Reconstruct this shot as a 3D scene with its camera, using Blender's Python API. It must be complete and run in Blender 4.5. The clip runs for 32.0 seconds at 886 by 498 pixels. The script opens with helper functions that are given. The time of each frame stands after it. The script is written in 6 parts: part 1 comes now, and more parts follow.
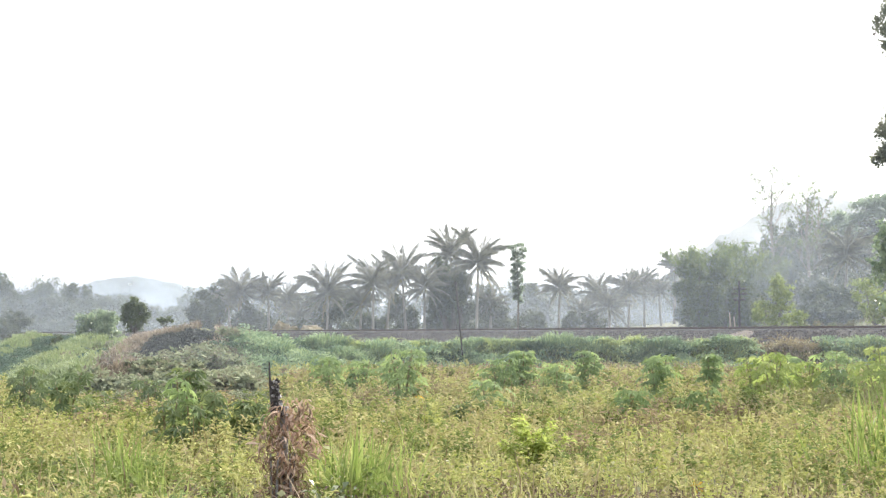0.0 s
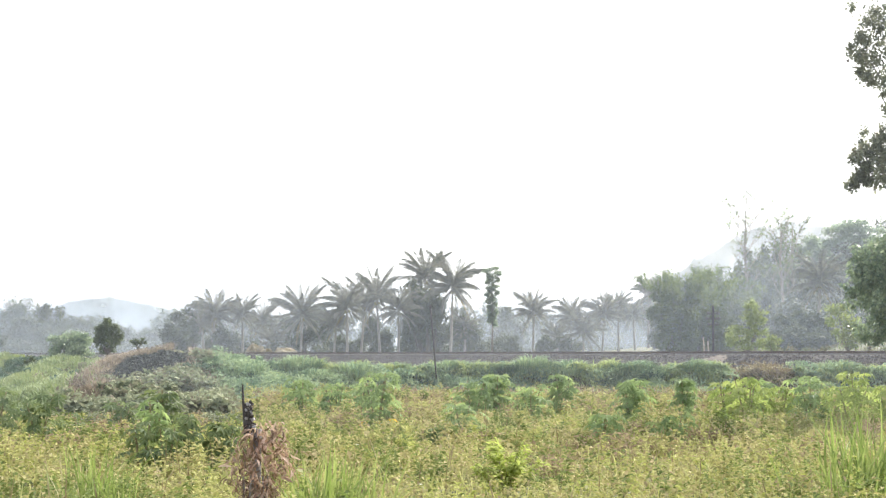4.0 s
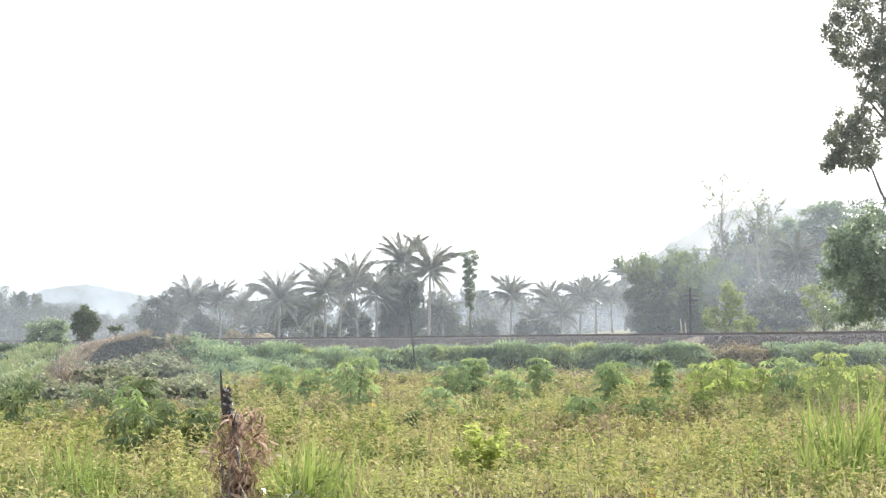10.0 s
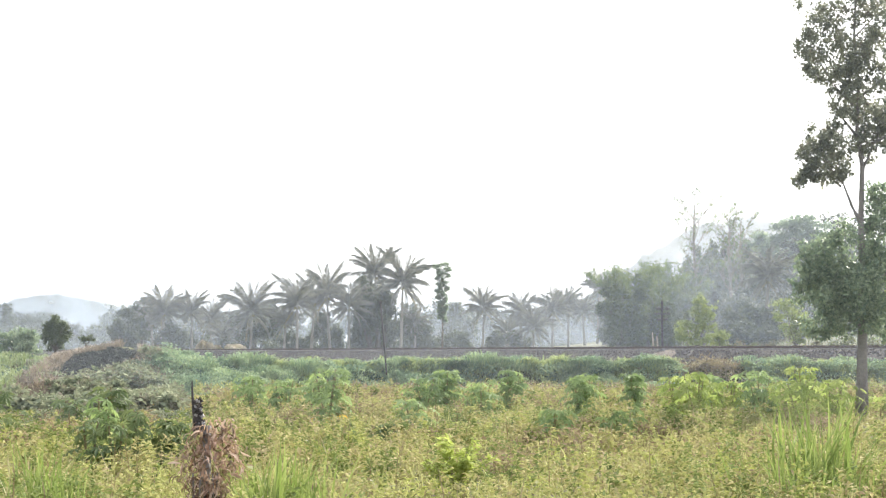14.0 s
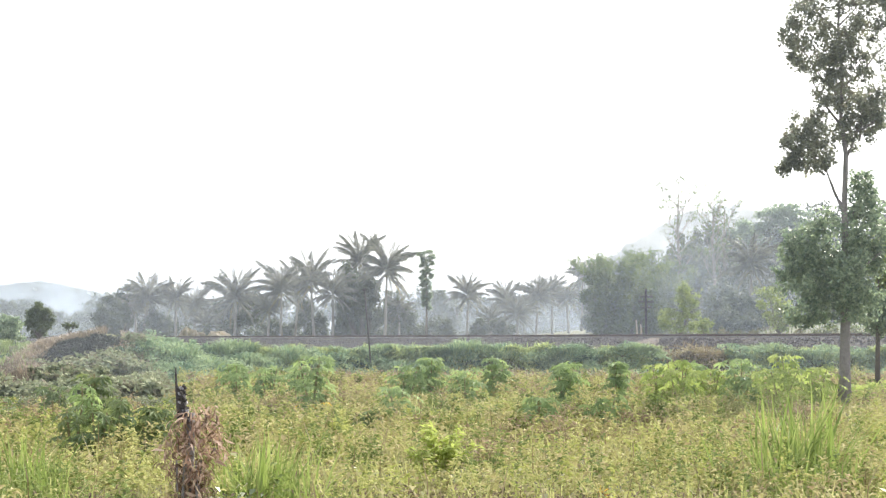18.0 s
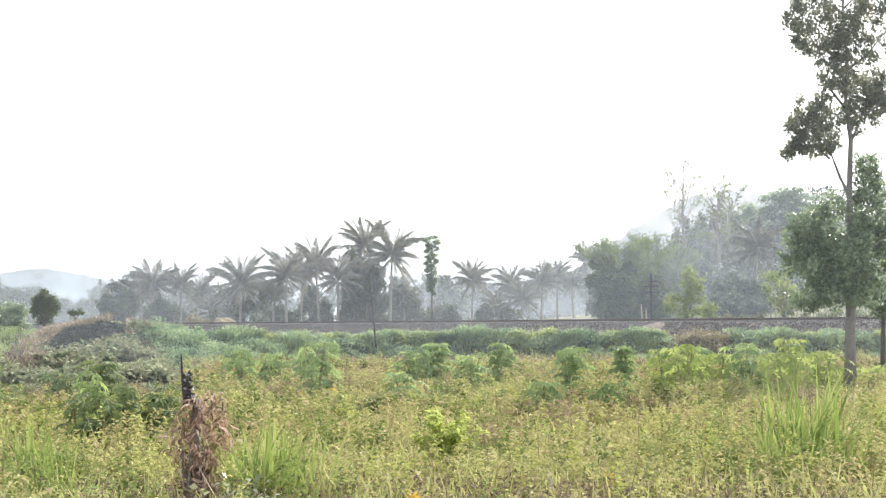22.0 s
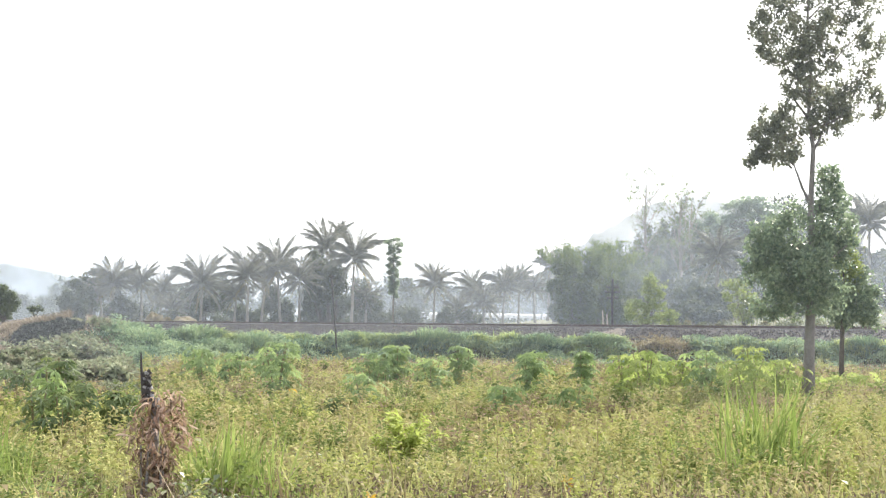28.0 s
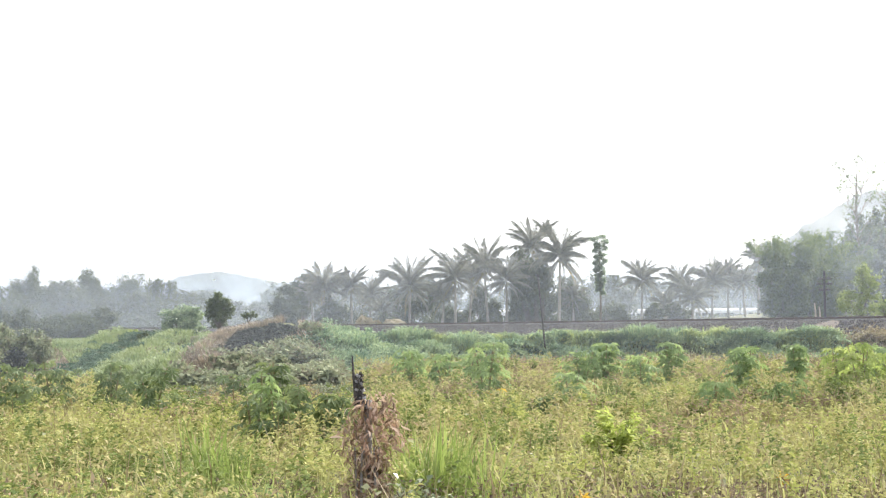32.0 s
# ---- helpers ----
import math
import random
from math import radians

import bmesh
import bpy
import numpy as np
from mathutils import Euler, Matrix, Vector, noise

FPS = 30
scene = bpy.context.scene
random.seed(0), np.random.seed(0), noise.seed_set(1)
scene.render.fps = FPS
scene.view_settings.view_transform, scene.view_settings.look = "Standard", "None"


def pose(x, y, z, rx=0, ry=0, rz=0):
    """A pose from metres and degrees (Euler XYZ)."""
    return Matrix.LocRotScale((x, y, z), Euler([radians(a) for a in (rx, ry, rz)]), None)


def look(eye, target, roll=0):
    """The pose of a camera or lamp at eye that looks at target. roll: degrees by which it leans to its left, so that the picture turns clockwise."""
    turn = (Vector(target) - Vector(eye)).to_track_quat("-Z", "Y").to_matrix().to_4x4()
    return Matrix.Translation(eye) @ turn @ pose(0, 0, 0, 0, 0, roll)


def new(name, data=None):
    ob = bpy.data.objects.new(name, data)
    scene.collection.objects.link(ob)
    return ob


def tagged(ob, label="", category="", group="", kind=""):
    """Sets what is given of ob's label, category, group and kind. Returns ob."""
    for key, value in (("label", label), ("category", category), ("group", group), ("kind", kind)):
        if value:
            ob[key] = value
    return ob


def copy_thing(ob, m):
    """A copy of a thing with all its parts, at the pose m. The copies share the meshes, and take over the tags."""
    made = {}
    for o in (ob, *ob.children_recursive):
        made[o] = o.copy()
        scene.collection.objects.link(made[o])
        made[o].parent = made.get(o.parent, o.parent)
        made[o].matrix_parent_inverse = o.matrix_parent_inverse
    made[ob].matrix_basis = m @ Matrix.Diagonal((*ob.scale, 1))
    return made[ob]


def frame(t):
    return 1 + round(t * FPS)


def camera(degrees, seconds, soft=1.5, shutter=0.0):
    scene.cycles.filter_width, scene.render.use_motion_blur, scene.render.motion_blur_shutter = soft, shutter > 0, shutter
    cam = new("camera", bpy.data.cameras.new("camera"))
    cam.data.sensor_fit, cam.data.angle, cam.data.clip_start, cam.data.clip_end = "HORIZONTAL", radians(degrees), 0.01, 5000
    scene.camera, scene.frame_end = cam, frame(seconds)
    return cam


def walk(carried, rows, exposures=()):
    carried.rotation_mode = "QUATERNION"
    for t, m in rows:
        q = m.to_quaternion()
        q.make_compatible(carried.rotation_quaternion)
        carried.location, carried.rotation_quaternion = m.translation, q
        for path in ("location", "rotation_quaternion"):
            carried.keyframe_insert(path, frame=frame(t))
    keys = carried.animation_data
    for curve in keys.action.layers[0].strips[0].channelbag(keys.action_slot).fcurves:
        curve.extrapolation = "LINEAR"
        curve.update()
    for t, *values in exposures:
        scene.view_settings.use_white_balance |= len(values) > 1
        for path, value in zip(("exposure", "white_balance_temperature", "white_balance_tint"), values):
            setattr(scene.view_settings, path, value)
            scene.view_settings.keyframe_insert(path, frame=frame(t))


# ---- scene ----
# ---- camera ----
cam = camera(28.85, 32.0, soft=1.25)
EYE = (0.0, 0.0, 1.6)
# seconds and the camera's turn in degrees; it stands on one spot and is swung by hand
PATH = [
    (0, 92.901, 0.000, 0.005), (0.5, 93.403, 0.015, -0.109), (1, 93.482, -0.205, -0.308), (1.5, 93.583, -0.149, -0.507),
    (2, 93.577, -0.219, -0.683), (2.5, 93.619, -0.102, -0.860), (4.5, 93.675, -0.333, -0.858), (5, 93.576, -0.177, -1.012),
    (5.5, 93.331, -0.137, -1.050), (6, 93.311, -0.056, -1.297), (6.5, 93.492, 0.112, -1.333), (7, 93.773, 0.033, -1.451),
    (7.5, 93.925, -0.006, -1.432), (8, 93.667, 0.064, -1.331), (8.5, 93.649, 0.017, -1.660), (9, 93.551, 0.126, -1.781),
    (9.5, 93.290, 0.145, -1.809), (10, 93.141, 0.215, -1.582), (10.5, 93.288, 0.142, -1.859), (11, 93.402, 0.116, -1.852),
    (11.5, 93.658, -0.068, -1.921), (12, 93.684, -0.085, -1.888), (12.5, 93.724, -0.159, -2.348), (13, 93.724, -0.175, -2.559),
    (13.5, 93.502, -0.057, -2.544), (14, 93.541, -0.103, -2.509), (14.5, 93.094, 0.020, -2.562), (16.5, 93.141, -0.078, -2.588),
    (17, 93.184, -0.201, -2.811), (17.5, 93.076, -0.134, -2.809), (18, 93.128, -0.189, -3.040), (18.5, 93.006, -0.181, -2.766),
    (19, 93.057, -0.057, -2.723), (19.5, 92.894, 0.065, -2.720), (20, 93.004, 0.064, -2.832), (20.5, 93.032, 0.051, -2.952),
    (21, 92.968, -0.023, -2.836), (21.5, 92.947, 0.055, -2.836), (22, 92.642, 0.062, -2.867), (22.5, 92.545, -0.112, -2.877),
    (23, 92.633, -0.153, -2.711), (23.5, 92.205, -0.059, -2.779), (24, 91.740, 0.205, -2.905), (24.5, 91.996, -0.193, -3.935),
    (26.5, 92.243, -1.038, -3.703), (27, 92.641, -1.437, -3.365), (27.5, 93.126, -0.933, -4.233), (28, 92.744, -0.874, -4.157),
    (28.5, 92.907, -0.786, -4.099), (29, 93.163, -0.651, -3.784), (29.5, 93.079, -0.783, -3.475), (30, 93.137, -0.705, -3.368),
    (30.5, 93.190, -0.669, -3.103), (31, 93.022, -0.507, -3.099), (31.3, 92.950, -0.420, -2.880), (31.4, 92.900, -0.360, -2.250), (31.5, 92.859, -0.312, -1.729), (31.6, 92.820, -0.150, -0.610), (32, 92.681, 0.460, 2.744),
]
walk(cam, [(t, pose(*EYE, a, b, c)) for t, a, b, c in PATH], exposures=[(0.0, 1.11), (32.0, 1.11)])


def fl(b, d):
    """The place at bearing b degrees (clockwise from +y) and depth d metres, as seen from the viewpoint."""
    return d * math.tan(radians(b)), d


def at(px, d):
    return d * px, d


# ---- world, sun, exposure ----
SUN_B, SUN_E = 36.0, 37.0
world = bpy.data.worlds.new("sky")
scene.world = world
world.use_nodes = True
wn, wl = world.node_tree.nodes, world.node_tree.links
sky = wn.new("ShaderNodeTexSky")
sky.sky_type = "NISHITA"
sky.sun_disc = False
sky.sun_elevation, sky.sun_rotation = radians(SUN_E), radians(SUN_B)
sky.air_density, sky.dust_density, sky.ozone_density = 1.0, 3.0, 0.4
pale = wn.new("ShaderNodeHueSaturation")
pale.inputs["Saturation"].default_value = 0.35
wl.new(sky.outputs[0], pale.inputs["Color"])
# the whole sky is veiled by an even white haze
veil = wn.new("ShaderNodeMix")
veil.data_type = "RGBA"
veil.inputs[0].default_value = 0.6
veil.inputs[7].default_value = (4.6, 4.75, 4.9, 1)
wl.new(pale.outputs[0], veil.inputs[6])
wl.new(veil.outputs[2], wn["Background"].inputs["Color"])
wn["Background"].inputs["Strength"].default_value = 0.15
sun = new("sun", bpy.data.lights.new("sun", "SUN"))
sun.data.energy, sun.data.angle, sun.data.color = 4.6, radians(1.5), (1.0, 0.93, 0.80)
sd = Vector((math.sin(radians(SUN_B)) * math.cos(radians(SUN_E)), math.cos(radians(SUN_B)) * math.cos(radians(SUN_E)), math.sin(radians(SUN_E))))
sun.matrix_world = look(sd * 100, (0, 0, 0))


# ---- materials ----
def base_mat(name):
    m = bpy.data.materials.new(name)
    m.use_nodes = True
    return m, m.node_tree.nodes, m.node_tree.links, m.node_tree.nodes["Principled BSDF"]


def ramp(nodes, links, fac, cols):
    r = nodes.new("ShaderNodeValToRGB")
    el = r.color_ramp.elements
    while len(el) < len(cols):
        el.new(0.5)
    for i, c in enumerate(cols):
        el[i].position = i / (len(cols) - 1)
        el[i].color = (*c, 1)
    links.new(fac, r.inputs[0])
    return r.outputs[0]


def noise_fac(nodes, links, scale, detail=4, obj=False):
    co = nodes.new("ShaderNodeTexCoord")
    n = nodes.new("ShaderNodeTexNoise")
    n.inputs["Scale"].default_value, n.inputs["Detail"].default_value = scale, detail
    if obj:
        links.new(co.outputs["Object"], n.inputs["Vector"])
    else:
        g = nodes.new("ShaderNodeNewGeometry")
        links.new(g.outputs["Position"], n.inputs["Vector"])
    s = nodes.new("ShaderNodeMapRange")
    s.inputs[1].default_value, s.inputs[2].default_value = 0.32, 0.68
    links.new(n.outputs["Fac"], s.inputs[0])
    return s.outputs[0]


def mix(nodes, links, fac, a, b, kind="MIX"):
    m = nodes.new("ShaderNodeMix")
    m.data_type, m.blend_type = "RGBA", kind
    if hasattr(fac, "is_output"):
        links.new(fac, m.inputs[0])
    else:
        m.inputs[0].default_value = fac
    for s, v in ((m.inputs[6], a), (m.inputs[7], b)):
        if hasattr(v, "is_output"):
            links.new(v, s)
        else:
            s.default_value = (*v, 1)
    return m.outputs[2]


def leaf_mat(name, cols, patch=None, patch_scale=0.25, through_light=0.45, rough=0.6, by_object=False, stand=0.0, gloss=0.14, warm=0.25):
    """Foliage: each leaf has its own tint, stands of it drift between tints, and light shines through."""
    m, n, l, p = base_mat(name)
    if by_object:
        src = n.new("ShaderNodeObjectInfo").outputs["Random"]
    else:
        src = n.new("ShaderNodeNewGeometry").outputs["Random Per Island"]
    if stand:
        h = n.new("ShaderNodeMix")
        h.inputs[0].default_value = 0.62
        l.new(src, h.inputs[2])
        l.new(noise_fac(n, l, stand, 3), h.inputs[3])
        src = h.outputs[0]
    c = ramp(n, l, src, cols)
    if patch:
        c = mix(n, l, 0.6, c, mix(n, l, noise_fac(n, l, patch_scale), c, patch))
    p.inputs["Roughness"].default_value = rough
    p.inputs["Specular IOR Level"].default_value = gloss
    l.new(c, p.inputs["Base Color"])
    t = n.new("ShaderNodeBsdfTranslucent")
    l.new(mix(n, l, warm, c, (0.32, 0.38, 0.06)), t.inputs["Color"])
    s = n.new("ShaderNodeMixShader")
    s.inputs[0].default_value = through_light
    l.new(p.outputs[0], s.inputs[1])
    l.new(t.outputs[0], s.inputs[2])
    l.new(s.outputs[0], n["Material Output"].inputs[0])
    return m


def solid_mat(name, cols, scale=3.0, fine=40.0, rough=0.85, bump=0.3, metal=0.0, obj=False):
    """Bark, stone, earth, paint: two scales of variation and a fine relief."""
    m, n, l, p = base_mat(name)
    a = noise_fac(n, l, scale, 5, obj)
    b = noise_fac(n, l, fine, 3, obj)
    c = ramp(n, l, a, cols)
    c = mix(n, l, 0.35, c, ramp(n, l, b, [tuple(v * 0.45 for v in cols[0]), cols[-1]]))
    l.new(c, p.inputs["Base Color"])
    p.inputs["Roughness"].default_value, p.inputs["Metallic"].default_value = rough, metal
    if bump:
        k = n.new("ShaderNodeBump")
        k.inputs["Strength"].default_value, k.inputs["Distance"].default_value = bump, 0.03
        l.new(b, k.inputs["Height"])
        l.new(k.outputs[0], p.inputs["Normal"])
    return m


def island_mat(name, cols, rough=0.9):
    m, n, l, p = base_mat(name)
    c = ramp(n, l, n.new("ShaderNodeNewGeometry").outputs["Random Per Island"], cols)
    c = mix(n, l, 0.4, c, ramp(n, l, noise_fac(n, l, 9.0), [tuple(v * 0.6 for v in cols[0]), cols[-1]]))
    l.new(c, p.inputs["Base Color"])
    p.inputs["Roughness"].default_value = rough
    return m


def haze_mat(name, density, low, high, tint, side=None):
    """Sunlit smoke haze: thin, brighter where it hangs thick, thinning out upwards."""
    m, n, l, p = base_mat(name)
    n.remove(p)
    d, t, clear = n.new("ShaderNodeBsdfDiffuse"), n.new("ShaderNodeBsdfTranslucent"), n.new("ShaderNodeBsdfTransparent")
    for s in (d, t):
        s.inputs["Color"].default_value = (*tint, 1)
    body, out = n.new("ShaderNodeMixShader"), n.new("ShaderNodeMixShader")
    body.inputs[0].default_value = 0.5
    l.new(d.outputs[0], body.inputs[1])
    l.new(t.outputs[0], body.inputs[2])
    g = n.new("ShaderNodeNewGeometry")
    sep = n.new("ShaderNodeSeparateXYZ")
    l.new(g.outputs["Position"], sep.inputs[0])
    up = n.new("ShaderNodeMapRange")
    up.interpolation_type = "SMOOTHSTEP"
    up.inputs[1].default_value, up.inputs[2].default_value = low, high
    up.inputs[3].default_value, up.inputs[4].default_value = density, 0.0
    l.new(sep.outputs["Z"], up.inputs[0])
    w = n.new("ShaderNodeMapRange")
    l.new(noise_fac(n, l, 0.035, 3), w.inputs[0])
    w.inputs[3].default_value, w.inputs[4].default_value = 0.55, 1.3
    k = n.new("ShaderNodeMath")
    k.operation = "MULTIPLY"
    l.new(up.outputs[0], k.inputs[0])
    l.new(w.outputs[0], k.inputs[1])
    thick = k.outputs[0]
    if side:
        sx = n.new("ShaderNodeMapRange")
        sx.interpolation_type = "SMOOTHSTEP"
        sx.inputs[1].default_value, sx.inputs[2].default_value = side
        l.new(sep.outputs["X"], sx.inputs[0])
        k2 = n.new("ShaderNodeMath")
        k2.operation = "MULTIPLY"
        l.new(thick, k2.inputs[0])
        l.new(sx.outputs[0], k2.inputs[1])
        thick = k2.outputs[0]
    l.new(thick, out.inputs[0])
    l.new(clear.outputs[0], out.inputs[1])
    l.new(body.outputs[0], out.inputs[2])
    l.new(out.outputs[0], n["Material Output"].inputs[0])
    return m


M_GROUND = solid_mat("weedy_earth", [(0.075, 0.06, 0.035), (0.10, 0.10, 0.04), (0.08, 0.10, 0.035)], 0.12, 3.0, 0.95, 0.5)
M_WEED = leaf_mat("weed_leaf", [(0.168, 0.136, 0.077), (0.299, 0.267, 0.123), (0.478, 0.442, 0.226), (0.31, 0.306, 0.136), (0.513, 0.459, 0.27), (0.346, 0.255, 0.187), (0.215, 0.21, 0.097)], (0.33, 0.30, 0.15), 0.18, 0.30, stand=2.0, warm=0.15, rough=0.8, gloss=0.04)
M_WEEDG = leaf_mat("green_herb_leaf", [(0.219, 0.245, 0.097), (0.327, 0.345, 0.14), (0.464, 0.456, 0.208), (0.264, 0.278, 0.122)], through_light=0.32, stand=1.1, warm=0.2, rough=0.8, gloss=0.04)
M_WEEDD = leaf_mat("leafy_weed", [(0.106, 0.149, 0.063), (0.163, 0.213, 0.086), (0.237, 0.282, 0.115)], through_light=0.3, stand=1.5, rough=0.85, gloss=0.03)
M_WEEDL = leaf_mat("lime_weed", [(0.264, 0.3, 0.106), (0.346, 0.374, 0.129), (0.407, 0.42, 0.176)], through_light=0.42, stand=1.5, rough=0.85, gloss=0.03)
M_TWIG = leaf_mat("dry_weed_stem", [(0.16, 0.11, 0.07), (0.28, 0.21, 0.13), (0.36, 0.30, 0.19)], through_light=0.1)
M_BROWNED = leaf_mat("browned_leaf", [(0.19, 0.14, 0.10), (0.29, 0.22, 0.16), (0.38, 0.30, 0.21), (0.27, 0.24, 0.13)], through_light=0.25, warm=0.05, rough=0.85, gloss=0.03)
M_DEAD = leaf_mat("dead_leaf", [(0.10, 0.075, 0.062), (0.19, 0.145, 0.12), (0.30, 0.235, 0.19), (0.14, 0.11, 0.08)], through_light=0.12, warm=0.0, rough=0.9, gloss=0.03)
M_PETAL = leaf_mat("pale_leaf", [(0.336, 0.336, 0.225), (0.44, 0.44, 0.323)], through_light=0.3)
M_GRASS = leaf_mat("grass_blade", [(0.137, 0.216, 0.147), (0.236, 0.337, 0.209), (0.473, 0.558, 0.32), (0.175, 0.267, 0.178)], (0.15, 0.24, 0.185), 0.25, 0.26, stand=0.7, warm=0.06, rough=0.8, gloss=0.04)
M_HILL = solid_mat("wooded_hill", [(0.025, 0.035, 0.03), (0.05, 0.06, 0.045), (0.075, 0.085, 0.06)], 0.02, 0.15, 0.95, 0.0)
M_SLOPE = leaf_mat("slope_grass_blade", [(0.149, 0.208, 0.105), (0.238, 0.3, 0.143), (0.356, 0.407, 0.2), (0.129, 0.184, 0.101)], (0.15, 0.215, 0.135), 0.2, 0.28, warm=0.1, stand=1.0)
# paler copy of the bank grass, with sunlight put into its colour
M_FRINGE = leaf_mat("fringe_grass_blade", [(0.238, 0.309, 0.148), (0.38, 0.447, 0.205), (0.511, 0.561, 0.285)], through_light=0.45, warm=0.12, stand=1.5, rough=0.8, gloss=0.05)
M_LUSH = leaf_mat("lush_tussock_blade", [(0.127, 0.195, 0.149), (0.206, 0.286, 0.198), (0.332, 0.414, 0.262), (0.15, 0.224, 0.167)], through_light=0.28, warm=0.04, stand=1.2, rough=0.8, gloss=0.05)
# dark leaf for herbs, also set into gullies and the bank face as shade
M_HERBSHADE = leaf_mat("herb_and_shade_leaf", [(0.068, 0.114, 0.089), (0.099, 0.157, 0.116), (0.153, 0.214, 0.137)], through_light=0.15, warm=0.02, stand=1.2)
M_TUFT = leaf_mat("tall_grass_blade", [(0.149, 0.223, 0.068), (0.231, 0.312, 0.1), (0.335, 0.399, 0.153), (0.179, 0.256, 0.077)], through_light=0.4, rough=0.6, gloss=0.15, by_object=True)
M_FGRASS = leaf_mat("field_grass_blade", [(0.238, 0.265, 0.102), (0.336, 0.359, 0.147), (0.487, 0.473, 0.237), (0.519, 0.437, 0.294)], through_light=0.38, rough=0.75, gloss=0.08, stand=1.2)
M_STRAW = leaf_mat("straw_blade", [(0.42, 0.36, 0.22), (0.55, 0.50, 0.34), (0.35, 0.30, 0.17)], through_light=0.3, by_object=True)
M_LOOSE = leaf_mat("loose_straw", [(0.32, 0.27, 0.17), (0.42, 0.36, 0.24), (0.26, 0.21, 0.13)], through_light=0.2)
M_CASS = leaf_mat("cassava_leaf", [(0.167, 0.247, 0.121), (0.242, 0.337, 0.157), (0.316, 0.413, 0.194), (0.186, 0.272, 0.151)], through_light=0.45, by_object=True)
M_CASSD = leaf_mat("dark_cassava_leaf", [(0.11, 0.155, 0.085), (0.15, 0.20, 0.105), (0.20, 0.25, 0.125)], through_light=0.3, by_object=True)
M_BRIGHT = leaf_mat("lime_leaf", [(0.258, 0.342, 0.105), (0.331, 0.408, 0.135), (0.396, 0.456, 0.18)], through_light=0.5, by_object=True)
M_LIME = leaf_mat("lime_shrub_leaf", [(0.335, 0.403, 0.104), (0.409, 0.48, 0.143), (0.465, 0.518, 0.208)], through_light=0.5, rough=0.7, gloss=0.08)
# the palest tint puts sky shine into the colour of some leaves
M_GLOSSY = leaf_mat("glossy_shrub_leaf", [(0.08, 0.12, 0.06), (0.13, 0.17, 0.085), (0.36, 0.38, 0.26)], through_light=0.2, rough=0.3, gloss=0.7, warm=0.05)
M_YELLOW = leaf_mat("yellowed_leaf", [(0.55, 0.33, 0.05), (0.62, 0.40, 0.08)], by_object=True)
M_TREE = leaf_mat("tree_leaf", [(0.108, 0.166, 0.124), (0.16, 0.229, 0.157), (0.342, 0.421, 0.268), (0.127, 0.186, 0.137), (0.248, 0.32, 0.206)], through_light=0.44, rough=0.4, gloss=0.4, warm=0.03, stand=2.6)
# greyer copy of the tree leaf, with sky glare put into its colour
M_TREEUP = leaf_mat("high_tree_leaf", [(0.144, 0.158, 0.134), (0.196, 0.213, 0.168), (0.287, 0.305, 0.218), (0.207, 0.172, 0.151)], through_light=0.44, rough=0.45, gloss=0.25, warm=0.02, stand=2.6)
M_BUSH = leaf_mat("bush_leaf", [(0.045, 0.065, 0.035), (0.07, 0.095, 0.045), (0.11, 0.14, 0.06)], through_light=0.2)
M_TREEY = leaf_mat("young_tree_leaf", [(0.14, 0.19, 0.07), (0.24, 0.30, 0.11), (0.36, 0.41, 0.16)], through_light=0.45)
M_FAR = leaf_mat("grove_leaf", [(0.035, 0.046, 0.038), (0.06, 0.076, 0.056), (0.13, 0.15, 0.095), (0.05, 0.063, 0.048)], (0.065, 0.08, 0.055), 0.05, 0.2, stand=0.6, warm=0.12)
M_BAMBOO = leaf_mat("bamboo_leaf", [(0.051, 0.078, 0.054), (0.102, 0.142, 0.078), (0.259, 0.303, 0.137)], through_light=0.45, stand=0.7)
M_PALM = leaf_mat("palm_leaflet", [(0.097, 0.103, 0.095), (0.157, 0.162, 0.138), (0.324, 0.319, 0.254), (0.124, 0.13, 0.111)], through_light=0.3, rough=0.35, gloss=0.4, warm=0.03)
M_PALMDRY = leaf_mat("dry_palm_leaflet", [(0.25, 0.19, 0.10), (0.32, 0.25, 0.14)])
M_SCRUB = leaf_mat("scrub_leaf", [(0.106, 0.136, 0.101), (0.186, 0.222, 0.148), (0.397, 0.431, 0.285), (0.248, 0.222, 0.172), (0.137, 0.172, 0.119)], (0.16, 0.18, 0.13), 0.5, 0.22, rough=0.85, gloss=0.08, stand=2.2, warm=0.05)
M_DRY = leaf_mat("withered_leaf", [(0.24, 0.139, 0.116), (0.48, 0.319, 0.267), (0.096, 0.058, 0.052), (0.72, 0.545, 0.464), (0.36, 0.215, 0.168)], through_light=0.3, by_object=True)
M_DRYI = leaf_mat("withered_leaf_bunch", [(0.24, 0.139, 0.116), (0.48, 0.319, 0.267), (0.096, 0.058, 0.052), (0.72, 0.545, 0.464), (0.36, 0.215, 0.168)], through_light=0.3)
M_ASH = solid_mat("scorched_ash", [(0.30, 0.29, 0.32), (0.48, 0.46, 0.48)], 20, 80, 0.9, 0.3)
M_FARGRASS = leaf_mat("far_bank_grass", [(0.16, 0.12, 0.09), (0.24, 0.19, 0.13), (0.13, 0.16, 0.08), (0.19, 0.23, 0.11), (0.12, 0.10, 0.08)], (0.15, 0.16, 0.09), 0.25, 0.25, stand=0.4)
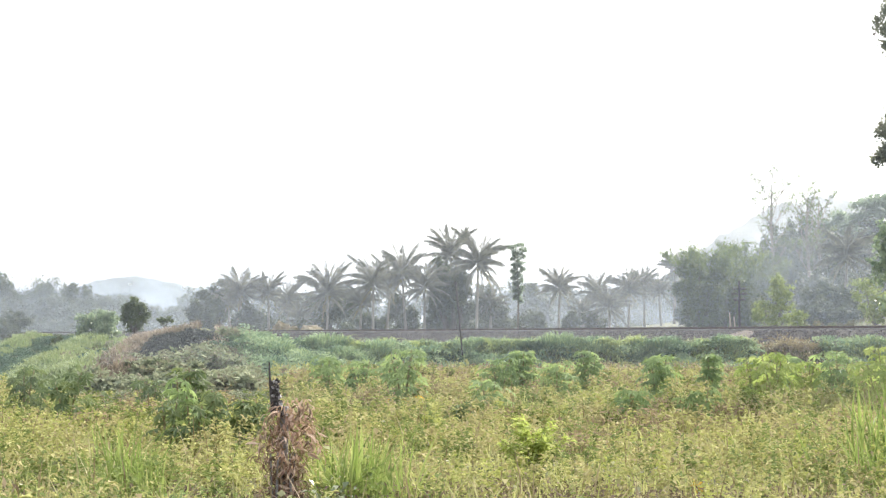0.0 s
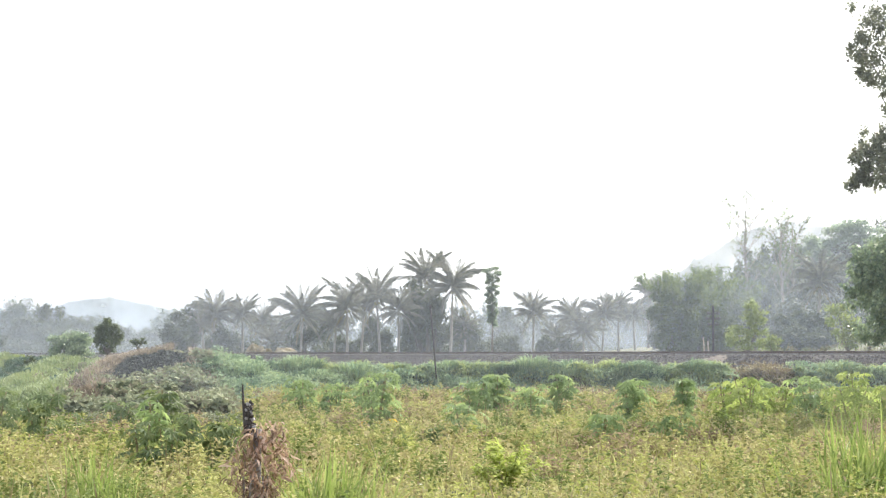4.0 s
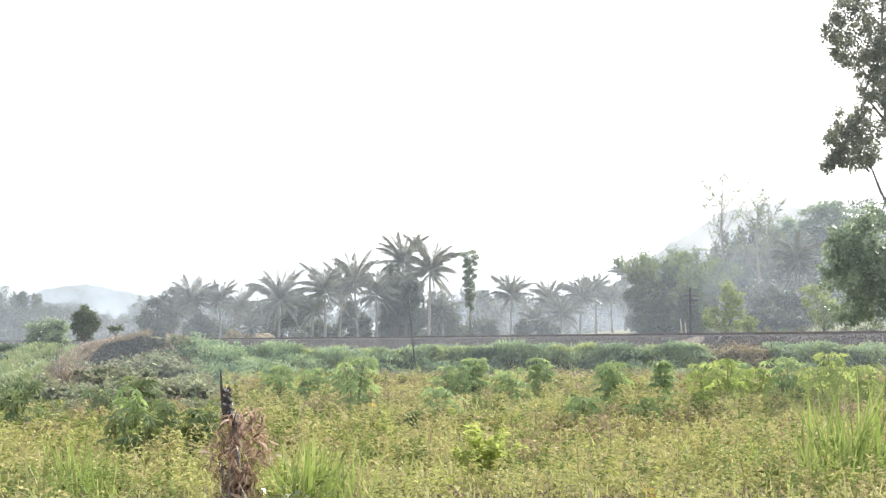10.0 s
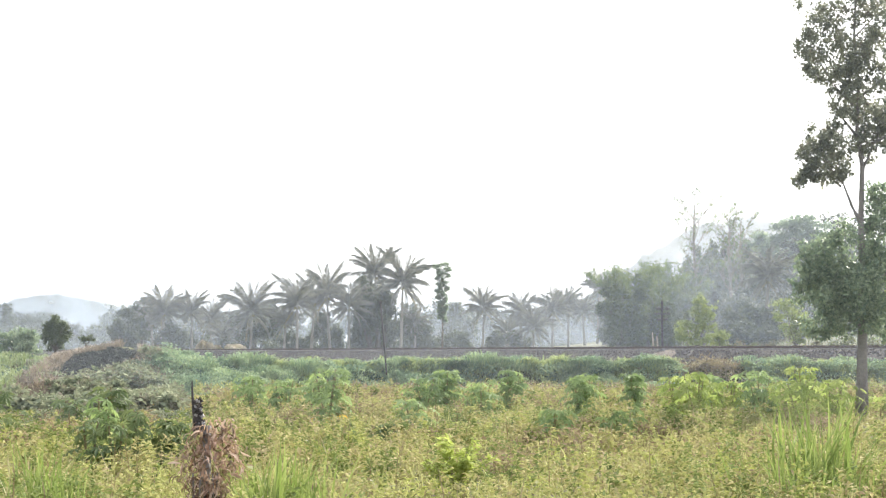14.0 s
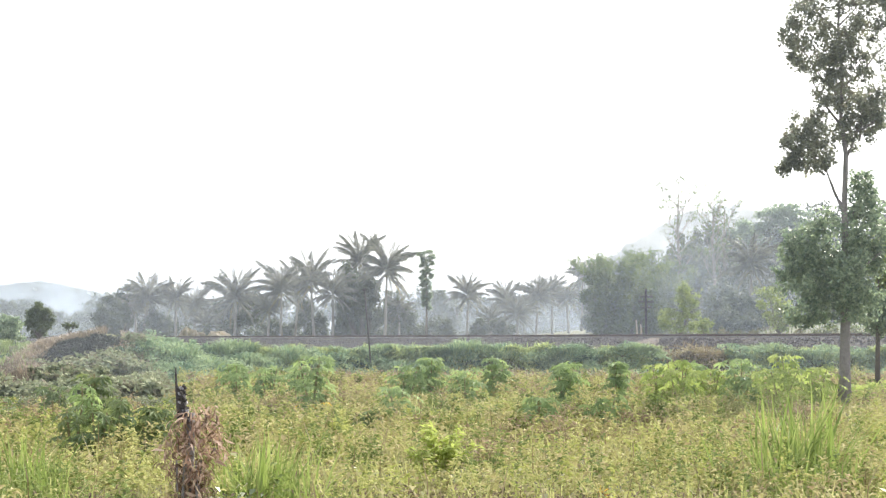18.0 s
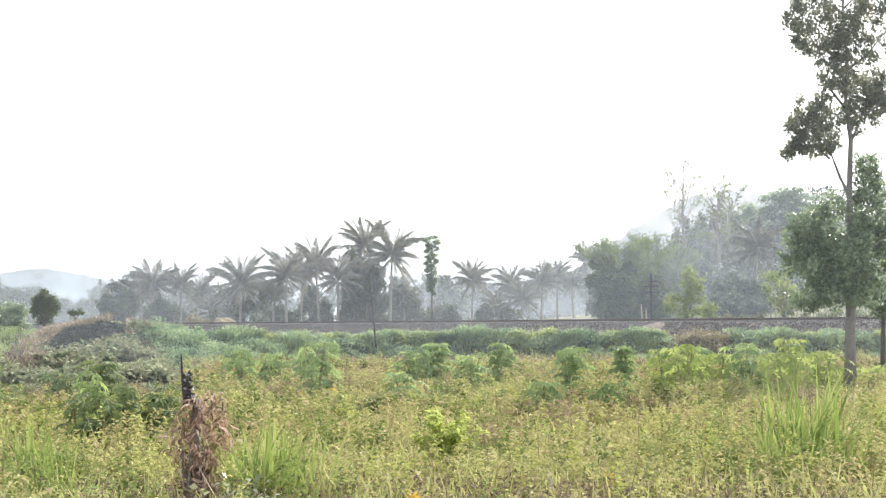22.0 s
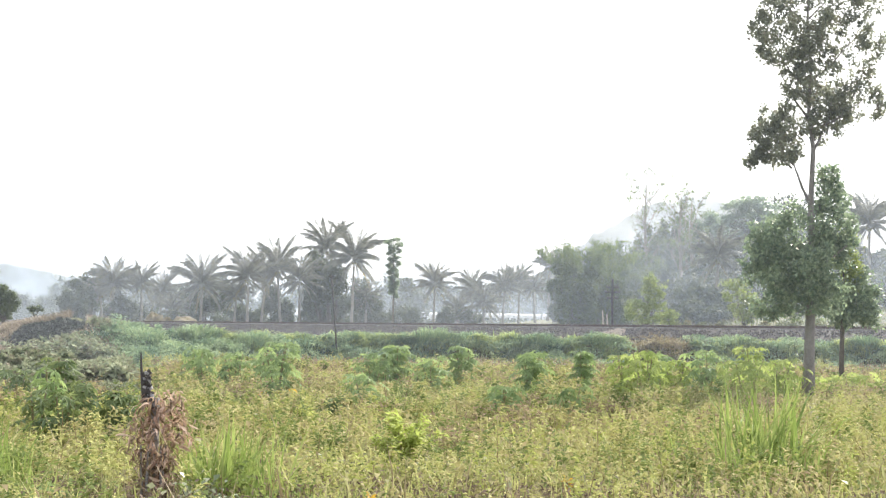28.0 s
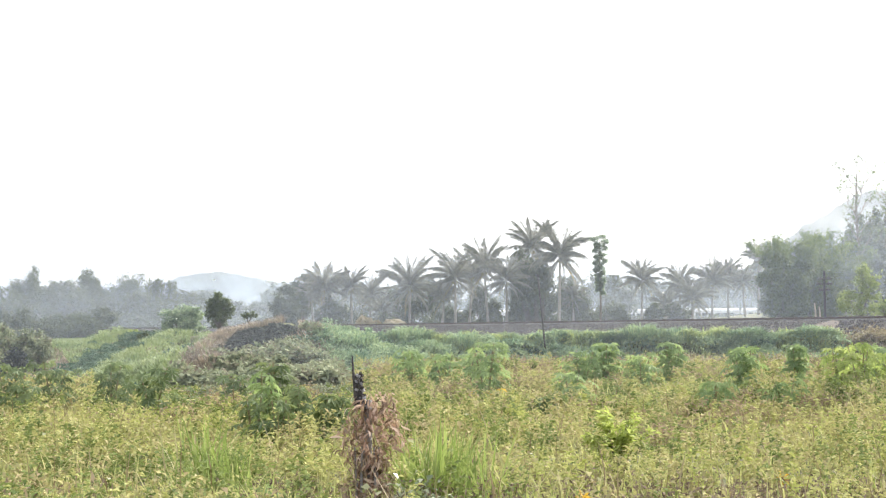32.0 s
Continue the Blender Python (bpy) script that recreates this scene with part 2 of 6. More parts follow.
# dark bush leaf, also laid on the mound's steep face as painted shade
M_DUSK = leaf_mat("dark_bush_and_shade_leaf", [(0.072, 0.079, 0.083), (0.102, 0.11, 0.112), (0.144, 0.15, 0.14)], through_light=0.06, rough=0.9, gloss=0.05, warm=0.0)
M_DRYGRASS = leaf_mat("dry_mound_grass", [(0.25, 0.205, 0.165), (0.36, 0.30, 0.235), (0.17, 0.145, 0.125), (0.24, 0.22, 0.155)], through_light=0.25, warm=0.04, stand=1.6)
M_CHAR = solid_mat("charred_stalk", [(0.045, 0.04, 0.043), (0.11, 0.098, 0.10)], 20, 80, 0.9, 0.5)
M_BARK = solid_mat("grey_bark", [(0.20, 0.17, 0.14), (0.30, 0.27, 0.23), (0.24, 0.20, 0.16)], 4, 30, 0.9, 0.6)
M_TRUNK = solid_mat("grey_bark_pale", [(0.196, 0.177, 0.173), (0.294, 0.272, 0.269), (0.238, 0.218, 0.211)], 4, 30, 0.9, 0.6)
M_DARKBARK = solid_mat("dark_bark", [(0.08, 0.07, 0.06), (0.14, 0.12, 0.10)], 5, 30, 0.9, 0.5)
M_PALMBARK = solid_mat("palm_bark", [(0.22, 0.20, 0.17), (0.32, 0.29, 0.25)], 3, 25, 0.9, 0.5)
M_STEM = solid_mat("cassava_stem", [(0.20, 0.17, 0.10), (0.30, 0.27, 0.15)], 8, 50, 0.8, 0.3)
M_STONE = island_mat("ballast_stone", [(0.05, 0.043, 0.045), (0.085, 0.074, 0.078), (0.035, 0.03, 0.033), (0.14, 0.125, 0.13)])
M_BALLAST = solid_mat("ballast_bed", [(0.03, 0.026, 0.027), (0.055, 0.048, 0.05)], 2, 14, 0.95, 0.8)
M_SLEEPER = solid_mat("concrete_sleeper", [(0.28, 0.27, 0.25), (0.36, 0.35, 0.32)], 4, 40, 0.9, 0.3)
M_RAIL = solid_mat("rusty_rail", [(0.07, 0.05, 0.045), (0.12, 0.08, 0.065)], 6, 50, 0.65, 0.2, 0.5)
M_POLE = solid_mat("weathered_steel", [(0.035, 0.033, 0.032), (0.07, 0.06, 0.056)], 6, 40, 0.8, 0.2, 0.2)
M_PORC = solid_mat("porcelain", [(0.10, 0.08, 0.07), (0.16, 0.13, 0.11)], 5, 40, 0.3, 0.0)
M_EARTH = solid_mat("bare_earth", [(0.13, 0.105, 0.09), (0.20, 0.165, 0.145)], 1.5, 14, 0.95, 0.6)
M_COACH = solid_mat("coach_paint", [(0.62, 0.62, 0.62), (0.70, 0.70, 0.70)], 0.6, 9, 0.35, 0.0, obj=True)
M_ROOF = solid_mat("coach_roof", [(0.74, 0.74, 0.74), (0.80, 0.80, 0.80)], 0.6, 9, 0.4, 0.0, obj=True)
M_LOCO = solid_mat("loco_paint", [(0.66, 0.66, 0.66), (0.74, 0.74, 0.74)], 0.6, 9, 0.4, 0.0, obj=True)
M_GLASS = solid_mat("dark_window_glass", [(0.02, 0.025, 0.03), (0.03, 0.035, 0.04)], 1, 6, 0.08, 0.0)
M_BOGIE = solid_mat("bogie_steel", [(0.04, 0.04, 0.04), (0.08, 0.075, 0.07)], 4, 30, 0.7, 0.2, 0.3)
M_NUT = solid_mat("coconut_husk", [(0.16, 0.17, 0.05), (0.26, 0.22, 0.08)], 6, 30, 0.6, 0.2)
M_HEAP = solid_mat("weathered_straw", [(0.30, 0.26, 0.19), (0.44, 0.385, 0.28)], 2, 20, 0.95, 0.4)

rng = np.random.default_rng(7)
R = random.Random(11)


# ---- mesh helpers ----
def quads(name, v, mat):
    """A mesh of loose four-cornered blades from an array (n, 4, 3)."""
    n = len(v)
    me = bpy.data.meshes.new(name)
    me.vertices.add(4 * n)
    me.vertices.foreach_set("co", np.ascontiguousarray(v, dtype=np.float32).ravel())
    me.loops.add(4 * n)
    me.loops.foreach_set("vertex_index", np.arange(4 * n, dtype=np.int32))
    me.polygons.add(n)
    me.polygons.foreach_set("loop_start", np.arange(0, 4 * n, 4, dtype=np.int32))
    me.polygons.foreach_set("loop_total", np.full(n, 4, dtype=np.int32))
    me.update(calc_edges=True)
    me.materials.append(mat)
    return me


def faces_mesh(name, verts, faces, mat, smooth=False):
    me = bpy.data.meshes.new(name)
    me.from_pydata([tuple(map(float, p)) for p in verts], [], [tuple(map(int, f)) for f in faces])
    me.materials.append(mat)
    if smooth:
        me.polygons.foreach_set("use_smooth", [True] * len(me.polygons))
    me.update()
    return me


def part(name, me, parent, label="", m=None):
    ob = new(name, me)
    ob.parent = parent
    if m is not None:
        ob.matrix_basis = m
    if label:
        ob["label"] = label
    return ob


def thing(name, m, label, category, group="", kind=""):
    ob = new(name)
    ob.matrix_basis = m
    ob.empty_display_size = 0.3
    return tagged(ob, label, category, group, kind)


def unit(v):
    return v / (np.linalg.norm(v, axis=-1, keepdims=True) + 1e-9)


def leaf_quads(p, size, flat=0.0, aspect=0.5, droop=0.0):
    """Leaves at the points p: random ways, folded on the midrib. flat: 0 any way, 1 lying level."""
    n = len(p)
    a = rng.uniform(0, 2 * np.pi, n)
    el = rng.normal(0, 1, n) * (1 - flat) * 0.8 - droop
    d = np.stack([np.cos(a) * np.cos(el), np.sin(a) * np.cos(el), np.sin(el)], -1)
    up = rng.normal(0, 1, (n, 3)) * (1 - flat) + (0, 0, 0.6 + 2 * flat)
    s = unit(np.cross(d, up))
    nm = np.cross(s, d)
    L = (size * rng.uniform(0.7, 1.3, n))[:, None]
    w = L * aspect * 0.5
    mid = p + d * L * 0.45
    return np.stack([p, mid + s * w + nm * w * 0.35, p + d * L, mid - s * w + nm * w * 0.35], 1)


def way_leaves(p, a, el, size, aspect=0.42):
    """Leaves at the points p going out at the bearing a and the angle el above level, folded on the midrib, drooping at the tip."""
    d = np.stack([np.cos(a) * np.cos(el), np.sin(a) * np.cos(el), np.sin(el)], -1)
    s = np.stack([-np.sin(a), np.cos(a), 0 * a], -1) + rng.normal(0, 0.25, (len(p), 3))
    nm = np.cross(d, s)
    L = np.asarray(size)[:, None]
    w = L * aspect * 0.5
    mid = p + d * L * 0.5 + (0, 0, 0.05) * L
    return np.stack([p, mid + s * w + nm * w * 0.3, p + d * L - (0, 0, 0.16) * L, mid - s * w + nm * w * 0.3], 1)


def blade_quads(root, h, lean, width, way=None, droop=0.15):
    """Grass blades: two quads each, bending over towards the tip."""
    n = len(root)
    a = rng.uniform(0, 2 * np.pi, n) if way is None else way
    d = np.stack([np.cos(a), np.sin(a), 0 * a], -1)
    s = np.stack([-np.sin(a), np.cos(a), 0 * a], -1) * (np.asarray(width) / 2).reshape(-1, 1)
    h, lean = np.asarray(h)[:, None], np.asarray(lean)[:, None]
    z = np.array([0, 0, 1.0])
    m = root + z * h * 0.6 + d * lean * 0.3
    t = root + z * h * (1 - droop * lean / (h + 1e-6)) + d * lean
    one = np.stack([root - s * 0.6, root + s * 0.6, m + s, m - s], 1)
    two = np.stack([m - s, m + s, t + s * 0.12, t - s * 0.12], 1)
    return np.concatenate([one, two])


def tube(points, radii, sides=8):
    """A tapered tube along the points, closed at both ends."""
    pts = [Vector(p) for p in points]
    verts, faces = [], []
    for i, p in enumerate(pts):
        t = (pts[min(i + 1, len(pts) - 1)] - pts[max(i - 1, 0)]).normalized()
        a = t.orthogonal().normalized() if abs(t.z) < 0.9 else t.cross(Vector((0, 1, 0))).normalized()
        b = t.cross(a)
        for k in range(sides):
            w = 2 * math.pi * k / sides
            verts.append(p + (a * math.cos(w) + b * math.sin(w)) * radii[i])
    for i in range(len(pts) - 1):
        for k in range(sides):
            j = (k + 1) % sides
            faces.append((i * sides + k, i * sides + j, (i + 1) * sides + j, (i + 1) * sides + k))
    faces.append(tuple(range(sides))[::-1])
    faces.append(tuple((len(pts) - 1) * sides + k for k in range(sides)))
    return verts, faces


def tubes(*several):
    verts, faces = [], []
    for v, f in several:
        o = len(verts)
        verts += list(v)
        faces += [tuple(i + o for i in q) for q in f]
    return verts, faces


def box(cx, cy, cz, sx, sy, sz):
    v = [(cx + sx / 2 * i, cy + sy / 2 * j, cz + sz / 2 * k) for i in (-1, 1) for j in (-1, 1) for k in (-1, 1)]
    return v, [(0, 1, 3, 2), (4, 6, 7, 5), (0, 4, 5, 1), (2, 3, 7, 6), (0, 2, 6, 4), (1, 5, 7, 3)]


def clump_points(n, centre, r, subs, tight=0.42):
    """Points in a lumpy ellipsoid: gathered round sub-centres near its surface, with gaps between."""
    c = unit(rng.normal(0, 1, (subs, 3))) * rng.uniform(0.35, 0.95, (subs, 1)) * r
    p = c[rng.integers(0, subs, n)] + np.clip(rng.normal(0, 1, (n, 3)), -1.7, 1.7) * np.asarray(r) * tight * rng.uniform(0.4, 1, (n, 1))
    return p + centre


# ---- ground ----
U, N0, R0 = np.array([-0.492, 0.871]), np.array([-0.871, -0.492]), np.array([26.7, 104.0])
PLATEAU, RAIL_TOP = 0.98, 2.25


def sm(x, a, b):
    t = np.clip((np.asarray(x, float) - a) / (b - a), 0, 1)
    return t * t * (3 - 2 * t)


def wob(x, y, s, k=0.0):
    """A smooth unevenness of size s metres."""
    return (np.sin(x / s * 2.1 + 1.3 + k) * np.cos(y / s * 1.7 + 0.4 + k) + 0.6 * np.sin(x / s * 4.3 + y / s * 3.1 + k) + 0.4 * np.cos(x / s * 7.7 - y / s * 6.1 + 2 * k)) / 2


def face_y(x):
    x = np.asarray(x, float)
    return 70 + 1.6 * wob(x, 0 * x, 9) + 1.1 * wob(x, 0 * x, 3, 2.0) + 0.05 * x + 2.4 * np.maximum(-13 - x, 0)


def bump(x, y, cx, cy, sx, sy, turn=0.0):
    c, s = math.cos(turn), math.sin(turn)
    dx, dy = x - cx, y - cy
    a, b = (c * dx + s * dy) / sx, (-s * dx + c * dy) / sy
    return np.exp(-(a * a + b * b) / 2)


def T(x):
    """Tangent of the bearing of mark x on the sighting scale round the viewpoint."""
    return (x - 784) / 3048


def E(y):
    """Tangent of the height above eye level of mark y on the same scale."""
    return (595 - y) / 3048


def marks(x, y, z):
    """The sighting marks of a place."""
    return 784 + 3048 * x / y, 595 - 3048 * (z - 1.6) / y


# top edge of the spoil bank beside the mound: mark, depth and height of the edge, breadth of its slope
EDGE_M = np.array([-60, 0, 22, 45, 70, 120, 170, 225, 262, 290, 350, 400, 435, 470])
EDGE_D = np.array([330, 250, 150, 116, 108, 99, 92, 78, 71, 69, 69, 73, 82, 84])
EDGE_Z = np.array([1.0, 1.3, 1.5, 1.32, 1.36, 1.36, 1.36, 1.34, 1.46, 1.62, 1.86, 1.70, 1.32, 1.1])
EDGE_W = np.array([40, 36, 30, 24, 20, 16, 15, 13, 12, 11, 10, 11, 12, 12])
# ridges running down the slope between gullies: mark, height mark and depth
SPURS = (
    (((300, 592, 69), (245, 614, 65), (200, 641, 60), (150, 673, 57), (105, 698, 54)), 0.9, 0.42),
    (((165, 597, 93), (120, 618, 84), (70, 648, 76), (0, 686, 66)), 0.8, 0.62),
    (((60, 594, 109), (38, 601, 104), (0, 630, 90), (-40, 659, 79), (-80, 684, 72)), 0.8, 0.62),
    (((418, 590, 78), (440, 622, 71), (462, 655, 66)), 0.8, 0.35),
    (((335, 602, 66), (330, 646, 61), (310, 690, 57)), 0.9, 0.28),
)


def spur(x, y, line, round_, steep):
    """Height of a rounded ridge over the ground at x, y."""
    pts = [(d * T(u), d, 1.6 + d * E(v)) for u, v, d in line]
    best = np.full(np.shape(x), -9.0)
    for (ax, ay, az), (bx, by, bz) in zip(pts[:-1], pts[1:]):
        t = np.clip(((x - ax) * (bx - ax) + (y - ay) * (by - ay)) / ((bx - ax) ** 2 + (by - ay) ** 2), 0, 1)
        q = np.hypot(x - ax - t * (bx - ax), y - ay - t * (by - ay))
        best = np.maximum(best, az + t * (bz - az) - steep * (np.sqrt(q * q + round_**2) - round_))
    return best


def gz(x, y):
    """Height of the ground."""
    x, y = np.asarray(x, float), np.asarray(y, float)
    r = np.hypot(x, y)
    e = (x - R0[0]) * N0[0] + (y - R0[1]) * N0[1]
    z = 0.06 * wob(x, y, 5) * sm(r, 3, 9)
    inside = sm(x + 0.115 * y, -1.5, 2.0)
    fore = 9.5 * sm(-x, 1, 8)
    bank = np.maximum(sm(y - face_y(x), -0.6 - fore, 0.6) * inside, sm(15 - e, 0, 9) * sm(y, 90, 112))
    # the field dips towards the foot of the spoil bank
    z = z - 0.55 * sm(-x - 0.105 * y, 0, 4) * sm(y, 40, 57) * (1 - sm(y, 220, 320))
    z = z * (1 - bank) + PLATEAU * bank + 0.09 * wob(x, y, 3, 1.0) * bank * sm(np.abs(e), 3, 6)
    z = z - 0.5 * sm(-e, 8, 22) * bank
    # the spoil bank, its mound and its spurs
    m = 784 + 3048 * x / np.maximum(y, 5)
    ed, ez, ew = np.interp(m, EDGE_M, EDGE_D), np.interp(m, EDGE_M, EDGE_Z), np.interp(m, EDGE_M, EDGE_W)
    left = sm(475 - m, 0, 50) * sm(y, 30, 45) * sm(m, -120, -40) * (e > -60)
    up = sm((y - ed) / ew, -1.1, 0.0) ** 1.7 * left
    top = ez + (PLATEAU + 0.3 - ez) * sm(y - ed, 5, 28)
    z = z + (np.maximum(top, z) - z) * up * sm(e, 3.5, 6.5)
    for line, round_, steep in SPURS:
        h = spur(x, y, line, round_, steep)
        z = np.where(y > 40, np.maximum(z, h + 0.10 * wob(x, y, 1.3, 4.0)), z)
    # a low terrace beyond the spoil bank
    z = np.maximum(z, (-0.62 + 1.42 * sm(y + 6 * wob(x, y, 14, 1.0), 84, 97)) * sm(35 - m, 0, 40) * sm(m, -700, -500) - 9 * sm(y, 170, 240) - 9 * (y < 60))
    # tussocky lumps on the face and edge of the bank
    z = z + 0.30 * (np.abs(wob(x, y, 1.9, 2.5)) + 0.5 * wob(x, y, 0.8, 1.5)) * sm(y - face_y(x), -1.5 - fore, 0) * (1 - sm(y - face_y(x), 1.8, 3.5)) * sm(x, -12, -8)
    z = z + 0.55 * (np.abs(wob(x, 0.4 * y, 3.0, 1.2)) - 0.3) * sm(fore, 1, 5) * sm(y - face_y(x), -1.0 - fore, 0.5 - 0.5 * fore) * (1 - sm(y - face_y(x), -0.5, 1.5)) * sm(x, -11, -7)
    z = z + 0.12 * wob(x, y, 1.1, 3.0) * up * (1 - sm(y - ed, 0, 4))
    behind = sm(-e, 10, 30)
    z = z + behind * (10 * bump(x, y, 110, 300, 48, 95) + 1.4 * bump(x, y, 42, 150, 12, 14) + 6 * bump(x, y, 78, 200, 22, 40))
    z = z + 14 * sm(r, 2500, 4300) * (0.5 + 0.5 * wob(x, y, 900))
    return z


def gz1(x, y):
    return float(gz(x, y))


def build_ground():
    ang = np.concatenate([np.radians(np.linspace(-24, 26, 260)), np.radians(np.linspace(32, 330, 50))])
    rad = np.concatenate([np.linspace(0.5, 60, 90), np.linspace(61, 135, 110), np.geomspace(138, 4600, 90)])
    a, r = np.meshgrid(ang, rad)
    x, y = r * np.sin(a), r * np.cos(a)
    v = np.stack([x, y, gz(x, y)], -1).reshape(-1, 3)
    na, nr = len(ang), len(rad)
    i, j = np.meshgrid(np.arange(nr - 1), np.arange(na), indexing="ij")
    j2 = (j + 1) % na
    f = np.stack([i * na + j, i * na + j2, (i + 1) * na + j2, (i + 1) * na + j], -1).reshape(-1, 4)
    f = np.concatenate([f[:, ::-1]])
    me = faces_mesh("ground", np.concatenate([v, [[0, 0, gz1(0, 0)]]]), [tuple(q) for q in f] + [(len(v), b, a2) for a2, b in zip(range(na), list(range(1, na)) + [0])], M_GROUND, True)
    tagged(new("ground", me), "weedy field rising to a railway bank and wooded hills", "ground", kind="structure")


build_ground()


def build_hill(cx, cy, w, dep, h, label, lumps):
    """A wooded hill with a knobbly outline of tree crowns."""
    n, m = 150, 36
    u, v = np.meshgrid(np.linspace(-1, 1, n), np.linspace(-1, 1, m))
    x, y = cx + u * w, cy + v * dep
    z = np.zeros_like(x)
    for a, b, sa, q in lumps:
        z = np.maximum(z, q * h * np.exp(-((u - a) / sa) ** 2 - ((v - b) / 0.5) ** 2))
    z = z * (1 + 0.05 * wob(x, y, 60, 1.0)) + sm(z, 3, 12) * (1.6 * np.abs(wob(x, y, 13, 2.0)) + 1.6 * np.abs(wob(x, y, 6, 5.0)) + rng.uniform(0, 1.5, x.shape)) * h / 40 - 1.5
    z = np.maximum(z, -1.5)
    p = np.stack([x, y, z], -1).reshape(-1, 3)
    i, j = np.meshgrid(np.arange(m - 1), np.arange(n - 1), indexing="ij")
    f = np.stack([i * n + j, i * n + j + 1, (i + 1) * n + j + 1, (i + 1) * n + j], -1).reshape(-1, 4)
    tagged(new("distant_hill", faces_mesh("distant_hill", p, f, M_HILL)), label, "hill", kind="structure")


build_hill(-330, 1500, 330, 300, 54, "hazy blue wooded hill on the horizon", [(0.18, 0, 0.34, 0.97), (0.42, 0, 0.24, 0.6), (-0.12, 0, 0.36, 0.72), (-0.8, 0, 0.3, 0.55)])
build_hill(210, 650, 170, 150, 62, "hazy wooded hill behind the trees", [(-0.42, 0, 0.36, 0.83), (0.2, 0, 0.5, 0.6), (0.8, 0, 0.4, 0.55)])


# ---- railway ----
def along(s, e, z):
    p = R0 + U * s + N0 * e
    return (p[0], p[1], z)


def build_railway():
    track = thing("railway_track", pose(0, 0, 0), "single railway track on a grey stone ballast bed", "railway", kind="structure")
    s = np.arange(-45, 300, 2.5)
    prof = [(4.6, PLATEAU - 0.25), (4.0, PLATEAU), (2.0, 1.93), (1.75, 1.98), (-1.75, 1.98), (-2.0, 1.93), (-4.0, PLATEAU), (-4.6, PLATEAU - 0.25)]
    v, f, k = [], [], len(prof)
    for a in s:
        for e, z in prof:
            v.append(along(a, e, z + 0.012 * math.sin(a * 0.9 + e)))
    for i in range(len(s) - 1):
        for j in range(k - 1):
            f.append((i * k + j, i * k + j + 1, (i + 1) * k + j + 1, (i + 1) * k + j))
    part("ballast_bed", faces_mesh("ballast_bed", v, f, M_BALLAST, True), track, "grey-brown crushed stone ballast")
    # loose stones on the side that shows
    n = 24000
    a, e = rng.uniform(-42, 150, n), rng.uniform(1.2, 4.5, n)
    z = np.interp(-e, [-4.6, -4.0, -2.0, -1.2], [PLATEAU - 0.2, PLATEAU, 1.93, 1.98])
    p = R0 + U * a[:, None] + N0 * e[:, None]
    c = np.stack([p[:, 0], p[:, 1], z], -1)
    octa = np.array([(1, 0, 0), (-1, 0, 0), (0, 1, 0), (0, -1, 0), (0, 0, 1), (0, 0, -1)], float)
    fo = np.array([(0, 2, 4), (2, 1, 4), (1, 3, 4), (3, 0, 4), (2, 0, 5), (1, 2, 5), (3, 1, 5), (0, 3, 5)])
    rad = rng.uniform(0.04, 0.11, (n, 1, 1)) * rng.uniform(0.6, 1.3, (n, 6, 1))
    v = (c[:, None] + octa[None] * rad).reshape(-1, 3)
    f = (np.arange(n)[:, None, None] * 6 + fo[None]).reshape(-1, 3)
    tagged(part("ballast_stones", faces_mesh("ballast_stones", v, f, M_STONE), track), kind="stuff")
    # rails: foot, web and head
    for g in (0.53, -0.53):
        v, f = [], []
        prof = [(-0.06, 2.085), (0.06, 2.085), (0.06, 2.10), (0.012, 2.12), (0.012, 2.205), (0.034, 2.21), (0.034, 2.245), (0.02, 2.25), (-0.02, 2.25), (-0.034, 2.245), (-0.034, 2.21), (-0.012, 2.205), (-0.012, 2.12), (-0.06, 2.10)]
        k = len(prof)
        for a in np.arange(-45, 300, 5.0):
            v += [along(a, g + e, z) for e, z in prof]
        for i in range(len(v) // k - 1):
            f += [(i * k + j, i * k + (j + 1) % k, (i + 1) * k + (j + 1) % k, (i + 1) * k + j) for j in range(k)]
        part("rail", faces_mesh("rail", v, f, M_RAIL), track, "rusty steel rail")
    v, f = box(0, 0, 0, 2.0, 0.22, 0.18)
    v = [(x, y * (0.8 if z > 0 else 1), z) for x, y, z in v]
    me = faces_mesh("sleeper", v, f, M_SLEEPER)
    for i in range(290):
        q = along(-42 + i * 0.6, 0, 1.995)
        part("sleeper", me, track, "", pose(*q, rz=math.degrees(math.atan2(N0[1], N0[0]))))
    # worn earth crossing down the ballast
    v, f, ne, ns = [], [], 13, 9
    for i in range(ne):
        e = 1.75 + 5.0 * i / (ne - 1)
        for j in range(ns):
            a = 10.6 + (j - (ns - 1) / 2) * (0.35 + 0.06 * i) + 0.25 * math.sin(i * 1.3 + j)
            z = float(np.interp(-e, [-7, -4.0, -2.0, -1.2], [PLATEAU, PLATEAU, 1.93, 1.98])) + 0.09 - 0.035 * abs(j - (ns - 1) / 2) + 0.03 * math.sin(i * 2.1 + j * 1.7)
            v.append(along(a, e, z))
    f = [(i * ns + j, i * ns + j + 1, (i + 1) * ns + j + 1, (i + 1) * ns + j) for i in range(ne - 1) for j in range(ns - 1)]
    tagged(new("earth_path", faces_mesh("earth_path", v, f, M_EARTH, True)), "worn pale earth path down the ballast slope", "path", kind="structure")


build_railway()


